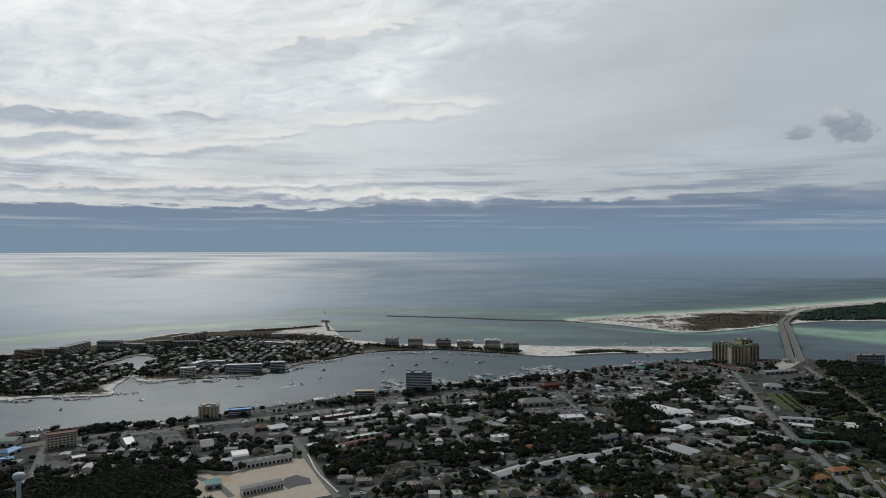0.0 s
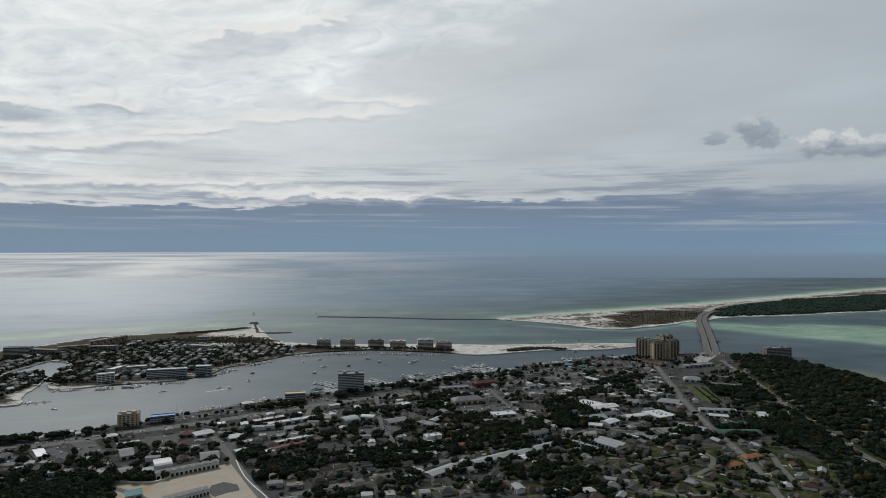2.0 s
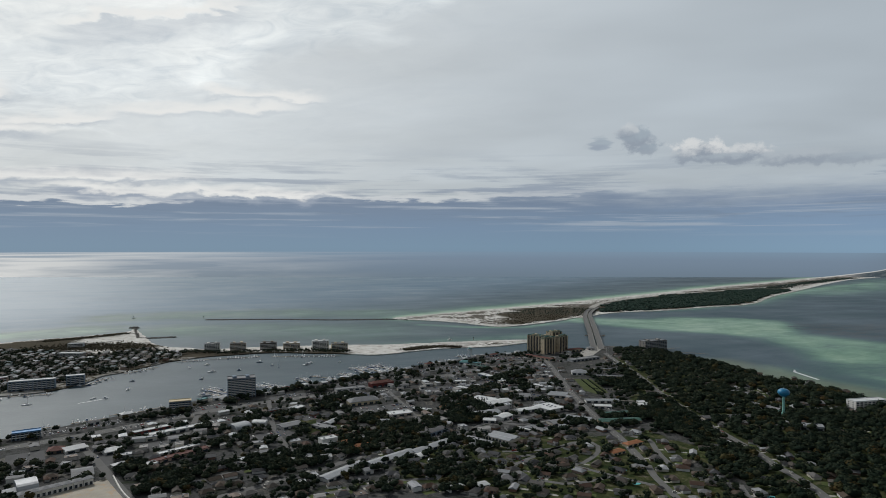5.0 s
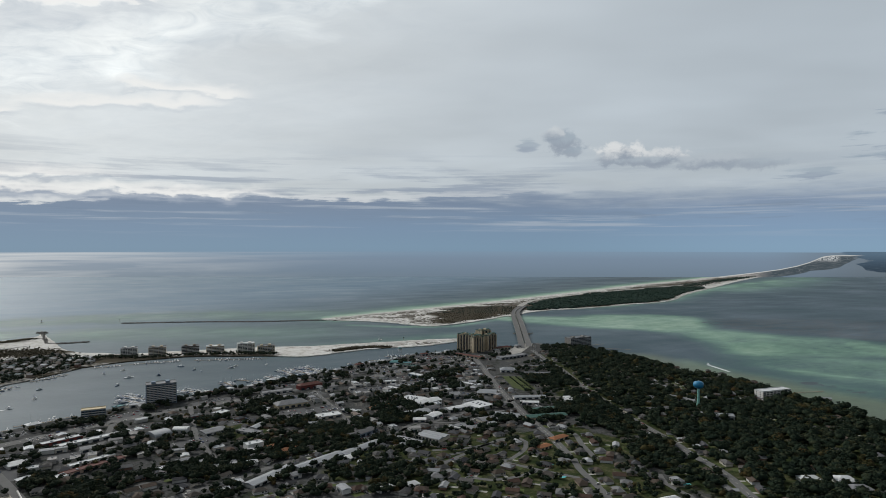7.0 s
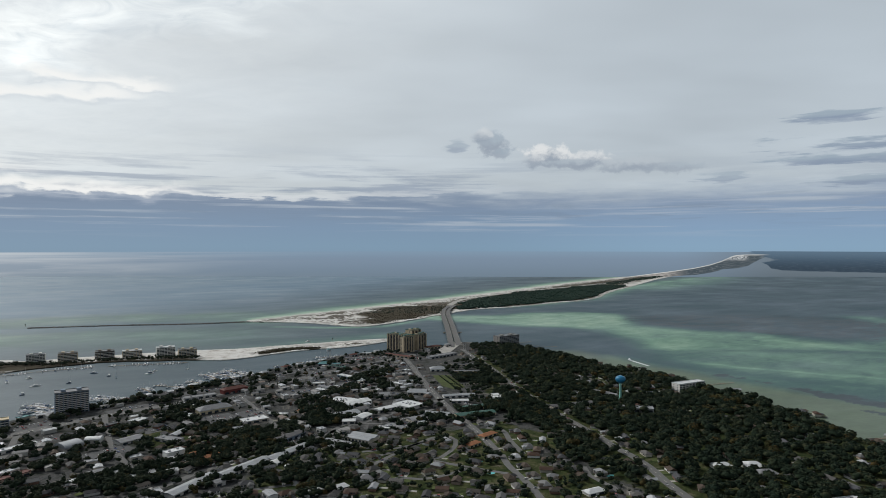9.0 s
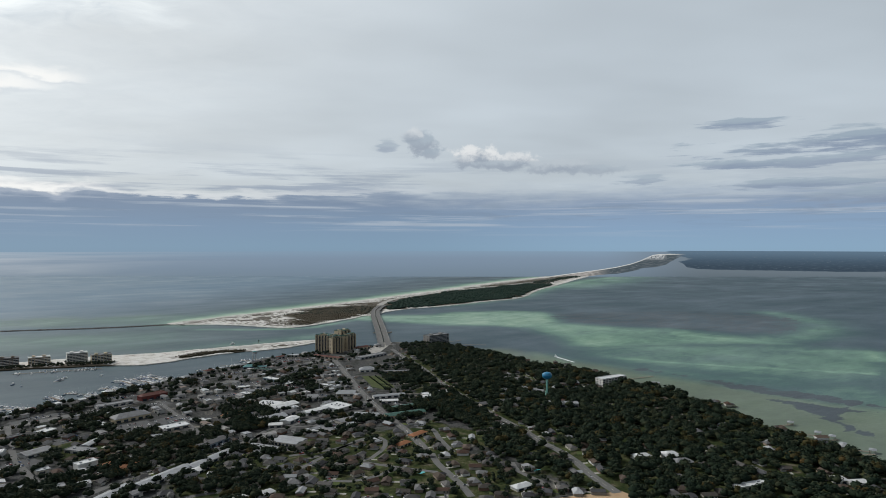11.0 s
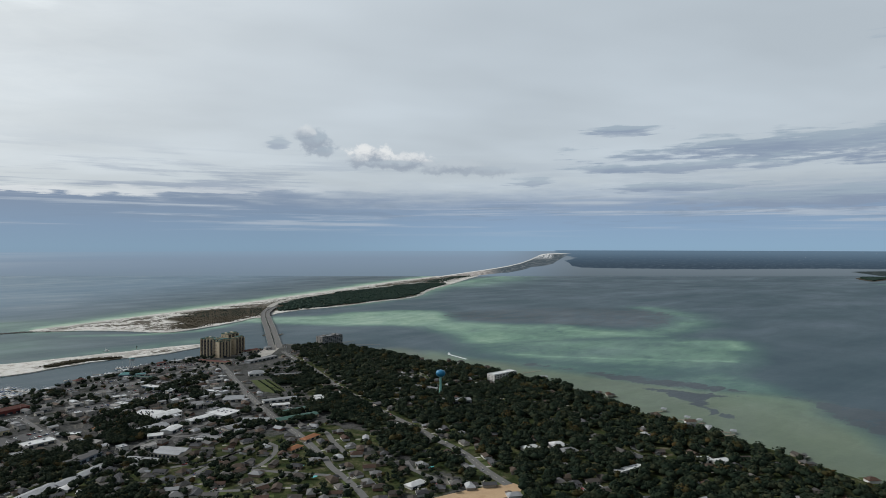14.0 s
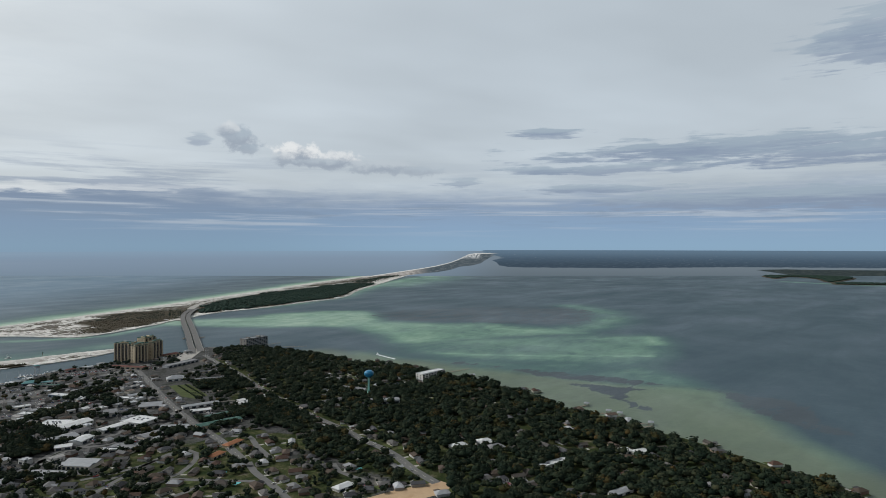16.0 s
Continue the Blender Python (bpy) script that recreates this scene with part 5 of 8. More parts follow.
shop(G_, (-161.5, 762.9), (-147.4, 771.4), 18, 5, "metal_roof", style="hip")
shop(W, (-133.6, 756.6), (-118.9, 767.2), 14, 5)
shop("long strip mall with a tan roof", (-124.8, 769.3), (-68.4, 807.8), 14, 5, "red_roof", "pink_wall")
shop(W, (-121.9, 796.0), (-80.0, 822.3), 10, 5.5)
shop(G_, (-120.2, 855.5), (-100.0, 860.9), 18, 5, "grey_roof", style="gable")
shop("grey curved-roof warehouse", (-40.0, 871.9), (-20.6, 883.1), 34, 6, "metal_roof", style="arch")
shop("white curved-roof hall", (-21.8, 900.5), (-4.0, 894.6), 18, 6, "white_roof", style="arch")
shop("new pale teal-roofed building on the site", (-240.7, 637.1), (-227.3, 643.1), 22, 7, "teal_roof", "grey_wall", "hip")
shop("small red-walled shop", (1.8, 960.3), (19.3, 970.5), 14, 5, "dark_roof", "red_wall")
shop(W, (38.3, 963.7), (54.7, 977.4), 20, 5)
shop(G_, (18.9, 869.2), (46.2, 883.2), 26, 5, "grey_roof", style="gable")
shop("beige shop with a dark roof", (65.5, 980.9), (95.7, 991.6), 16, 5, "dark_roof", "cream_wall")
shop("large beige hall with hipped roofs", (122.5, 970.6), (169.8, 981.0), 30, 8, "grey_roof", "cream_wall", "hip")
shop("grey-roofed mall", (111.2, 1072.8), (162.8, 1081.3), 20, 5, "grey_roof")
shop("red-brown motel block", (174.2, 1085.6), (214.9, 1098.7), 20, 10, "red_roof", "red_wall", "hip")
shop("bright white flat-roofed hall", (169.7, 891.9), (204.0, 897.8), 26, 5)
shop("white L-shaped canopy", (207.8, 921.9), (229.8, 903.7), 12, 5)
shop("white three-storey modern house", (63.7, 784.8), (83.6, 791.6), 16, 12, "white_roof", "pale_wall", name="town_house")
shop("dark grey warehouse", (193.4, 782.7), (230.3, 805.7), 20, 7, "dark_roof", "bluegrey_wall", "gable")
shop("long grey shed roof beside the pines", (59.9, 663.5), (109.0, 702.6), 20, 5, "metal_roof", style="gable")
shop("long pale shed roof with skylights", (112.7, 693.7), (168.5, 726.8), 20, 5, "metal_roof", style="gable")
shop("long grey shed roof", (168.4, 721.1), (223.3, 754.8), 18, 5, "metal_roof", style="gable")
shop(W, (55.9, 872.0), (77.8, 845.2), 20, 5, "grey_roof")
shop("grey roofed workshop", (81.8, 872.0), (97.3, 891.8), 14, 5, "metal_roof", style="gable")
shop("big white warehouse roof", (306.4, 951.5), (329.1, 923.7), 40, 6, ac=5)
shop("white warehouse with a pale front wall", (325.1, 904.8), (367.6, 918.1), 30, 7, "white_roof", "pale_wall", "gable")
shop(G_, (388.6, 936.8), (404.6, 931.1), 34, 8, "grey_roof", style="gable")
shop("large pale flat-roofed store", (387.7, 885.0), (398.9, 850.3), 44, 7, "white_roof", ac=6)
shop("long white-roofed workshop row", (355.9, 859.3), (396.6, 869.8), 18, 6, "white_roof", style="gable")
shop(G_, (292.3, 854.5), (328.8, 862.5), 30, 6, "metal_roof", style="gable")
shop("bright small white shed", (289.3, 831.8), (305.7, 824.7), 18, 5, "white_roof", style="gable")
shop(G_, (319.1, 831.8), (339.5, 845.7), 22, 6, "white_roof", style="gable")
shop("workshop with a dark roof", (326.6, 872.5), (348.4, 880.1), 20, 6, "dark_roof", style="gable")
shop("double-gabled grey warehouse", (268.3, 762.8), (289.0, 732.0), 34, 6, "metal_roof", style="double", bays=7)
shop("pale metal-roofed workshops", (236.1, 760.5), (258.9, 725.1), 22, 5, "metal_roof", style="double")
shop("long grey storage building", (329.1, 786.3), (348.4, 756.2), 28, 5, "grey_roof")
shop(W, (320.5, 780.8), (334.0, 770.7), 14, 5)
shop(G_, (376.7, 789.2), (403.9, 792.9), 24, 5, "grey_roof", style="gable")
shop("grey-roofed offices", (403.4, 812.8), (430.2, 787.8), 28, 5, "metal_roof", style="double")
shop("long blue-grey store with a white roof edge", (384.6, 1134.5), (407.2, 1072.1), 16, 6, "white_roof", "bluegrey_wall")
shop(W, (401.2, 1062.6), (419.9, 1062.2), 16, 5)
shop(W, (315.6, 1083.5), (343.5, 1079.7), 14, 5)
shop(W, (314.0, 1042.1), (332.6, 1000.9), 14, 5)
shop("grey-roofed motel", (446.1, 1140.2), (466.0, 1090.0), 14, 6, "grey_roof")
shop(W, (445.2, 1031.1), (458.8, 1008.8), 14, 4)
shop("grey-roofed shop", (463.2, 1026.4), (496.2, 1015.8), 18, 5, "metal_roof", style="gable")
shop("grey-roofed office block", (440.7, 945.2), (466.7, 928.7), 36, 5, "metal_roof", style="double")
shop("long shed with a pale roof", (482.6, 893.9), (532.8, 879.4), 16, 5, "metal_roof", style="gable")
shop("second long shed with a pale roof", (477.0, 861.3), (502.2, 849.8), 16, 5, "white_roof", style="gable")
shop("long green-roofed school building", (443.3, 777.0), (501.3, 769.5), 22, 6, "green_roof", "tan_wall", "gable", bays=7)
shop("green-roofed school wing", (468.9, 811.6), (514.9, 809.1), 16, 6, "green_roof", "tan_wall", "gable")
shop("church with a pale blue roof", (561.6, 1095.8), (589.2, 1084.1), 28, 6, "metal_roof", "pale_wall", "hip", name="church")
shop("long tan motel row", (595.8, 1063.9), (647.9, 1035.9), 12, 4, "grey_roof", "tan_wall")
shop("long tan motel row", (626.3, 1125.3), (677.2, 1098.0), 12, 4, "grey_roof", "tan_wall")
shop("long white-roofed school among oaks", (544.9, 843.3), (598.9, 842.8), 16, 6, "white_roof", "pale_wall")
shop("teal-roofed restaurant at the harbour", (384.5, 1256.0), (405.0, 1244.7), 22, 6, "teal_roof", "bluegrey_wall", "hip")
shop("harbour shop with a low teal roof", (406.2, 1243.2), (424.6, 1234.8), 20, 5, "teal_roof", style="flat")
shop("green-roofed harbour shop", (397.8, 1232.9), (422.5, 1195.8), 10, 5, "green_roof")
shop("parking structure beside the resort", (624.4, 1214.2), (701.0, 1235.1), 24, 6, "grey_roof", "grey_wall", bays=7)
shop("shops at the foot of the resort", (551.5, 1303.5), (588.0, 1232.0), 12, 6, "red_roof", "tan_wall", "hip")
shop("small brick shops by the bridge", (674.0, 1330.7), (713.4, 1337.5), 16, 7, "red_roof", "tan_wall", "hip")
shop("big grey house roof among oaks", (743.6, 887.4), (753.5, 853.2), 22, 5, "grey_roof", "pale_wall", "hip")
shop("grey church with steep roofs", (716.1, 809.4), (727.3, 763.6), 18, 6, "grey_roof", "pale_wall", "gable")
shop("long dark-roofed hall among oaks", (594.9, 756.2), (669.5, 744.9), 20, 5, "dark_roof", "shop_wall", "gable")
shop("grey municipal building near the water tower", (689.8, 687.0), (712.9, 669.6), 22, 8, "metal_roof", "grey_wall")
shop("long white-roofed building by the lane", (601.6, 351.7), (642.2, 341.2), 12, 5, "white_roof", "pale_wall")
shop("long pale-roofed house", (578.7, 259.6), (612.1, 249.5), 14, 4, "metal_roof", "pale_wall", "gable")
shop("white-roofed house by the shore", (702.0, 307.1), (714.1, 298.5), 16, 5, "white_roof", "pale_wall", "hip")
shop("white-roofed house by the shore", (708.8, 289.5), (725.8, 284.2), 16, 5, "white_roof", "pale_wall", "gable")
shop("white-roofed large house", (619.7, 450.0), (637.5, 441.7), 22, 6, "white_roof", "pale_wall", "hip")
shop("white-roofed large house", (591.2, 468.3), (610.2, 461.6), 16, 5, "white_roof", "pale_wall", "hip")
shop("grey-roofed large house", (610.5, 428.7), (630.3, 420.4), 20, 6, "grey_roof", "pale_wall", "hip")
shop("bright metal-roofed house", (170.3, 708.5), (184.5, 719.7), 16, 4, "white_roof", "pale_wall", "gable")
shop("bright metal-roofed house", (174.4, 692.3), (185.9, 686.1), 14, 4, "white_roof", "pale_wall", "gable")
shop("bright metal-roofed house", (175.4, 604.2), (194.3, 610.0), 14, 4, "white_roof", "pale_wall", "hip")
shop("bright metal-roofed house", (201.2, 604.6), (219.1, 608.2), 14, 4, "white_roof", "pale_wall", "hip")
shop("bright metal-roofed house", (418.7, 476.6), (439.7, 476.4), 14, 4, "white_roof", "pale_wall", "hip")
# orange tiled houses
for a, b in (((87.3, 780.4), (102.2, 787.1)), ((97.1, 763.1), (125.3, 767.4)), ((153.4, 817.6), (171.1, 825.0)), ((255.1, 912.7), (272.6, 921.9)), ((424.7, 680.9), (450.3, 688.7)), ((391.3, 658.4), (411.4, 664.8)), ((263.1, 915.5), (287.0, 920.4))):
    shop("house with an orange tiled roof", a, b, 13, 4.5, "orange_roof", "cream_wall", "hip", name="tiled_house", cat="house", bays=3)
shop("long pale pink-grey building among the oaks", (556.6, 860.1), (607.7, 854.8), 16, 5, "white_roof", "pale_wall")
# townhouse rows of the building site
for a, b, n in (((-231.3, 693.5), (-174.2, 726.5), 7), ((-198.7, 622.7), (-164.2, 646.2), 6)):
    for k in range(n):
        q0 = (a[0] + (b[0] - a[0]) * k / n, a[1] + (b[1] - a[1]) * k / n)
        q1 = (a[0] + (b[0] - a[0]) * (k + 0.96) / n, a[1] + (b[1] - a[1]) * (k + 0.96) / n)
        t = shop("new three-storey townhouse with a teal-grey hipped roof", q0, q1, 13, 9, "grey_roof", "pale_wall", "hip", name="townhouse", cat="house", bays=2)
        tagged(t, group="townhouse rows")

# ---- bridge ----


def bridge():
    t = thing("road_bridge", "long twin-span concrete road bridge over the pass", "bridge", 0, 0, 0)
    spans = ([(739, 1328), (793, 1437), (884, 1619), (971, 1797), (1048, 1947), (1138, 2101), (1230, 2232)], [(767, 1344), (837, 1485), (935, 1683), (1015, 1846), (1089, 1989), (1178, 2128), (1276, 2263)])
    for line in spans:
        pts = smooth_line(line, 45)
        n = len(pts)
        rise = [3.0 + 7.5 * math.sin(math.pi * min(1, i / (n - 1))) ** 0.8 for i in range(n)]
        for i in range(n - 1):
            a, b = Vector((*pts[i], rise[i])), Vector((*pts[i + 1], rise[i + 1]))
            d = (b - a).normalized()
            s = Vector((-d.y, d.x, 0)).normalized()
            deck, rail = Mesh(), Mesh()
            for lo, hi, z0, z1, me in ((-7.0, 7.0, -1.6, 0.0, deck), (-7.0, -6.6, 0.003, 1.0, rail), (6.6, 7.0, 0.003, 1.0, rail)):
                v = [p + s * w + Vector((0, 0, z)) for z in (z0, z1) for p, w in ((a, lo), (b, lo), (b, hi), (a, hi))]
                me.add(v, [(3, 2, 1, 0), (4, 5, 6, 7), (0, 1, 5, 4), (1, 2, 6, 5), (2, 3, 7, 6), (3, 0, 4, 7)])
            q = part("deck", deck, M["road"], t)
            part("barrier", rail, M["concrete"], q)
            if 0 < i < n - 1:
                me = Mesh()
                for w in (-4.5, 4.5):
                    p = a + s * w
                    me.tube((p.x, p.y, -3), (p.x, p.y, a.z - 3.2), 0.9, 0.9, 8)
                c = [a + s * 6.5 + d * 1, a - s * 6.5 + d * 1, a - s * 6.5 - d * 1, a + s * 6.5 - d * 1]
                me.prism([(p.x, p.y) for p in c][::-1], a.z - 3.21, a.z - 1.61)
                part("pier", me, M["concrete"], t)
    return t


bridge()
# fenders of the navigation span
for p in ((851.3, 1568.8), (888.0, 1549.1)):
    t = thing("bridge_fender", "dark timber fender beside the bridge channel", "fender", p[0], p[1], 0, 25)
    part("deck", Mesh().box(-10, 10, -1.5, 1.5, 1.5, 2.5), M["wood"], t)
    for k in range(4):
        part("post", Mesh().tube((-9 + 6 * k, 0, -3), (-9 + 6 * k, 0, 4.5), 0.6, 0.5, 6), M["wood"], t)
# approach embankment
structure("pavement_bridge_approach", ribbon(smooth_line([(666, 1255), (719, 1315), (765, 1368), (788, 1397)], 15), 34, TOP + 0.9, 1.6), M["concrete"], "pale concrete bridge approach", "pavement")


structure("road_island_highway", ribbon(smooth_line([(1248, 2266), (1347, 2390), (1455, 2496), (1595, 2584), (1848, 2715), (2172, 2853), (2520, 2975), (3005, 3147), (3560, 3377)], 40), 26, TOP + 0.35, 0.6), M["concrete"], "grey coastal highway along the dunes", "road")


def water_tower(x, y, label, tank, leg, r, height):
    t = thing("water_tower", label, "water tower", x, y)
    FOOT.append((x, y, 9))
    k = r / 6.5
    z = height
    prof = [(2.0, z - 9.4 * k), (3.8 * k, z - 8.6 * k), (5.6 * k, z - 7.0 * k), (6.4 * k, z - 5.2 * k), (6.5 * k, z - 4.2 * k), (6.1 * k, z - 2.4 * k), (4.8 * k, z - 1.0 * k), (2.6 * k, z - 0.2 * k), (0.4, z)]
    part("tank", Mesh().lathe(prof, 28), M[tank], t, smooth=True)
    part("stem", Mesh().lathe([(4.0, 0), (3.0, 1.5), (2.1, 5), (1.8, 12), (1.75, z - 12 * k), (2.05, z - 9.45 * k)], 20), M[leg], t, smooth=True)
    part("hatch", Mesh().tube((0, 0, z - 0.1), (0, 0, z + 1.4), 0.5, 0.4, 8), M["mast"], t)
    part("door", Mesh().box(-0.6, 0.6, -3.6, -2.9, 0.2, 2.4), M["door"], t)


WT = (728.2, 754.1)
water_tower(WT[0], WT[1], "water tower with a blue tank on a pale green stem", "tank_blue", "tank_green", 8.1, 38)
WT2 = (-384.7, 568.3)
water_tower(WT2[0], WT2[1], "pale blue water tower behind the highway", "tank_pale", "tank_pale", 5.2, 43)

# ---- jetties and markers ----
ROCK = [((1, 0, 0.1), (0.2, 0.9, 0), (-0.9, 0.3, 0.05), (-0.3, -0.9, 0), (0.5, -0.6, 0.3), (0.1, 0.2, 0.8))]


def rocks(name, line, width, step, label, big=1.6):
    rnd = random.Random(name)
    me = Mesh()
    for x, y in smooth_line(line, step):
        for _ in range(5):
            px, py = x + rnd.uniform(-1, 1) * width / 2, y + rnd.uniform(-1, 1) * width / 2
            s, a = big * rnd.uniform(0.8, 1.9), rnd.uniform(0, 6.28)
            z = 0.3 + 1.3 * (1 - abs(px - x) / width) * rnd.uniform(0.4, 1)
            v = []
            for i in range(5):
                b = a + 6.283 * i / 5
                v.append((px + s * math.cos(b) * rnd.uniform(0.7, 1.1), py + s * math.sin(b) * rnd.uniform(0.7, 1.1), z + rnd.uniform(-0.6, 0.3)))
            v += [(px, py, z + s * rnd.uniform(0.4, 0.8)), (px, py, -1.5)]
            me.add(v, [(i, (i + 1) % 5, 5) for i in range(5)] + [((i + 1) % 5, i, 6) for i in range(5)])
    ob = new(name, me.data(name, M["rock"]))
    return tagged(ob, label, "jetty", "", "stuff")


rocks("west_jetty_rocks", [(-198, 2246), (32, 2193), (222, 2126), (408, 2095), (448, 2064)], 9, 3.2, "long dark line of jetty boulders in the sea", 2.2)
rocks("east_jetty_rocks", [(-389, 2077), (-346, 1893), (-329, 1843), (-246, 1843)], 9, 2.6, "curved dark boulder jetty off the beach", 2.2)
rocks("jetty_head_rocks", [(-396, 2093), (-385, 2077)], 22, 2.0, "heap of boulders at the jetty head", 2.4)
for p in ((-213.5, 2301.8), (524.4, 1581.7), (-448.0, 2380.2), (-377.9, 2048.9)):
    t = thing("channel_marker", "slim dark channel marker standing in the water", "marker", p[0], p[1], 0)
    part("post", Mesh().tube((0, 0, -3), (0, 0, 7), 0.6, 0.5, 6), M["wood"], t)
    part("board", Mesh().box(-1.3, 1.3, -0.1, 0.1, 5, 7.6), M["green_roof"], t)

# ---- lots, lawns and bare ground ----


def patch(name, outline, mat, label, cat, z):
    """A thin sheet of paving or grass on the ground."""
    ob = structure(name, Mesh().prism(outline if sum(a[0] * b[1] - b[0] * a[1] for a, b in zip(outline, outline[1:] + outline[:1])) > 0 else outline[::-1], TOP - 0.3, TOP + z), M[mat], label, cat)
    return outline


SITE = patch("ground_building_site", [(-275, 692), (-230, 685), (-219, 706), (-174, 732), (-160, 744), (-138, 685), (-106, 628), (-145, 609), (-237, 598)], "dirt", "cleared pale sand building site with orange earth", "ground", 0.05)
BARE = patch("ground_bare_lot", [(422, 447), (459, 438), (506, 418), (506, 403), (486, 395), (444, 408), (407, 424)], "lot_dirt", "bare orange-brown cleared lot", "ground", 0.05)
BARE2 = patch("ground_cleared_strip", [(-416, 665), (-391, 695), (-375, 695), (-363, 668), (-390, 652)], "dirt", "cleared sandy strip", "ground", 0.04)
GREEN = patch("ground_green_field", [(548, 1062), (577, 1048), (553, 946), (528, 941), (522, 972)], "lawn", "green field with grave rows beside the street", "lawn", 0.05)
structure("road_site_loop", ribbon(smooth_line([(-265, 673), (-235, 652), (-209, 620)], 8), 7, TOP + 0.12, 0.3), M["road"], "new concrete loop road on the site", "road")
patch("ground_site_pond", [(-169, 671), (-159, 680), (-143, 671), (-137, 655), (-149, 649), (-158, 640), (-168, 652)], "asphalt", "dark retention pond on the site", "ground", 0.07)
patch("ground_orange_soil", [(-245, 671), (-232, 678), (-224, 662), (-235, 655)], "lot_dirt", "orange soil heap on the site", "ground", 0.07)

LOTS = []


def lot(p0, p1, depth, rows=2, fill=0.5):
    w, turn = frame_of(p0, p1)
    c, s = math.cos(radians(turn)), math.sin(radians(turn))
    q = lambda u, v: (p0[0] + c * u - s * v, p0[1] + s * u + c * v)
    patch("pavement_lot_%d" % len(LOTS), [q(0, 0), q(w, 0), q(w, depth), q(0, depth)], "asphalt", "dark asphalt parking lot", "pavement", 0.06 + 0.004 * (len(LOTS) % 5))
    LOTS.append((p0, turn, w, depth, rows, fill))


lot((-434.5, 684.7), (-416.1, 705.8), 40, 3, 0.55)
lot((-360.8, 766.9), (-349.8, 777.8), 60, 3, 0.45)
lot((-342.1, 777.8), (-322.3, 791.3), 70, 3, 0.5)
lot((-473.1, 756.3), (-434.6, 760.5), 26, 2, 0.5)
lot((-285.6, 921.4), (-194.4, 963.4), 26, 2, 0.6)
lot((-284.8, 812.4), (-248.2, 824.6), 40, 2, 0.3)
lot((-188.6, 778.0), (-168.5, 782.4), 50, 2, 0.3)
lot((-136.7, 824.7), (-101.1, 837.3), 34, 2, 0.35)
lot((-104.3, 998.5), (-58.8, 1020.8), 26, 2, 0.4)
lot((5.7, 1044.2), (73.3, 1068.6), 18, 2, 0.4)
lot((65.1, 1094.1), (179.3, 1130.2), 24, 2, 0.45)
lot((179.5, 921.8), (220.6, 937.6), 40, 2, 0.35)
lot((197.2, 778.3), (230.1, 782.8), 18, 2, 0.6)
lot((-17.8, 824.8), (35.1, 845.2), 30, 2, 0.5)
lot((121.4, 921.8), (168.8, 931.2), 36, 2, 0.35)
lot((368.4, 1086.3), (402.4, 1007.5), 24, 2, 0.6)
lot((318.5, 890.0), (365.5, 879.1), 12, 1, 0.6)
lot((298.5, 833.6), (338.2, 829.3), 14, 1, 0.6)
lot((260.9, 735.2), (288.2, 719.8), 16, 1, 0.5)
lot((496.0, 1183.4), (541.1, 1150.6), 34, 2, 0.5)
lot((457.2, 1308.2), (528.7, 1261.7), 30, 2, 0.5)
lot((415.3, 961.3), (438.2, 913.6), 18, 1, 0.4)
lot((589.4, 1230.3), (625.8, 1212.4), 20, 2, 0.6)
lot((488.0, 862.3), (489.9, 812.6), 14, 1, 0.4)
lot((789.9, 752.3), (860.9, 736.3), 24, 2, 0.5)
lot((270.5, 937.6), (299.1, 928.9), 30, 2, 0.4)
lot((670.8, 1175.5), (702.3, 1155.5), 26, 2, 0.5)
lot((309.2, 1085.8), (383.8, 1103.3), 30, 2, 0.5)
lot((449.6, 1260.0), (548.0, 1277.7), 24, 2, 0.6)

lot((-432.2, 756.3), (-396.6, 773.4), 22, 2, 0.5)
lot((-438.7, 819.5), (-349.9, 855.3), 16, 1, 0.6)
lot((-186.0, 921.5), (-155.4, 937.2), 22, 2, 0.5)
lot((-69.7, 921.6), (-45.6, 937.3), 26, 2, 0.45)
lot((49.9, 906.5), (84.0, 921.7), 26, 2, 0.45)
lot((153.4, 1024.9), (212.8, 1044.4), 26, 2, 0.5)
lot((255.0, 1025.0), (316.3, 1044.5), 30, 2, 0.45)
lot((274.3, 1189.0), (406.3, 1231.7), 26, 2, 0.55)
lot((344.6, 1044.6), (397.7, 1060.8), 26, 2, 0.5)
lot((-142.3, 963.5), (-109.5, 980.7), 14, 1, 0.6)
lot((333.4, 1185.5), (380.2, 1157.9), 30, 2, 0.5)
lot((424.5, 1073.9), (455.6, 1065.5), 20, 2, 0.5)
lot((515.4, 1055.3), (531.6, 1048.7), 20, 1, 0.5)
lot((280.9, 871.8), (295.8, 870.7), 26, 2, 0.5)
lot((359.6, 792.6), (367.6, 765.6), 16, 1, 0.4)
# site walls
structure("wall_site_east", ribbon(smooth_line([(-160, 744), (-137, 685), (-105, 628)], 10), 1.2, TOP + 1.8, 2.0), M["pale_wall"], "low white perimeter wall of the site", "wall")
structure("wall_site_north", ribbon(smooth_line([(-274, 692), (-230, 685), (-218, 704)], 10), 1.2, TOP + 1.8, 2.0), M["pale_wall"], "low white wall along the site edge", "wall")

# ---- houses ----
ISLE_TOWN = [(-925, 1043), (-729, 1032), (-603, 1056), (-604, 1168), (-561, 1188), (-422, 1220), (-314, 1319), (-192, 1483), (-180, 1550), (-285, 1633), (-373, 1567), (-515, 1662), (-620, 1703), (-655, 1567), (-780, 1482), (-881, 1351), (-1100, 1241)]


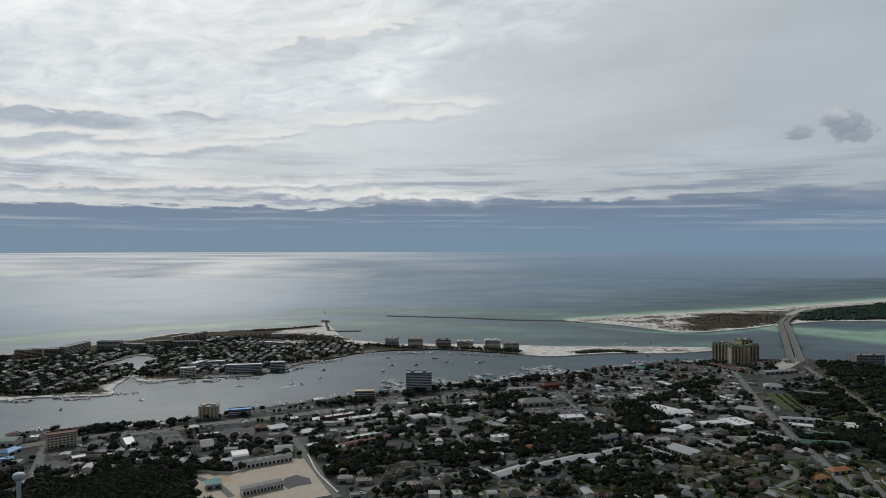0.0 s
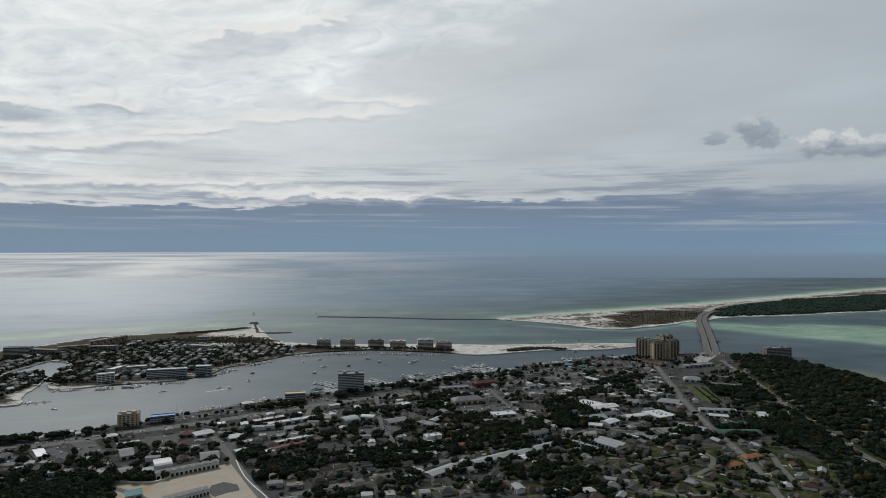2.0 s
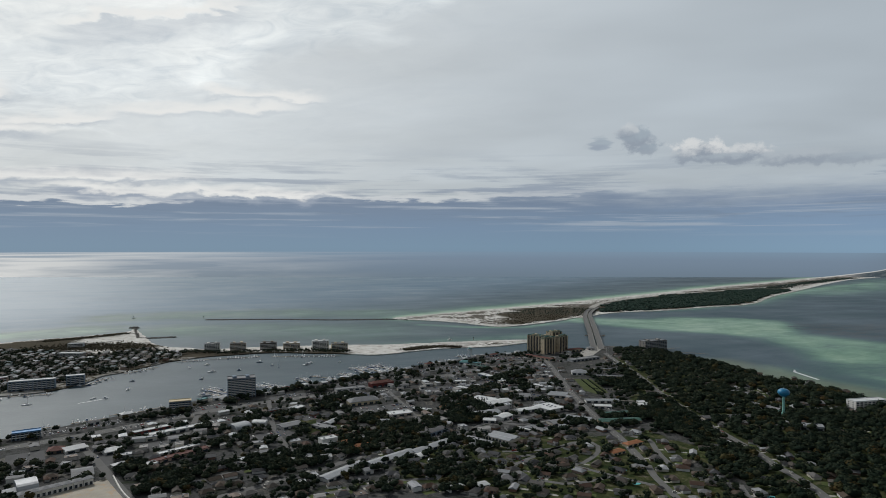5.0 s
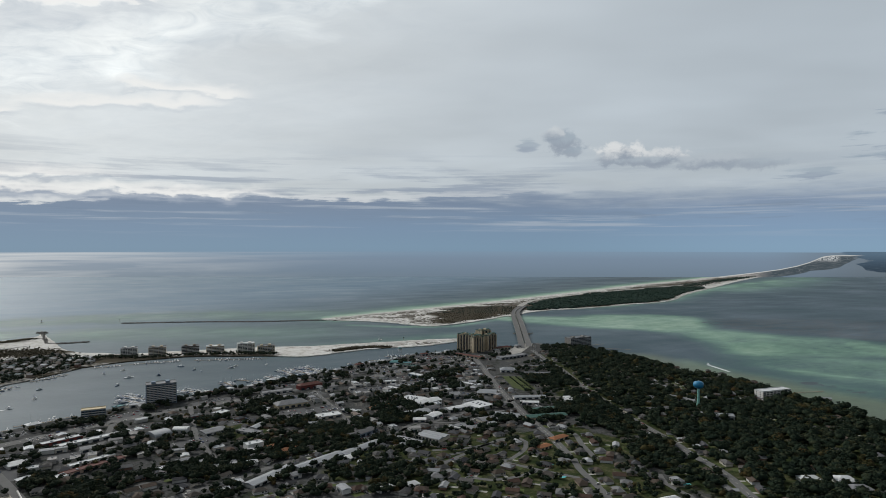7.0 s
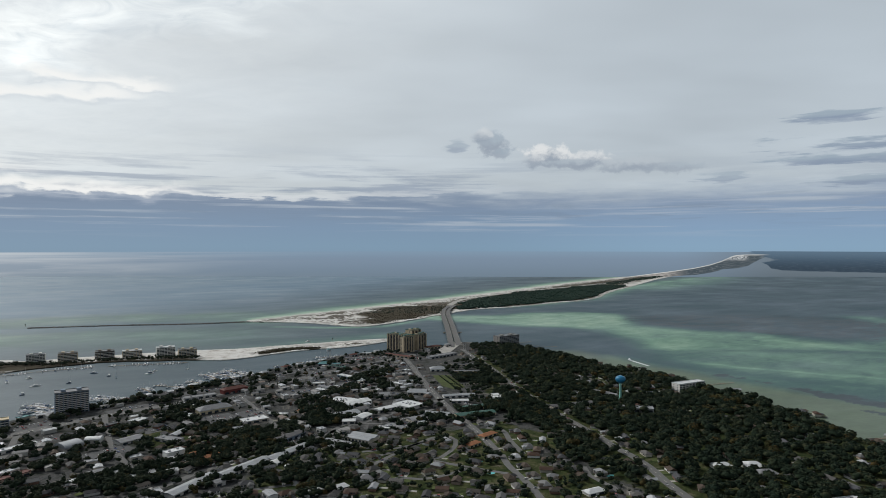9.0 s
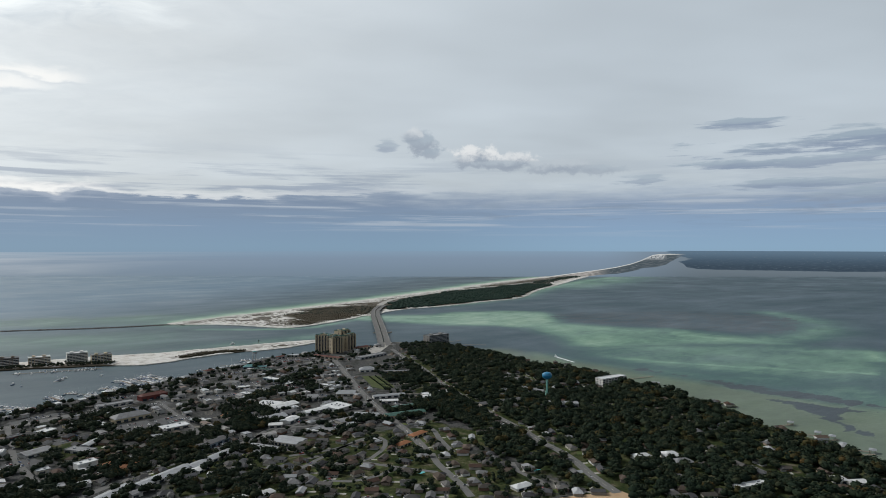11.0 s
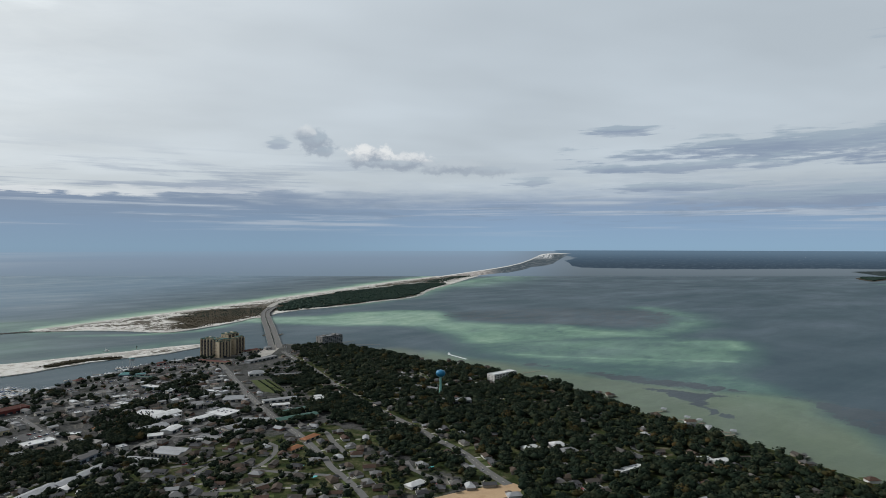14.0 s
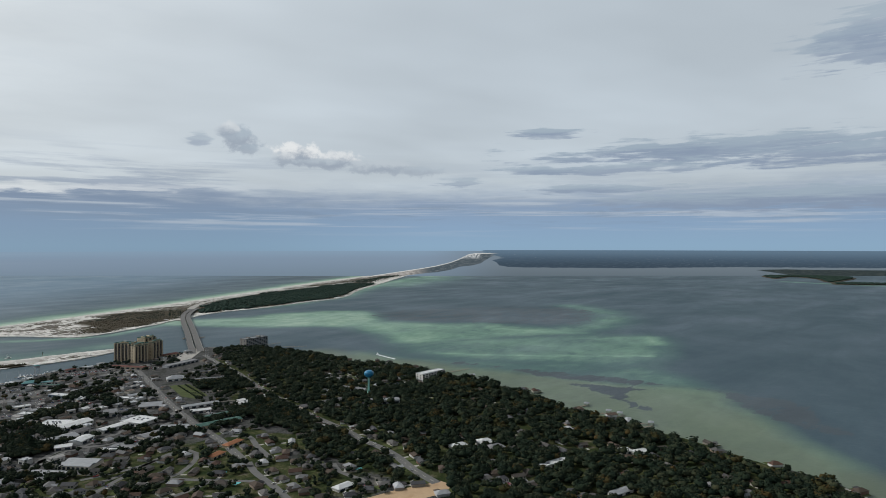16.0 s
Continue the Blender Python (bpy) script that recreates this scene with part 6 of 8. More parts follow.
def house_kind(kind, seed):
    """One house with its parts, at the origin, far below the ground till it is copied."""
    rnd = random.Random(seed)
    beach = kind == "beach_house"
    w, d = (rnd.uniform(9, 13), rnd.uniform(8, 10.5)) if beach else (rnd.uniform(10.5, 14.0), rnd.uniform(7.2, 9.0))
    h = rnd.choice((5.5, 6.0, 7.5)) if beach else 2.7
    t = thing(kind, "", "house")
    body, roof = Mesh(), Mesh()
    body.box(-w / 2, w / 2, -d / 2, d / 2, -0.4, h)
    gable = rnd.random() < 0.35
    roof.hip(-w / 2, w / 2, -d / 2, d / 2, h + 0.003, d * (0.26 if gable else 0.30), 0.6, 0.25, gable)
    wing = rnd.random() < (0.4 if beach else 0.75)
    if wing:
        u, ww, dd = rnd.choice((-1, 1)) * w * 0.26, w * 0.42, rnd.uniform(3.0, 4.6)
        body.box(u - ww / 2, u + ww / 2, -d / 2 - dd, -d / 2 - 0.003, -0.4, h - 0.006)
        k = len(roof.v)
        roof.hip(-dd - 0.6, d * 0.42, u - ww / 2, u + ww / 2, h - 0.05, ww * 0.30, 0.55, 0.22, gable)
        roof.v[k:] = [(y, x - d / 2, z) for x, y, z in roof.v[k:]]
        roof.f[-9:] = [q[::-1] for q in roof.f[-9:]]
        part("garage_door", Mesh().box(u - 2.2, u + 2.2, -d / 2 - dd - 0.12, -d / 2 - dd - 0.004, 0, 2.2), M["door"], t)
    part("wall", body, M["house_wall"], t)
    part("roof", roof, M["beach_roof" if beach else "house_roof"], t)
    pane = Mesh().box(-0.9, 0.9, -0.1, 0, 0, 1.3).data("window", M["glass"])
    for i in range(2):
        x = (-1 if (wing and u > 0) else 1) * w * (0.14 + 0.22 * i)
        part("window", pane, None, t, m=pose(x, -d / 2 - 0.003, 1.0 if not beach else h - 2.0))
    if beach:
        part("deck", Mesh().box(-w * 0.45, w * 0.45, -d / 2 - 2.2 - (dd if wing else 0), -d / 2 - 0.01 - (dd if wing else 0), h - 3.1, h - 2.9), M["wood"], t)
    return t


def taken(x, y, r):
    for fx, fy, fr in FOOT:
        if (fx - x) ** 2 + (fy - y) ** 2 < (fr + r) ** 2:
            return True
    return False


RX = np.array([(x, y, w) for line, w in ROADS.values() for x, y in smooth_line(line, 6)])


def clear_of_roads(P, extra):
    """Which points (rows of x, y) lie off every road."""
    d = (P[:, None, 0] - RX[None, :, 0]) ** 2 + (P[:, None, 1] - RX[None, :, 1]) ** 2
    return ~(d < (RX[None, :, 2] / 2 + extra) ** 2).any(1)


def clear_of_houses(P, k, extra):
    F = np.array(FOOT)
    d = (P[:, None, 0] - F[None, :, 0]) ** 2 + (P[:, None, 1] - F[None, :, 1]) ** 2
    return ~(d < (F[None, :, 2] * k + extra) ** 2).any(1)


def near_road(x, y, extra):
    return bool(((RX[:, 0] - x) ** 2 + (RX[:, 1] - y) ** 2 < (RX[:, 2] / 2 + extra) ** 2).any())


def in_lot(x, y):
    for p0, turn, w, d, _, _ in LOTS:
        c, s = math.cos(radians(turn)), math.sin(radians(turn))
        dx, dy = x - p0[0], y - p0[1]
        u, v = dx * c + dy * s, -dx * s + dy * c
        if -1 < u < w + 1 and -1 < v < d + 1:
            return True
    return False


# restaurants and sheds along the harbour edge
edge = smooth_line(HARBOUR_NORTH[2:], 26)
hr = random.Random(31)
for i, (a, b) in enumerate(zip(edge[:-1], edge[1:])):
    d = Vector((b[0] - a[0], b[1] - a[1]))
    n = Vector((d.y, -d.x)).normalized() * hr.uniform(20, 26)
    p0 = (a[0] + n.x, a[1] + n.y)
    w = hr.uniform(13, 20)
    p1 = (p0[0] + d.normalized().x * w, p0[1] + d.normalized().y * w)
    c = ((p0[0] + p1[0]) / 2, (p0[1] + p1[1]) / 2)
    if hr.random() < 0.25 or near_road(c[0], c[1], 9) or taken(c[0], c[1], 8):
        continue
    roof, look_ = hr.choice((("grey_roof", "grey-roofed"), ("metal_roof", "metal-roofed"), ("white_roof", "white-roofed"), ("dark_roof", "dark-roofed"), ("teal_roof", "teal-roofed"), ("red_roof", "red-roofed"), ("metal_roof", "metal-roofed")))
    shop(look_ + " restaurant or boat shed at the harbour edge", p0, p1, hr.uniform(11, 15), hr.uniform(5, 9), roof, style=hr.choice(("hip", "gable", "flat")), name="harbour_shop", bays=2, ac=1)
SITES = []
rnd = random.Random(7)
for name, (line, width) in ROADS.items():
    if not name.startswith(("lane", "pine", "oak", "main")):
        continue
    acc = 0.0
    for a, b in zip(line[:-1], line[1:]):
        L = math.hypot(b[0] - a[0], b[1] - a[1])
        acc += L
        if acc < 16 or L < 1e-3:
            continue
        acc = 0.0
        ang = math.degrees(math.atan2(b[1] - a[1], b[0] - a[0]))
        for side in (1, -1):
            if rnd.random() < (0.45 if name.startswith(("oak", "main", "pine")) else 0.06):
                continue
            off = width / 2 + rnd.uniform(10, 12.5)
            x, y = a[0] - math.sin(radians(ang)) * off * side, a[1] + math.cos(radians(ang)) * off * side
            if near_road(x, y, 7) or taken(x, y, 6.2):
                continue
            FOOT.append((x, y, 7.6))
            SITES.append((x, y, ang + (0 if side > 0 else 180) + rnd.uniform(-4, 4)))


def fill_sites(poly, step, keep, seed, base_turn):
    """More house sites on a loose grid inside an outline."""
    rnd = random.Random(seed)
    out = []
    xs, ys = zip(*poly)
    for i in range(int((max(xs) - min(xs)) / step)):
        for j in range(int((max(ys) - min(ys)) / step)):
            x, y = min(xs) + (i + rnd.uniform(0.25, 0.75)) * step, min(ys) + (j + rnd.uniform(0.25, 0.75)) * step
            if rnd.random() > keep or not inside([x], [y], poly)[0] or near_road(x, y, 7.5) or taken(x, y, 6.5):
                continue
            if any(inside([x], [y], q)[0] for q in (SITE, BARE, GREEN)):
                continue
            FOOT.append((x, y, 7.4))
            out.append((x, y, base_turn + rnd.choice((0, 90, 180, 270)) + rnd.uniform(-8, 8)))
    return out


TOWN = [(-494, 699), (-466, 756), (-285, 825), (-120, 922), (107, 1025), (499, 1189), (534, 1086), (460, 779), (401, 620), (-102, 613), (-297, 681)]
HARBOUR_STRIP = [(-466, 756), (-285, 825), (-120, 922), (107, 1025), (499, 1189), (660, 1225), (700, 1320), (560, 1345), (368, 1283), (191, 1190), (69, 1138), (-92, 1068), (-250, 962), (-418, 868), (-560, 800)]
SITES += fill_sites(SUBURB, 20, 0.85, 3, -38)
SITES += fill_sites(OAK, 27, 0.36, 4, -38)
TRADE = [q for q in fill_sites(TOWN, 19, 0.66, 5, 10) + fill_sites(HARBOUR_STRIP, 21, 0.5, 9, 22) if not in_lot(q[0], q[1])]
SITES += [q for i, q in enumerate(TRADE) if i % 5 > 2 or inside([q[0]], [q[1]], SUBURB)[0]]
TRADE = sorted((q for i, q in enumerate(TRADE) if i % 5 < 3 and not inside([q[0]], [q[1]], SUBURB)[0]), key=lambda q: q[0] ** 2 + q[1] ** 2)
SITES.sort(key=lambda s: s[0] ** 2 + s[1] ** 2)
LABELS = ("single-storey house with a dark hipped shingle roof", "bungalow with brown shingle roof and attached garage", "house with grey shingle roof among trees",
          "brick house with a hipped brown roof", "small pale-walled house with grey gabled roof", "ranch house with a front garage wing")
KINDS = [house_kind("house", 20 + i) for i in range(8)]
made = []
for i, (x, y, a) in enumerate(SITES[:235]):
    k = i % 8 if i < 8 else rnd.randrange(8)
    m = pose(x, y, TOP, 0, 0, a)
    ob = KINDS[k] if i < 8 else copy_thing(KINDS[k], m)
    ob.matrix_basis = m
    tagged(ob, LABELS[k % 6], "house", "suburban houses")


def joined_houses(name, sites, kinds, label):
    """Houses past the countable ones, as one object."""
    rnd = random.Random(name)
    groups = {}
    for x, y, a in sites:
        k = rnd.choice(kinds)
        m = pose(x, y, TOP, 0, 0, a)
        for c in k.children:
            me = c.data
            g = groups.setdefault(me.materials[0].name, Mesh())
            mm = m @ c.matrix_basis
            g.add([mm @ v.co for v in me.vertices], [tuple(p.vertices) for p in me.polygons])
    verts, faces, mats, idx = [], [], [], []
    for mn, g in groups.items():
        k = len(verts)
        verts += g.v
        faces += [tuple(i + k for i in f) for f in g.f]
        mats.append(bpy.data.materials[mn])
        idx += [len(mats) - 1] * len(g.f)
    me = bpy.data.meshes.new(name)
    me.from_pydata(verts, [], faces)
    for q in mats:
        me.materials.append(q)
    me.polygons.foreach_set("material_index", idx)
    me.update()
    return tagged(new(name, me), label, "houses", "", "stuff")


def workshop_kind(seed):
    """A small trading block: walls, flat roof with a parapet or a low metal ridge, shop front, roof machine."""
    r = random.Random(seed)
    w, d, h = r.uniform(10, 16), r.uniform(8.5, 12), r.uniform(3.2, 4.8)
    t = thing("small_shop", "", "building")
    part("wall", Mesh().box(-w / 2, w / 2, -d / 2, d / 2, -0.4, h), M["shop_wall"], t)
    roof = Mesh()
    if seed % 2:
        roof.hip(-w / 2, w / 2, -d / 2, d / 2, h + 0.003, d * 0.12, 0.5, 0.2, True)
    else:
        roof.box(-w / 2 - 0.2, w / 2 + 0.2, -d / 2 - 0.2, d / 2 + 0.2, h + 0.003, h + 0.2)
        for a, b, c, e in ((-w / 2 - 0.2, w / 2 + 0.2, -d / 2 - 0.2, -d / 2 + 0.1), (-w / 2 - 0.2, w / 2 + 0.2, d / 2 - 0.1, d / 2 + 0.2), (-w / 2 - 0.2, -w / 2 + 0.1, -d / 2 + 0.1, d / 2 - 0.1), (w / 2 - 0.1, w / 2 + 0.2, -d / 2 + 0.1, d / 2 - 0.1)):
            roof.box(a, b, c, e, h + 0.2, h + 0.7)
        part("air_conditioner", Mesh().box(w * 0.1, w * 0.1 + 2.0, -0.8, 0.8, h + 0.203, h + 1.3), M["metal_roof"], t)
    part("roof", roof, M["shop_roof"], t)
    part("shop_front", Mesh().box(-w * 0.36, w * 0.1, -d / 2 - 0.12, -d / 2 - 0.003, 0.2, 2.5), M["glass"], t)
    part("door", Mesh().box(w * 0.2, w * 0.2 + 2.4, -d / 2 - 0.12, -d / 2 - 0.003, 0, 2.5), M["door"], t)
    return t


TRADES = [workshop_kind(120 + i) for i in range(6)]
TL = ("small flat-roofed shop with a parapet", "low workshop under a ridged metal roof")
tr = random.Random(44)
for i, (x, y, a) in enumerate(TRADE[:90]):
    k = i if i < 6 else tr.randrange(6)
    m = pose(x, y, TOP, 0, 0, a)
    ob = TRADES[k] if i < 6 else copy_thing(TRADES[k], m)
    ob.matrix_basis = m
    tagged(ob, TL[k % 2], "building", "small shops of the town")
if len(TRADE) > 90:
    joined_houses("far_small_shops", TRADE[90:], TRADES, "further small shops and workshops with grey and pale roofs")
if len(SITES) > 235:
    joined_houses("far_town_houses", SITES[235:], KINDS, "further small houses with grey and brown roofs")
ISLE = fill_sites(ISLE_TOWN, 19, 0.68, 6, -25)
ISLE = [s for s in ISLE if inside([s[0]], [s[1]], HOLIDAY)[0] and gap_to(np.array([s[0]]), np.array([s[1]]), HOLIDAY, True)[0] > 5.5]
BEACH = [house_kind("beach_house", 60 + i) for i in range(6)]
BL = ("two-storey beach house with a grey metal roof", "tall beach house with pale roof and deck", "stilted beach house with white roof", "grey-roofed canal house with a timber deck")
ISLE.sort(key=lambda s: s[0] ** 2 + s[1] ** 2)
for i, (x, y, a) in enumerate(ISLE[:120]):
    k = i % 6 if i < 6 else rnd.randrange(6)
    m = pose(x, y, TOP, 0, 0, a)
    ob = BEACH[k] if i < 6 else copy_thing(BEACH[k], m)
    ob.matrix_basis = m
    tagged(ob, BL[k % 4], "house", "beach houses on the isle")
if len(ISLE) > 120:
    joined_houses("far_beach_houses", ISLE[120:], BEACH, "further beach houses with pale roofs")

# front lawns and drives of the houses further off
def yard_sheet(name, sites, boxes, mat, label, cat, z):
    """Thin sheets on the ground beside houses: each box is x0, x1, y0, y1 in the house's own directions."""
    r = random.Random(name)
    me = Mesh()
    for x, y, a in sites:
        c, n = math.cos(radians(a)), math.sin(radians(a))
        x0, x1, y0, y1 = boxes(r)
        q = [(x + c * u - n * v, y + n * u + c * v) for u, v in ((x0, y0), (x1, y0), (x1, y1), (x0, y1))]
        if any(near_road(px, py, -1.0) for px, py in q):
            continue
        me.prism(q, TOP - 0.2, TOP + z)
    ob = new(name, me.data(name, M[mat]))
    return tagged(ob, label, cat, "", "stuff")


YARDS = [q for q in SITES[150:] if inside([q[0]], [q[1]], SUBURB)[0] or inside([q[0]], [q[1]], OAK)[0]]
yard_sheet("front_lawns", YARDS, lambda r: (-r.uniform(5, 8), r.uniform(4, 8), -r.uniform(11, 14), -4.6), "lawn", "mown green and ochre front lawns", "lawn", 0.03)
yard_sheet("back_lawns", [q for i, q in enumerate(YARDS) if i % 2], lambda r: (-r.uniform(4, 7), r.uniform(4, 7), 4.6, r.uniform(8, 11)), "lawn", "dry green lawns behind the houses", "lawn", 0.025)
yard_sheet("driveways", YARDS, lambda r: (lambda u: (u - 1.7, u + 1.7, -13.0, -6.5))(r.choice((-3.3, 3.3))), "concrete", "pale concrete driveways to the garages", "driveway", 0.05)

# ---- trees ----


def clump(rnd, x, y, z, s, flat=0.75):
    """A ragged tuft of leaves: eight faces."""
    j = lambda: rnd.uniform(0.65, 1.25)
    a = rnd.uniform(0, 1.57)
    v = [(x + s * j() * math.cos(a + 1.57 * i), y + s * j() * math.sin(a + 1.57 * i), z + s * 0.5 * rnd.uniform(-0.5, 0.5)) for i in range(4)]
    v += [(x + s * rnd.uniform(-.3, .3), y + s * rnd.uniform(-.3, .3), z + s * flat * j()), (x, y, z - s * flat * 0.7)]
    return v, [(0, 1, 4), (1, 2, 4), (2, 3, 4), (3, 0, 4), (1, 0, 5), (2, 1, 5), (3, 2, 5), (0, 3, 5)]


LOBE_V = [Vector(v) for v in ((1, 0, 0), (0, 1, 0), (-1, 0, 0), (0, -1, 0), (0, 0, 1), (0, 0, -1))]
LOBE_F = []
for f in ((0, 1, 4), (1, 2, 4), (2, 3, 4), (3, 0, 4), (1, 0, 5), (2, 1, 5), (3, 2, 5), (0, 3, 5)):
    mids = []
    for i in range(3):
        m = (LOBE_V[f[i]] + LOBE_V[f[(i + 1) % 3]]).normalized()
        hit = [k for k, v in enumerate(LOBE_V) if (v - m).length < 1e-4]
        if not hit:
            LOBE_V.append(m)
        mids.append(hit[0] if hit else len(LOBE_V) - 1)
    LOBE_F += [(f[0], mids[0], mids[2]), (f[1], mids[1], mids[0]), (f[2], mids[2], mids[1]), tuple(mids)]


def crown_oak(seed, n, r=6.0, h=9.5, lobes=3, tuft=1.0):
    """A broad uneven dome of a few flat boughs, covered with tufts of leaves of many sizes."""
    rnd = random.Random(seed)
    me = Mesh()
    turn, lean = rnd.uniform(0, 6.28), rnd.uniform(0.82, 1.2)
    for i in range(lobes):
        a, k = turn + 6.283 * i / lobes + rnd.uniform(-0.5, 0.5), r * rnd.uniform(0.26, 0.46) * (lobes > 1)
        x, y, z, q = k * math.cos(a) * lean, k * math.sin(a), h * rnd.uniform(0.50, 0.60), r * rnd.uniform(0.50, 0.64) * (1.0 if lobes > 2 else 1.2)
        me.add([(x + v.x * q * rnd.uniform(0.75, 1.2), y + v.y * q * rnd.uniform(0.75, 1.2), z + v.z * q * 0.66 * rnd.uniform(0.75, 1.2)) for v in LOBE_V], LOBE_F)
    for i in range(n):
        th, u = rnd.uniform(0, 6.283), rnd.random() ** 0.6
        k = r * u * (0.92 + 0.16 * math.sin(3 * th + turn))
        z = h * (0.52 + 0.40 * math.sqrt(max(0.0, 1 - u * u)) + rnd.uniform(-0.05, 0.05))
        me.add(*clump(rnd, k * math.cos(th) * lean, k * math.sin(th), z, tuft * rnd.uniform(0.7, 1.9), 0.6))
    return me


def crown_pine(seed, n, r=3.2, h=15.0):
    rnd = random.Random(seed)
    me = Mesh()
    for i in range(n):
        u = (i + rnd.random()) / n
        th = rnd.uniform(0, 6.283)
        k = r * (1.05 - u) * rnd.uniform(0.35, 1.1) + 0.3
        me.add(*clump(rnd, k * math.cos(th), k * math.sin(th), h * (0.38 + 0.6 * u), rnd.uniform(0.7, 1.3), 0.55))
    return me


def trunk_mesh(seed, h, r):
    rnd = random.Random(seed)
    me = Mesh().tube((0, 0, -0.4), (0.2, 0.1, h * 0.5), r, r * 0.7, 6)
    for i in range(3):
        a = 2.1 * i + rnd.uniform(-0.4, 0.4)
        me.tube((0.2, 0.1, h * 0.42), (0.2 + h * 0.22 * math.cos(a), 0.1 + h * 0.22 * math.sin(a), h * 0.72), r * 0.5, r * 0.2, 4)
    return me


def arrays(me):
    tri = []
    for f in me.f:
        tri += [(f[0], f[i], f[i + 1]) for i in range(1, len(f) - 1)]
    return np.array(me.v, np.float32), np.array(tri, np.int32)


def forest(name, label, spots, templates, mat, kind="stuff"):
    """Many trees as one object: spots hold x, y, size, turn, template."""
    V, F, k = [], [], 0
    for x, y, s, a, i in spots:
        v, f = templates[i if s > 0.6 or len(templates) < 12 else i + 6]
        c, n = math.cos(a) * s, math.sin(a) * s
        w = np.empty_like(v)
        w[:, 0] = v[:, 0] * c - v[:, 1] * n + x
        w[:, 1] = v[:, 0] * n + v[:, 1] * c + y
        w[:, 2] = v[:, 2] * s ** 0.75 + TOP
        V.append(w)
        F.append(f + k)
        k += len(v)
    V, F = np.concatenate(V), np.concatenate(F)
    me = bpy.data.meshes.new(name)
    me.vertices.add(len(V))
    me.vertices.foreach_set("co", V.ravel())
    me.loops.add(F.size)
    me.loops.foreach_set("vertex_index", F.ravel())
    me.polygons.add(len(F))
    me.polygons.foreach_set("loop_start", np.arange(0, F.size, 3))
    me.update(calc_edges=True)
    me.materials.append(M[mat])
    return tagged(new(name, me), label, "trees", "", kind)


GROVES = [(line, w) for line, w in (
    ([(4, 732), (44, 744), (79, 757), (112, 772)], 34), ([(129, 787), (173, 813), (208, 838), (250, 851), (296, 872)], 26),
    ([(-369, 646), (-338, 665), (-296, 678), (-282, 690)], 46), ([(-396, 606), (-323, 613), (-254, 620)], 60), ([(-83, 1094), (-43, 1085), (-4, 1103), (47, 1121), (86, 1112)], 22),
    ([(74, 1085), (128, 1130), (185, 1169)], 22), ([(86, 988), (125, 1021)], 30), ([(238, 1169), (301, 1210), (351, 1232), (416, 1260)], 18), ([(397, 1086), (455, 1108)], 24),
    ([(-493, 824), (-460, 845), (-419, 855), (-380, 872)], 10), ([(-162, 977), (-95, 1013), (-60, 1044)], 12), ([(-28, 922), (39, 944), (65, 954)], 14), ([(-153, 757), (-129, 778)], 14),
    ([(-93, 717), (-42, 727), (-16, 746)], 26), ([(-121, 690), (-91, 702)], 18), ([(277, 949), (302, 937), (302, 863), (281, 872)], 26), ([(321, 997), (365, 1022), (425, 1033), (424, 1002)], 20), ([(467, 1114), (502, 1140)], 20), ([(552, 1011), (599, 986), (594, 959)], 22),
    ([(475, 809), (479, 773)], 20), ([(568, 1009), (628, 999), (645, 967)], 26), ([(533, 807), (610, 848), (570, 750), (530, 737)], 40), ([(297, 963), (271, 919), (273, 848)], 26),
    ([(150, 762), (190, 762), (236, 777), (254, 742)], 26), ([(187, 655), (222, 648), (188, 617)], 22), ([(141, 879), (164, 832), (210, 796)], 24),
    ([(280, 825), (342, 851)], 10), ([(387, 801), (432, 778), (448, 757)], 16), ([(166, 665), (210, 673)], 22), ([(-62, 825), (-18, 845)], 14),
)]


def spots_in(poly, n, seed, sizes, clear=1.0, road_gap=3.0, templates=6):
    rnd = random.Random(seed)
    xs, ys = zip(*poly)
    out = []
    P = np.array([(rnd.uniform(min(xs), max(xs)), rnd.uniform(min(ys), max(ys))) for _ in range(n)])
    P = P[inside(P[:, 0], P[:, 1], poly) & inside(P[:, 0], P[:, 1], MAINLAND)]
    R = np.hypot(P[:, 0], P[:, 1])
    P = P[R > 540]
    if len(P):
        P = P[gap_to(P[:, 0], P[:, 1], MAINLAND, True) > 11]
    if len(P):
        P = P[clear_of_roads(P, road_gap) & clear_of_houses(P, 0.85, clear)]
    for q in (SITE, BARE, BARE2, GREEN):
        if len(P):
            P = P[~inside(P[:, 0], P[:, 1], q)]
    for x, y in P:
        lo, hi = sizes
        out.append((x, y, rnd.triangular(lo, hi, lo + 0.35 * (hi - lo)), rnd.uniform(0, 6.28), rnd.randrange(templates)))
    return out


oak_spots = spots_in(OAK, 7600, 11, (0.45, 1.6), 1.0, 4.5)
suburb_spots = [s for s in spots_in(SUBURB, 4000, 12, (0.25, 0.95), -0.6, 1.6) if noise.noise((s[0] * 0.03, s[1] * 0.03, 8)) > 0.0]
town_spots = [s for s in spots_in(TOWN, 7600, 13, (0.25, 1.2), -0.4, 1.8) if noise.noise((s[0] * 0.025, s[1] * 0.025, 5)) > (-0.1 if s[0] < 120 else 0.1)]
town_spots += [s for s in spots_in(HARBOUR_STRIP, 5200, 19, (0.25, 1.1), -0.6, 2.0) if noise.noise((s[0] * 0.025, s[1] * 0.025, 3)) > -0.15]
rest = [(717, 1195), (631, 1179), (552, 1011), (467, 754), (508, 712), (506, 661), (529, 755), (594, 959)]
town_spots += spots_in(rest, 520, 17, (0.5, 1.05), 0.3, 2.0)
back = [(-546, 649), (-447, 685), (-350, 665), (-277, 692), (-235, 593), (-442, 525)]
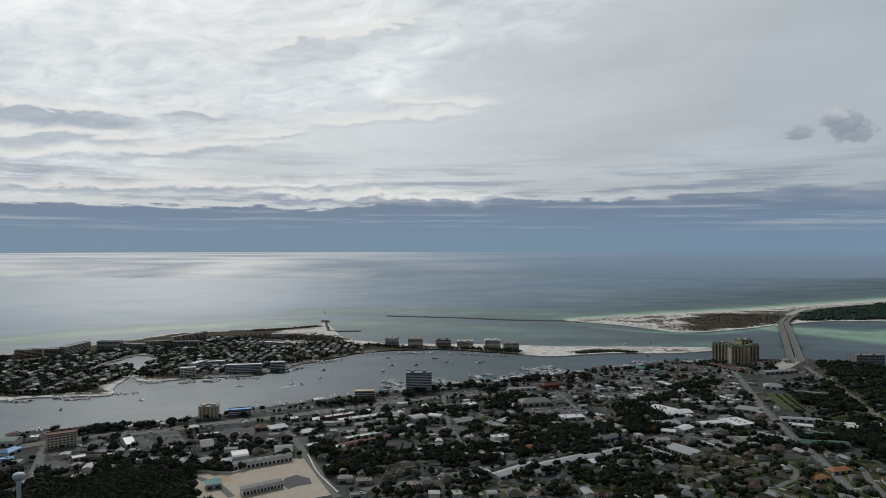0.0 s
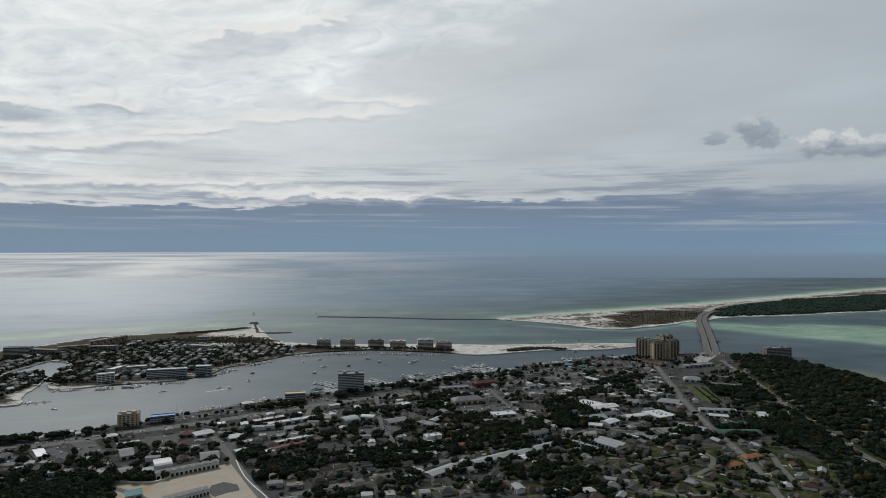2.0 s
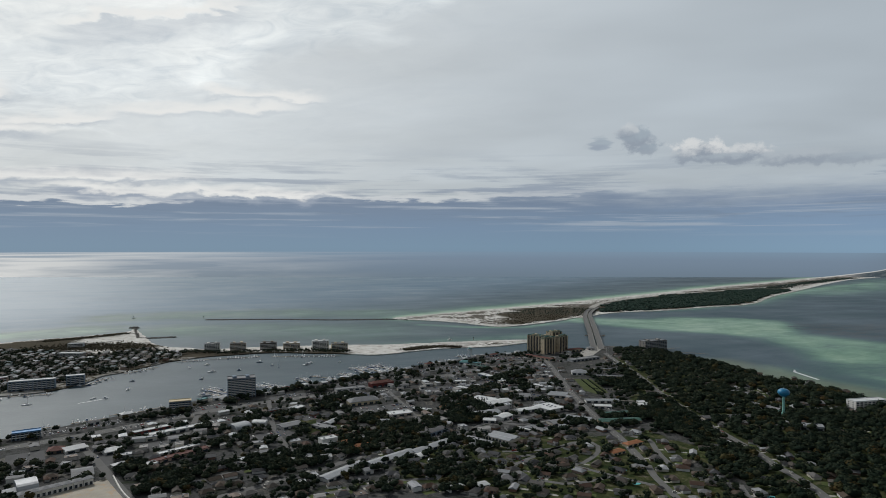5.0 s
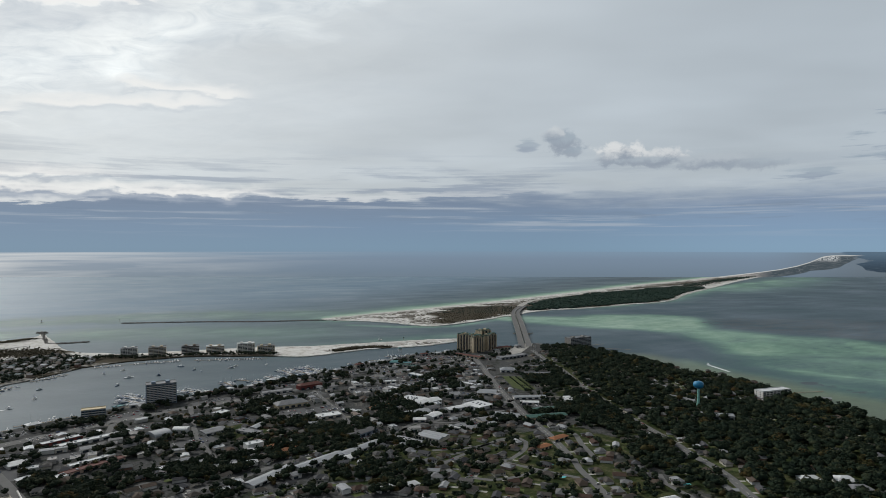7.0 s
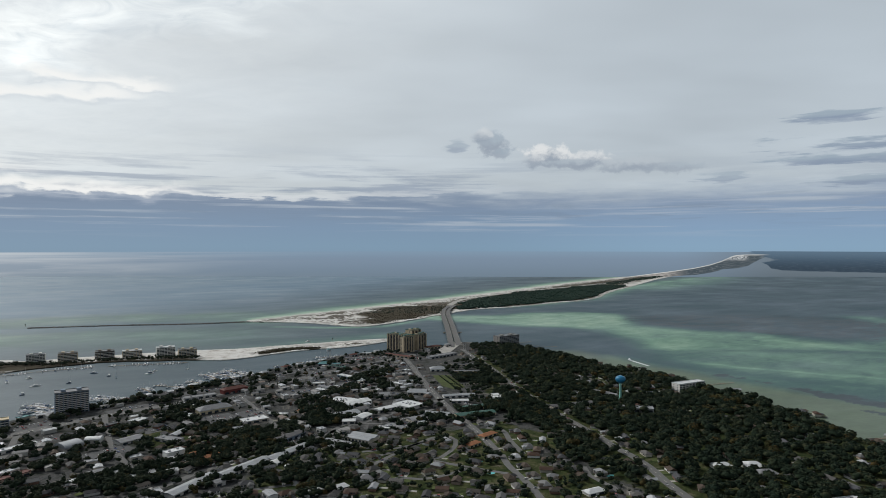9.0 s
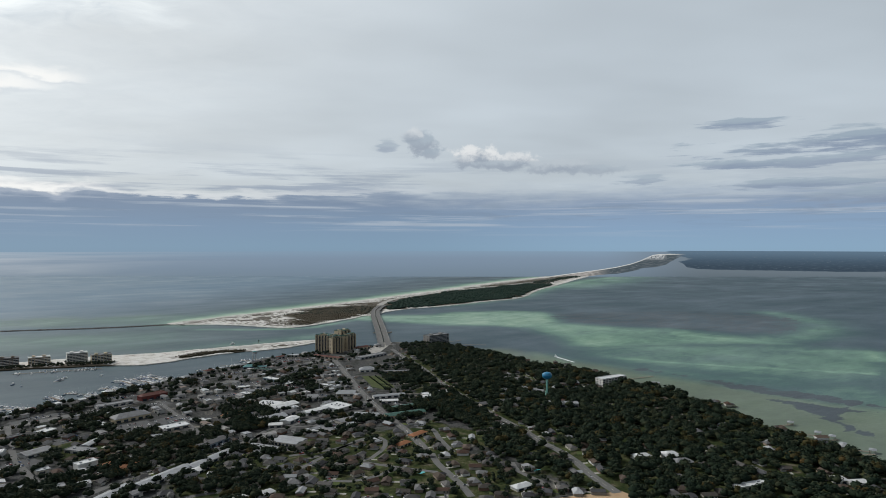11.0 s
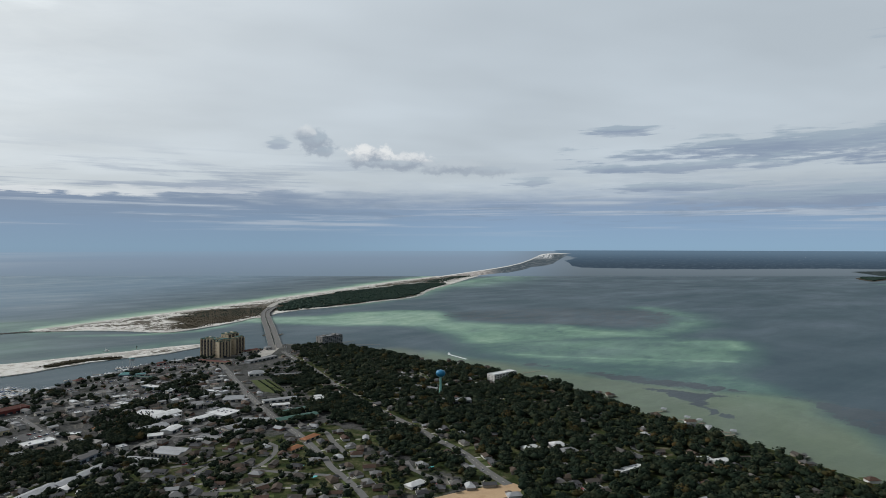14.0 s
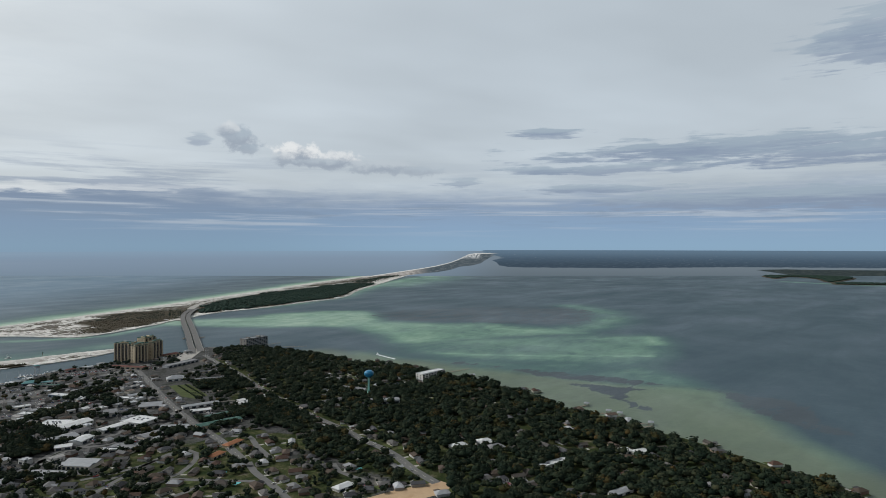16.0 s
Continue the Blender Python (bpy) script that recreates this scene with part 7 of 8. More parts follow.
oak_spots += spots_in(back, 1100, 18, (0.7, 1.3), 0.3, 2.0)
pine_spots = []
for line, w in GROVES:
    xs, ys = zip(*line)
    poly = [(min(xs) - w, min(ys) - w), (max(xs) + w, min(ys) - w), (max(xs) + w, max(ys) + w), (min(xs) - w, max(ys) + w)]
    area = (max(xs) - min(xs) + 2 * w) * (max(ys) - min(ys) + 2 * w)
    for s in spots_in(poly, int(area / 34), 14, (0.6, 1.15), 0.2, 1.5):
        if gap_to(np.array([s[0]]), np.array([s[1]]), line)[0] < w * (0.75 + 0.35 * noise.noise((s[0] * 0.05, s[1] * 0.05, 2))):
            (pine_spots if (s[4] == 0 and w > 24) else oak_spots).append(s)
shore_spots = []
for x, y in smooth_line(HARBOUR_NORTH, 11):
    if rnd.random() < 0.55:
        shore_spots.append((x + rnd.uniform(0, 16), y - rnd.uniform(8, 26), rnd.uniform(0.4, 0.9), rnd.uniform(0, 6), rnd.randrange(6)))
grove = [(-374, 685), (-382, 723), (-356, 746), (-308, 738), (-266, 680), (-250, 631), (-307, 610), (-363, 626)]
for k in range(150):
    x, y = rnd.uniform(min(p[0] for p in grove), max(p[0] for p in grove)), rnd.uniform(min(p[1] for p in grove), max(p[1] for p in grove))
    if inside([x], [y], grove)[0]:
        shore_spots.append((x, y, rnd.uniform(0.8, 1.2), rnd.uniform(0, 6), rnd.randrange(5)))
foot = [(789, 1340), (873, 1343), (925, 1245), (963, 1204), (974, 1092), (794, 993), (739, 1073), (748, 1174), (757, 1261)]
for k in range(900):
    x, y = rnd.uniform(min(p[0] for p in foot), max(p[0] for p in foot)), rnd.uniform(min(p[1] for p in foot), max(p[1] for p in foot))
    if inside([x], [y], foot)[0] and inside([x], [y], MAINLAND)[0] and gap_to(np.array([x]), np.array([y]), MAINLAND, True)[0] > 9:
        shore_spots.append((x, y, rnd.uniform(0.5, 0.95), rnd.uniform(0, 6), rnd.randrange(6)))
F_ = np.array(FOOT)
shore_spots = [s for s in shore_spots if not ((F_[:, 0] - s[0]) ** 2 + (F_[:, 1] - s[1]) ** 2 < (F_[:, 2] + 1) ** 2).any() and not near_road(s[0], s[1], 2)]
oak_spots, suburb_spots, town_spots = ([s for s in q if not in_lot(s[0], s[1])] for q in (oak_spots, suburb_spots, town_spots))

OAKS = [arrays(crown_oak(40 + i, 13, 6.0, 9.5, 2, 0.9)) for i in range(6)] + [arrays(crown_oak(140 + i, 7, 6.0, 9.5, 1, 1.6)) for i in range(6)]
PINES = [arrays(crown_pine(50 + i, 24)) for i in range(6)]
everything = sorted(oak_spots + suburb_spots + town_spots, key=lambda s: s[0] ** 2 + s[1] ** 2)
near, far = everything[:260], everything[260:]
# the nearest trees stand singly
RICH = [crown_oak(40 + i, 60, 6.0, 9.5, 3, 0.8).data("crown", M["leaf_warm" if i == 5 else "leaf"]) for i in range(6)]
STEM = [trunk_mesh(80 + i, 9, 0.4).data("trunk", M["trunk"]) for i in range(6)]
TREE = []
for i in range(6):
    t = thing("oak_tree", "live oak with a broad dark green crown" if i < 5 else "oak with a rusty brown autumn crown", "tree", group="town trees")
    part("trunk", STEM[i], None, t)
    part("crown", RICH[i], None, t)
    TREE.append(t)
used = set()
for x, y, s, a, i in near:
    if i == 5 and rnd.random() < 0.7:
        i = rnd.randrange(5)
    m = Matrix.Translation((x, y, TOP)) @ Matrix.Rotation(a, 4, "Z") @ Matrix.Diagonal((s, s, s ** 0.75, 1))
    if i not in used:
        TREE[i].matrix_basis = m
        used.add(i)
    else:
        ob = copy_thing(TREE[i], m)
        ob.matrix_basis = m
warm = [s for s in far if rnd.random() < 0.06]
ws = set(warm)
forest("oak_canopy", "dense dark green live oak canopy over the neighbourhood", [s for s in far if s not in ws], OAKS, "leaf")
forest("autumn_trees", "scattered rusty brown and ochre trees", warm, OAKS, "leaf_warm")
forest("pine_trees", "tall dark slender pines in strips", pine_spots, PINES, "leaf_pine")
forest("harbour_trees", "trees and palms along the harbour edge", shore_spots, OAKS, "leaf")

# isle gardens, dune scrub and island woods
BUSH = [arrays(crown_oak(90 + i, 2, 4.2, 3.6, 1)) for i in range(6)]


def fill(poly, n, seed, sizes, outline, shore):
    r = random.Random(seed)
    xs, ys = zip(*poly)
    P = np.array([(r.uniform(min(xs), max(xs)), r.uniform(min(ys), max(ys))) for _ in range(n)])
    P = P[inside(P[:, 0], P[:, 1], poly) & inside(P[:, 0], P[:, 1], outline) & (gap_to(P[:, 0], P[:, 1], outline, True) > shore)]
    P = P[clear_of_roads(P, 4)]
    return [(x, y, r.uniform(*sizes), r.uniform(0, 6.28), r.randrange(6)) for x, y in P]


def scatter(poly_line, width, n, seed, sizes, land_outline, shore=8):
    r = random.Random(seed)
    pts = []
    L = smooth_line(poly_line, 10)
    for _ in range(n):
        x, y = r.choice(L)
        x, y = x + r.gauss(0, width / 2), y + r.gauss(0, width / 2)
        pts.append((x, y))
    P = np.array(pts)
    ok = inside(P[:, 0], P[:, 1], land_outline) & (gap_to(P[:, 0], P[:, 1], land_outline, True) > shore)
    return [(x, y, r.uniform(*sizes), r.uniform(0, 6.28), r.randrange(6)) for x, y in P[ok]]


SMALL = [arrays(crown_oak(95 + i, 4, 5.5, 9.0, 1, 1.5)) for i in range(6)]
isle_trees = []
xs, ys = zip(*ISLE_TOWN)
for _ in range(9500):
    x, y = rnd.uniform(min(xs), max(xs)), rnd.uniform(min(ys), max(ys))
    if inside([x], [y], ISLE_TOWN)[0] and inside([x], [y], HOLIDAY)[0] and not near_road(x, y, 1):
        if not ((F_[:, 0] - x) ** 2 + (F_[:, 1] - y) ** 2 < (F_[:, 2] * 0.7) ** 2).any():
            isle_trees.append((x, y, rnd.uniform(0.4, 1.1), rnd.uniform(0, 6), rnd.randrange(6)))
isle_trees += scatter([(-175, 1568), (-88, 1524), (22, 1516), (103, 1500), (173, 1468)], 18, 420, 5, (0.3, 0.7), HOLIDAY, 2)
forest("isle_garden_trees", "small dark garden trees between the beach houses", isle_trees, SMALL, "leaf")
spit = scatter(SPIT_SCRUB, 14, 900, 1, (0.3, 0.7), HOLIDAY) + scatter(HOLI_SCRUB, 60, 1600, 2, (0.3, 0.7), HOLIDAY) + scatter(HOLI_SCRUB2, 16, 700, 3, (0.3, 0.7), HOLIDAY)
spit += fill(OKA_MARSH, 3000, 6, (0.25, 0.6), OKALOOSA, 14)
forest("dune_scrub", "brown and grey-green dune scrub on the sand", [q for q in spit if math.hypot(q[0], q[1]) < 2290], BUSH, "scrub")
forest("marsh_shrubs", "dark green shrubs on the marsh side of the dunes", [q for q in spit if math.hypot(q[0], q[1]) >= 2290], BUSH, "leaf_hazed")


wood = fill(OKA_FOREST, 12500, 8, (1.2, 2.6), OKALOOSA, 24)
wood += scatter([(2862, 3048), (3686, 3496), (4337, 3795)], 60, 900, 10, (1.0, 1.6), OKALOOSA, 30)
wood += fill(HEADLAND, 7000, 11, (2.0, 3.4), HEADLAND, 22)
forest("island_woods", "low dark green pine woods on the barrier island", wood, BUSH, "leaf_hazed")
hedges = []
for line in ([(556, 1046), (533, 946)], [(568, 1045), (545, 943)], [(542, 978), (574, 952)], [(615, 1105), (675, 1072)], [(583, 1047), (639, 1011)]):
    for x, y in smooth_line(line, 4):
        hedges.append((x, y, rnd.uniform(0.4, 0.6), rnd.uniform(0, 6), rnd.randrange(6)))
forest("hedge_rows", "clipped dark hedge rows beside the field", hedges, BUSH, "leaf")

# ---- boats and docks ----


def boat_kind(i):
    """Motor boats and sailing boats, bow along +x."""
    rnd = random.Random(100 + i)
    sail = i >= 4
    L = (9.5, 12.0, 15.0, 8.0, 10.0, 12.0)[i]
    b = L * (0.3 if not sail else 0.27)
    t = thing("sailing_boat" if sail else "motor_boat", "", "boat", z=0)
    st = [(-L / 2, 0.85), (-L * 0.2, 1.0), (L * 0.15, 0.95), (L * 0.35, 0.6), (L / 2, 0.04)]
    v = [(x, s * w * b / 2, z) for x, w in st for s, z in ((-1, 1.1 + 0.5 * (x > 0) * x / L), (1, 1.1 + 0.5 * (x > 0) * x / L))] + [(x * 0.94, s * w * b * 0.38, -0.4) for x, w in st for s in (-1, 1)]
    n = len(st)
    f = []
    for k in range(n - 1):
        f += [(2 * k, 2 * k + 2, 2 * k + 3, 2 * k + 1), (2 * n + 2 * k, 2 * k + 2 * n + 2, 2 * k + 2, 2 * k)[::-1], (2 * k + 1, 2 * k + 3, 2 * n + 2 * k + 3, 2 * n + 2 * k + 1)[::-1]]
    f += [(0, 1, 2 * n + 1, 2 * n)]
    part("hull", Mesh().add(v, f), M["boat_white"], t)
    if not sail:
        part("cabin", Mesh().prism([(-L * 0.15, -b * 0.32), (L * 0.2, -b * 0.26), (L * 0.27, 0), (L * 0.2, b * 0.26), (-L * 0.15, b * 0.32)], 1.1, 2.7), M["boat_white"], t)
        part("windscreen", Mesh().box(L * 0.02, L * 0.22, -b * 0.3, b * 0.3, 1.9, 2.4), M["glass"], t)
        part("canopy", Mesh().box(-L * 0.2, L * 0.1, -b * 0.34, b * 0.34, 3.5, 3.65), M["boat_trim"], t)
        if L > 11:
            part("outrigger", Mesh().tube((0, b * 0.3, 2.6), (-L * 0.2, b * 0.5, 9), 0.08, 0.04, 4).tube((0, -b * 0.3, 2.6), (-L * 0.2, -b * 0.5, 9), 0.08, 0.04, 4), M["mast"], t)
    else:
        part("cabin", Mesh().box(-L * 0.1, L * 0.2, -b * 0.25, b * 0.25, 1.1, 1.8), M["boat_white"], t)
        part("mast", Mesh().tube((L * 0.08, 0, 1.2), (L * 0.08, 0, L * 1.25), 0.14, 0.08, 5), M["mast"], t)
        part("boom", Mesh().tube((L * 0.08, 0, 2.6), (-L * 0.38, 0, 2.6), 0.22, 0.18, 5), M["boat_trim"], t)
    return t


BOATS = [boat_kind(i) for i in range(6)]
BOAT_L = ("white motor boat with a canvas top", "white sport fishing boat with outriggers", "large white charter boat with cabin", "small open white motor boat", "white sailing boat at anchor", "moored sailing yacht with a bare mast")
placed = {}
n_boats = 0
MORE = []


def put_boat(k, x, y, turn, scale=1.0, label="", group="marina boats"):
    global n_boats
    if n_boats >= 150 and group == "marina boats":
        MORE.append((k, x, y, turn, scale))
        return None
    m = Matrix.Translation((x, y, 0)) @ Matrix.Rotation(radians(turn), 4, "Z") @ Matrix.Scale(scale, 4)
    if k not in placed:
        ob = placed[k] = BOATS[k]
    else:
        ob = copy_thing(BOATS[k], m)
    ob.matrix_basis = m
    n_boats += 1
    return tagged(ob, label or BOAT_L[k], "boat", group)


def dock(p0, p1, boats=True, fill=0.75, big=False, fingers=True, label="grey timber dock with piles"):
    w, turn = frame_of(p0, p1)
    c, s = math.cos(radians(turn)), math.sin(radians(turn))
    t = thing("dock", label, "dock", p0[0], p0[1], 0, turn)
    part("deck", Mesh().box(0, w, -1.3, 1.3, 1.0, 1.25), M["wood"], t)
    pile = Mesh().tube((0, 0, -2), (0, 0, 2.4), 0.22, 0.2, 6).data("post", M["wood"])
    n = max(2, int(w / 9))
    for i in range(n + 1):
        part("post", pile, None, t, m=pose(w * i / n, 1.5 if i % 2 else -1.5, 0))
    if boats:
        u = 4.0
        while u < w - 2:
            for side in (1, -1):
                if rnd.random() > fill:
                    continue
                k = rnd.choice((0, 1, 2, 2, 1) if big else (0, 0, 1, 3, 5))
                off = side * (2.2 + (4.75, 6, 7.5, 4, 5, 6)[k])
                put_boat(k, p0[0] + c * u - s * off, p0[1] + s * u + c * off, turn + 90 * side + rnd.uniform(-3, 3), rnd.uniform(0.85, 1.1))
            u += rnd.uniform(5.0, 6.2)


# the marinas along the town shore
dock((-110.3, 1134.5), (-60.6, 1085.3), big=True)
dock((-105.8, 1163.3), (-60.0, 1111.7), big=True)
dock((-16.8, 1168.4), (28.5, 1125.4), big=True)
dock((56.7, 1209.6), (69.6, 1168.5))
dock((78.1, 1220.4), (128.6, 1178.6), fill=0.6)
dock((134.3, 1231.4), (161.8, 1188.8))
dock((168.9, 1283.1), (192.4, 1199.2), big=True)
dock((187.1, 1289.2), (219.2, 1209.8), big=True)
dock((212.3, 1301.4), (242.0, 1226.0), big=True)
dock((228.2, 1259.7), (260.8, 1226.1), big=True)
dock((306.1, 1301.5), (346.5, 1277.4), fill=0.6)
dock((358.1, 1320.3), (394.1, 1301.7), fill=0.6)
dock((403.5, 1352.9), (474.4, 1346.4), fill=0.6)
dock((-223.5, 1016.9), (-171.1, 1032.2), fill=0.45)
dock((-181.1, 1036.1), (-152.9, 1048.0), fill=0.4, big=True)
dock((-265.1, 984.1), (-220.3, 1002.1), fill=0.45)
dock((-471.4, 866.0), (-475.6, 888.4), boats=False)
dock((-307.3, 963.3), (-276.4, 977.1), fill=0.4)
dock((-559.5, 834.3), (-538.7, 855.1), fill=0.5)
# isle side
dock((-711.5, 1020.1), (-662.5, 1001.6), fill=0.5)
dock((-642.9, 1035.6), (-573.7, 1020.3), fill=0.4)
dock((-555.4, 1055.6), (-518.6, 1067.9), fill=0.5)
dock((-562.8, 1148.2), (-509.0, 1148.2), fill=0.5)
dock((-486.2, 1157.9), (-454.2, 1148.3), fill=0.7, big=True)
dock((-442.7, 1172.8), (-415.2, 1158.0), fill=0.7, big=True)
dock((-413.2, 1188.1), (-346.8, 1188.2), fill=0.55)
dock((-317.7, 1241.9), (-287.2, 1306.9), fill=0.4)
dock((-270.1, 1338.7), (-218.3, 1393.0), fill=0.4)
dock((-187.3, 1444.3), (-123.6, 1459.7), fill=0.4)
dock((-117.0, 1459.7), (-18.4, 1467.7), fill=0.5)
dock((8.0, 1459.9), (155.9, 1429.8), fill=0.55)
# bay piers
for a, b in (((918.2, 1275.5), (974.9, 1225.2)), ((902.7, 1314.4), (969.0, 1321.4)), ((950.1, 762.2), (1000.9, 752.7)), ((840.4, 387.8), (866.8, 374.0)), ((852.5, 410.8), (873.6, 389.8)), ((836.2, 356.9), (847.8, 329.6)), ((817.6, 337.2), (842.3, 323.6)), ((866.3, 449.5), (889.4, 442.4))):
    dock(a, b, boats=False, label="narrow timber pier in the bay shallows")
for p in ((870.4, 399.7), (869.1, 381.8), (846.0, 359.3), (849.6, 328.7), (888.8, 443.9)):
    t = thing("boat_house", "small roofed boat house on piles", "boat house", p[0], p[1], 0, 20)
    part("roof", Mesh().hip(-5, 5, -3.5, 3.5, 4.2, 1.3, 0.5, 0.15), M["metal_roof"], t)
    for x in (-4.6, 4.6):
        for y in (-3.1, 3.1):
            part("post", Mesh().tube((x, y, -2), (x, y, 4.3), 0.2, 0.2, 6), M["wood"], t)
# boats at anchor
for k, p, turn in ((5, (-363.3, 1120.2), 10), (4, (-273.9, 1138.8), 60), (3, (-255.4, 1134.1), 170), (1, (-233.2, 1192.7), 80), (3, (-240.1, 1263.4), 30), (2, (-155.0, 1376.5), 100), (0, (-123.3, 1397.3), 15), (2, (-106.8, 1317.7), 10),
                   (1, (-119.5, 1252.2), 70), (4, (-54.8, 1324.0), 90), (1, (-17.6, 1397.5), 170), (4, (20.4, 1330.5), 90), (2, (77.5, 1343.5), 20), (0, (87.3, 1363.3), 10), (4, (148.0, 1356.7), 60), (5, (-489.5, 1017.3), 150),
                   (3, (-583.2, 957.4), 100), (0, (8.3, 1353.9), 60), (3, (-55.9, 1318.0), 20), (0, (-444.2, 2360.0), 20), (2, (738.1, 1336.7), 15), (1, (462.9, 1597.0), 15)):
    put_boat(k, p[0], p[1], turn, 1.15, group="boats at anchor")
# two boats under way
for p, q, w in (((-256.4, 1134.1), (-289.4, 1111.4), 3.0), ((1003.6, 1011.3), (988.6, 941.3), 6.0)):
    w0 = frame_of(p, q)
    me = ribbon([(p[0] + (q[0] - p[0]) * i / 8, p[1] + (q[1] - p[1]) * i / 8) for i in range(9)], w, 0.06, 0.05)
    structure("water_wake_%d" % int(abs(p[0])), me, M["wake"], "pale foam wake on the water", "water")
p, q = (1003.6, 1011.3), (988.6, 941.3)
put_boat(0, p[0], p[1], math.degrees(math.atan2(p[1] - q[1], p[0] - q[0])), 1.2, "white speed boat trailing a wake", "boats at anchor")



def joined(name, items, label, category, skip=()):
    """Things past the countable ones as one object: items hold a thing and its pose."""
    groups = {}
    for t, m in items:
        for c in t.children:
            if c.name.startswith(skip) if skip else False:
                continue
            g = groups.setdefault(c.data.materials[0].name, Mesh())
            mm = m @ c.matrix_basis
            g.add([mm @ v.co for v in c.data.vertices], [tuple(p.vertices) for p in c.data.polygons])
    me = bpy.data.meshes.new(name)
    verts, faces, idx = [], [], []
    for i, (mn, g) in enumerate(groups.items()):
        k = len(verts)
        verts += g.v
        faces += [tuple(q + k for q in f) for f in g.f]
        idx += [i] * len(g.f)
        me.materials.append(bpy.data.materials[mn])
    me.from_pydata(verts, [], faces)
    me.polygons.foreach_set("material_index", idx)
    me.update()
    return tagged(new(name, me), label, category, "", "stuff")


joined("far_marina_boats", [(BOATS[k], Matrix.Translation((x, y, 0)) @ Matrix.Rotation(radians(a), 4, "Z") @ Matrix.Scale(s, 4)) for k, x, y, a, s in MORE], "many more white boats berthed at the docks", "boats")

# ---- cars ----


def car_kind(i):
    t = thing("parked_car", "", "car")
    L, h = ((4.6, 1.0), (4.9, 1.15), (5.4, 1.2))[i]
    part("body", Mesh().prism([(-L / 2, -0.85), (L / 2 - 0.25, -0.85), (L / 2, -0.5), (L / 2, 0.5), (L / 2 - 0.25, 0.85), (-L / 2, 0.85)], 0.32, h - 0.05), M["car_paint"], t)
    c0, c1 = ((-1.6, 0.9), (-2.1, 1.0), (-0.4, 1.2))[i]
    me = Mesh()
    me.add([(c0, -0.78, h - 0.047), (c1, -0.78, h - 0.047), (c1, 0.78, h - 0.047), (c0, 0.78, h - 0.047), (c0 + 0.35, -0.62, h + 0.55), (c1 - 0.6, -0.62, h + 0.55), (c1 - 0.6, 0.62, h + 0.55), (c0 + 0.35, 0.62, h + 0.55)],
           [(0, 1, 5, 4), (1, 2, 6, 5), (2, 3, 7, 6), (3, 0, 4, 7)])
    part("glass", me, M["glass"], t)
    part("top", Mesh().box(c0 + 0.32, c1 - 0.57, -0.63, 0.63, h + 0.553, h + 0.6), M["car_paint"], t)
    wheel = Mesh().tube((0, -0.11, 0), (0, 0.11, 0), 0.33, 0.33, 8).data("wheel", M["tyre"])
    for x in (-L * 0.31, L * 0.31):
        for y in (-0.8, 0.8):
            part("wheel", wheel, None, t, m=pose(x, y, 0.33))
    return t


CARS = [car_kind(i) for i in range(3)]
CAR_L = ("parked saloon car on the asphalt", "parked estate car in a lot", "parked pick-up truck in a lot")
spots = []
for p0, turn, w, d, rows, fill in LOTS:
    c, s = math.cos(radians(turn)), math.sin(radians(turn))
    for r in range(rows):
        v = d * (r + 0.5) / rows
        u = 2.0
        while u < w - 1:
            if rnd.random() < fill and not taken(p0[0] + c * u - s * v, p0[1] + s * u + c * v, 0.5):
                spots.append((p0[0] + c * u - s * v, p0[1] + s * u + c * v, TOP + 0.078, turn + rnd.choice((90, 270)) + rnd.uniform(-3, 3)))
            u += 3.0
for name, (line, width) in ROADS.items():
    acc = 0
    for a, b in zip(line[:-1], line[1:]):
        if rnd.random() < (0.5 if name == "harbour_drive" else 0.10) and math.hypot(*a) < 1700 and inside([a[0]], [a[1]], MAINLAND)[0]:
            ang = math.degrees(math.atan2(b[1] - a[1], b[0] - a[0]))
            o = width * rnd.choice((-0.28, 0.28))
            spots.append((a[0] - math.sin(radians(ang)) * o, a[1] + math.cos(radians(ang)) * o, TOP + 0.102, ang + (180 if o > 0 else 0)))
for x, y, a in SITES[:110]:
    ang = radians(a)
    if rnd.random() < 0.55:
        px, py = x + math.sin(ang) * 11 + math.cos(ang) * 3, y - math.cos(ang) * 11 + math.sin(ang) * 3
        if not near_road(px, py, -1):
            spots.append((px, py, TOP + 0.02, a + 90))
rnd.shuffle(spots)
spots.sort(key=lambda s: s[0] ** 2 + s[1] ** 2)
for i, (x, y, z, a) in enumerate(spots[:95]):
    k = i if i < 3 else rnd.randrange(3)
    ob = CARS[k] if i < 3 else copy_thing(CARS[k], pose(x, y, z, 0, 0, a))
    ob.matrix_basis = pose(x, y, z, 0, 0, a)
    tagged(ob, CAR_L[k], "car", "parked cars")


if len(spots) > 95:
    joined("far_parked_cars", [(rnd.choice(CARS), pose(x, y, z, 0, 0, a)) for x, y, z, a in spots[95:]], "many small parked cars on the lots", "cars", ("wheel",))

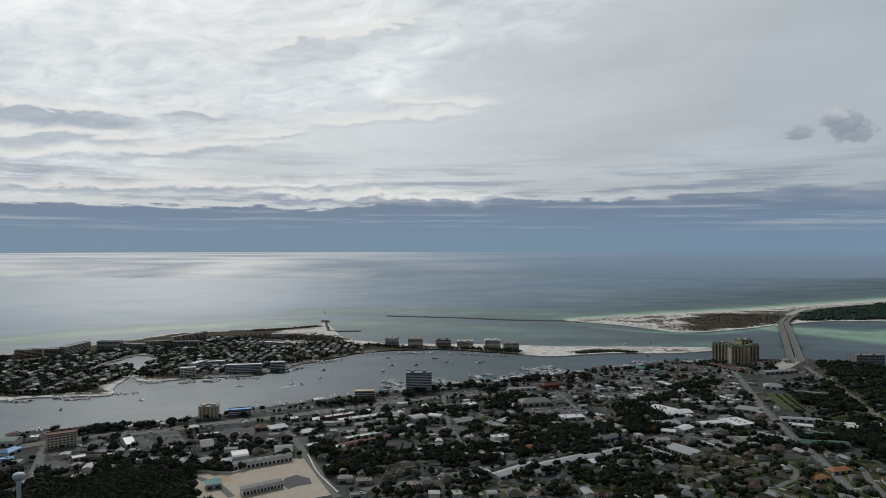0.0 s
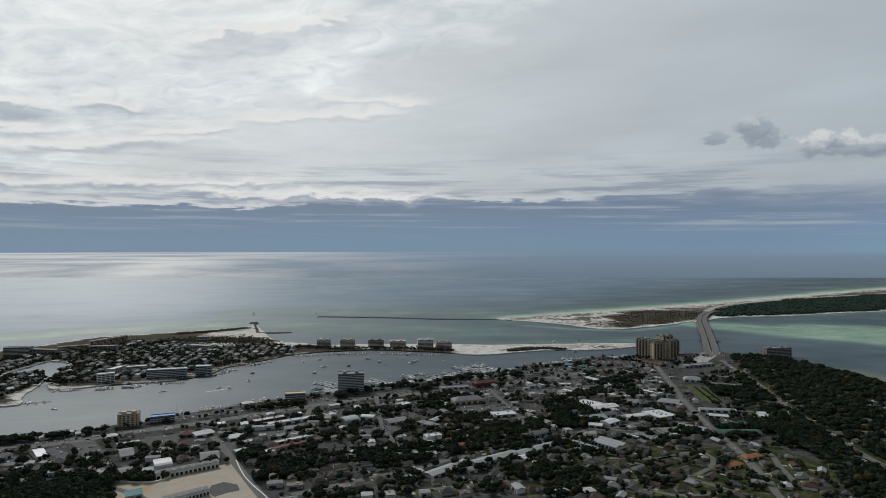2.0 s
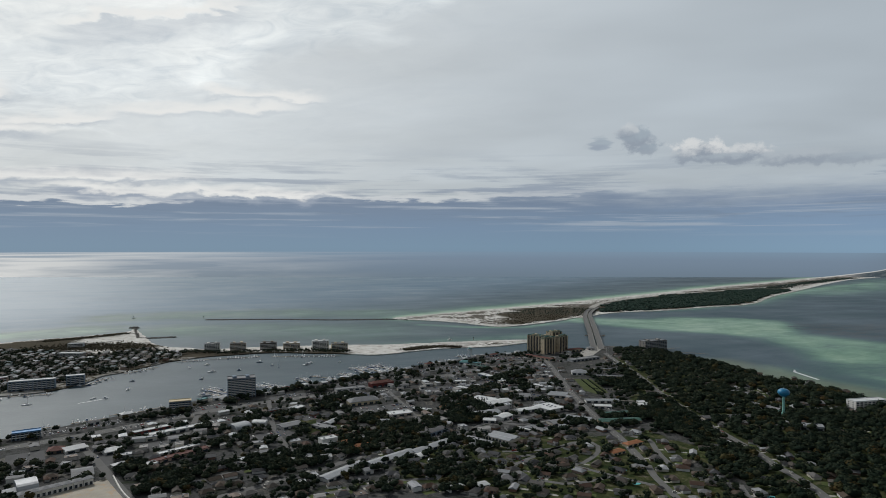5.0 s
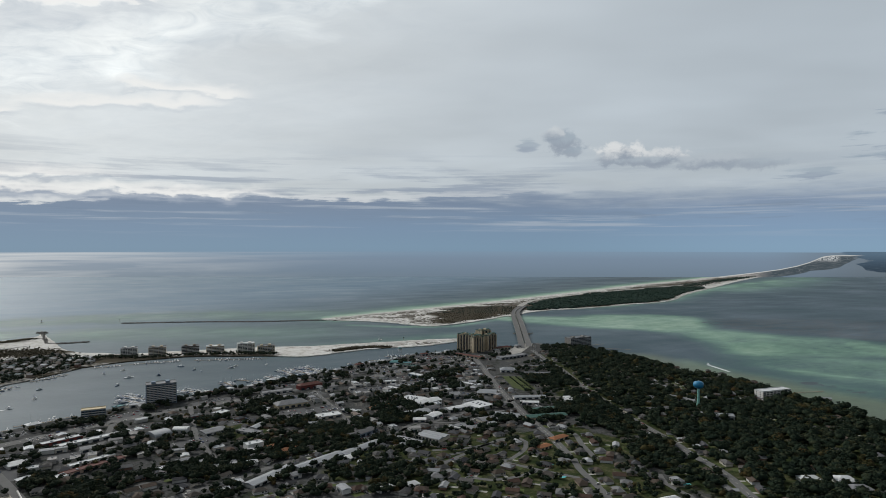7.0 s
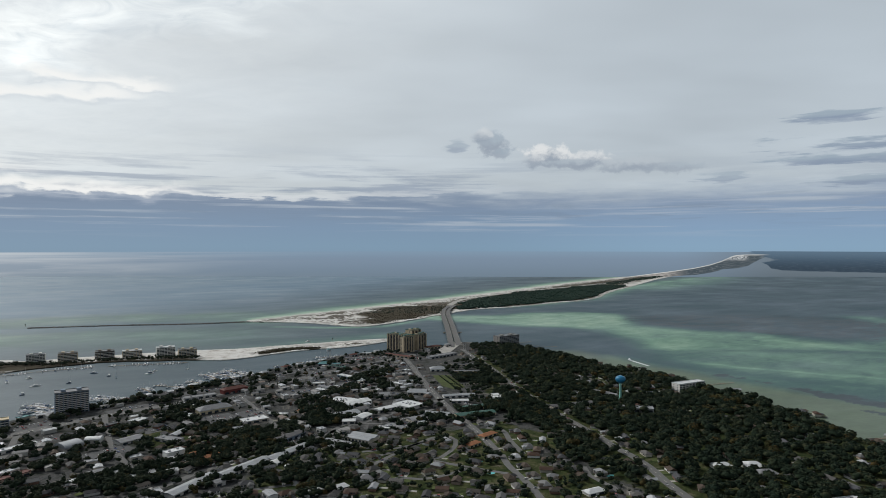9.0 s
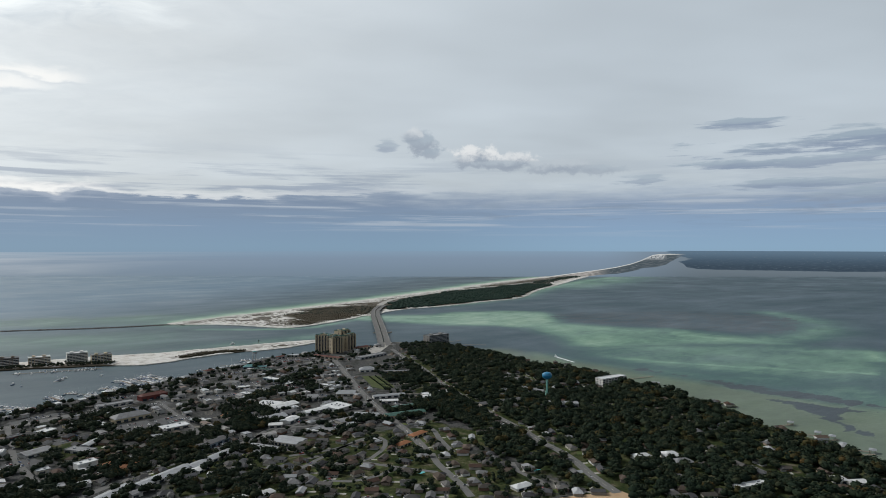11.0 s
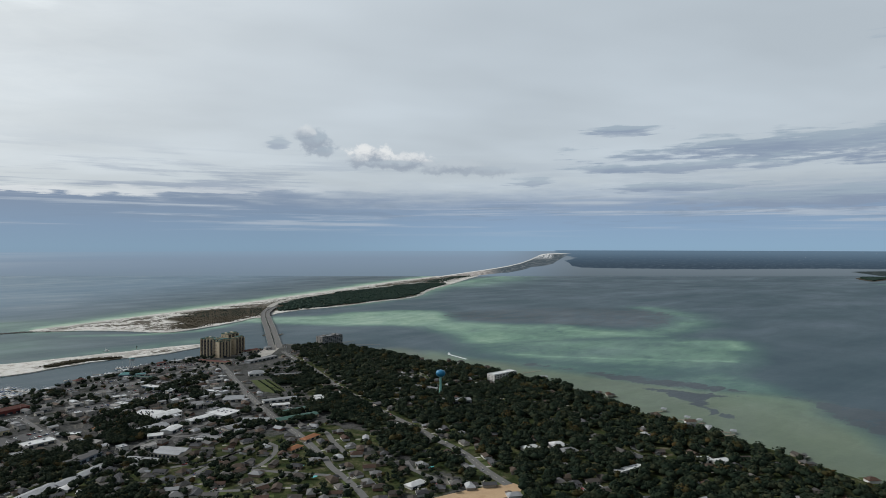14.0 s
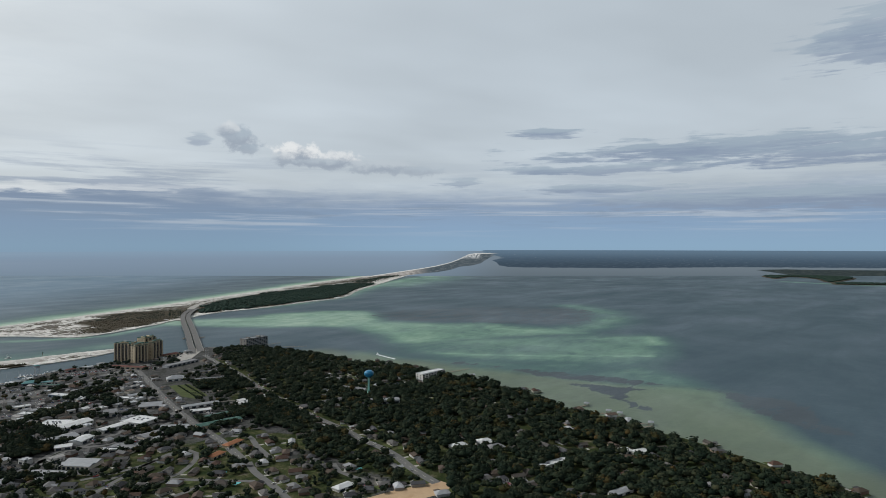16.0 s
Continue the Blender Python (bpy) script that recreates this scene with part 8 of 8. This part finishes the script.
# drives and front lawns of the nearest houses
for i, (x, y, a) in enumerate(SITES[:150]):
    c, s = math.cos(radians(a)), math.sin(radians(a))
    q = lambda u, v: (x + c * u - s * v, y + s * u + c * v)
    if i % 2 == 0:
        w, d = 11 + (i % 5), 7 + (i % 3)
        patch("ground_lawn_%d" % i, [q(-w, -d - 5), q(w, -d - 5), q(w, -4), q(-w, -4)], "lawn", "mown front lawn", "lawn", 0.02 + 0.004 * (i % 4))
    patch("pavement_drive_%d" % i, [q(2, -14), q(6, -14), q(6, -5), q(2, -5)], "concrete", "pale concrete driveway", "pavement", 0.045 + 0.004 * (i % 3))
for p in ((372.2, 624.7), (376.9, 614.1), (369.2, 575.9), (476.9, 509.9)):
    patch("pavement_pool_%d" % int(p[0]), [(p[0] + 4.5 * math.cos(a), p[1] + 2.6 * math.sin(a)) for a in [6.283 * i / 14 for i in range(14)]], "pool", "small turquoise swimming pool", "pool", 0.08)

# ---- posts and signs ----
for p in ((741.6, 1269.5), (738.5, 1273.4)):
    t = thing("sign_mast", "tall slim mast with a flat board by the bridge", "sign", p[0], p[1], TOP, 50)
    part("pole", Mesh().tube((0, 0, 0), (0, 0, 15), 0.3, 0.25, 8), M["mast"], t)
    part("board", Mesh().box(-4, 4, -0.2, 0.2, 13.5, 16), M["grey_wall"], t)
t = thing("radio_mast", "slim lattice radio mast behind the shops", "mast", (401.2, 921.4)[0], (401.2, 921.4)[1])
for a in range(3):
    x, y = 1.4 * math.cos(2.094 * a), 1.4 * math.sin(2.094 * a)
    part("leg", Mesh().tube((x, y, 0), (x * 0.3, y * 0.3, 38), 0.14, 0.08, 5), M["mast"], t)
for z in range(3, 38, 5):
    k = 1.4 * (1 - 0.7 * z / 38)
    part("brace", Mesh().tube((k, 0, z), (-k * 0.5, k * 0.87, z + 2.5), 0.06, 0.06, 4).tube((-k * 0.5, k * 0.87, z), (-k * 0.5, -k * 0.87, z + 2.5), 0.06, 0.06, 4).tube((-k * 0.5, -k * 0.87, z), (k, 0, z + 2.5), 0.06, 0.06, 4), M["mast"], t)
t = thing("lookout_tower", "slim harbour lookout tower with a small cabin", "tower", (434.8, 1339.1)[0], (434.8, 1339.1)[1])
part("cabin", Mesh().box(-4, 4, -4, 4, 14, 18), M["grey_wall"], t)
part("roof", Mesh().hip(-4, 4, -4, 4, 18.003, 2, 0.6, 0.2), M["teal_roof"], t)
for x in (-3, 3):
    for y in (-3, 3):
        part("leg", Mesh().tube((x, y, 0), (x, y, 14), 0.35, 0.35, 6), M["mast"], t)
# utility poles along the harbour highway and the main street
for name, step in (("harbour_drive", 5), ("main_street", 5)):
    line, width = ROADS[name]
    for i in range(2, len(line) - 2, step):
        a, b = line[i], line[i + 1]
        ang = math.degrees(math.atan2(b[1] - a[1], b[0] - a[0]))
        x, y = a[0] + math.sin(radians(ang)) * (width / 2 + 2), a[1] - math.cos(radians(ang)) * (width / 2 + 2)
        if taken(x, y, 0.5) or not inside([x], [y], MAINLAND)[0]:
            continue
        t = thing("utility_pole", "grey utility pole beside the road", "pole", x, y, TOP, ang, "utility poles")
        part("pole", Mesh().tube((0, 0, -0.3), (0, 0, 11), 0.2, 0.14, 6), M["wood"], t)
        part("crossarm", Mesh().box(-0.08, 0.08, -1.3, 1.3, 10.2, 10.4), M["wood"], t)
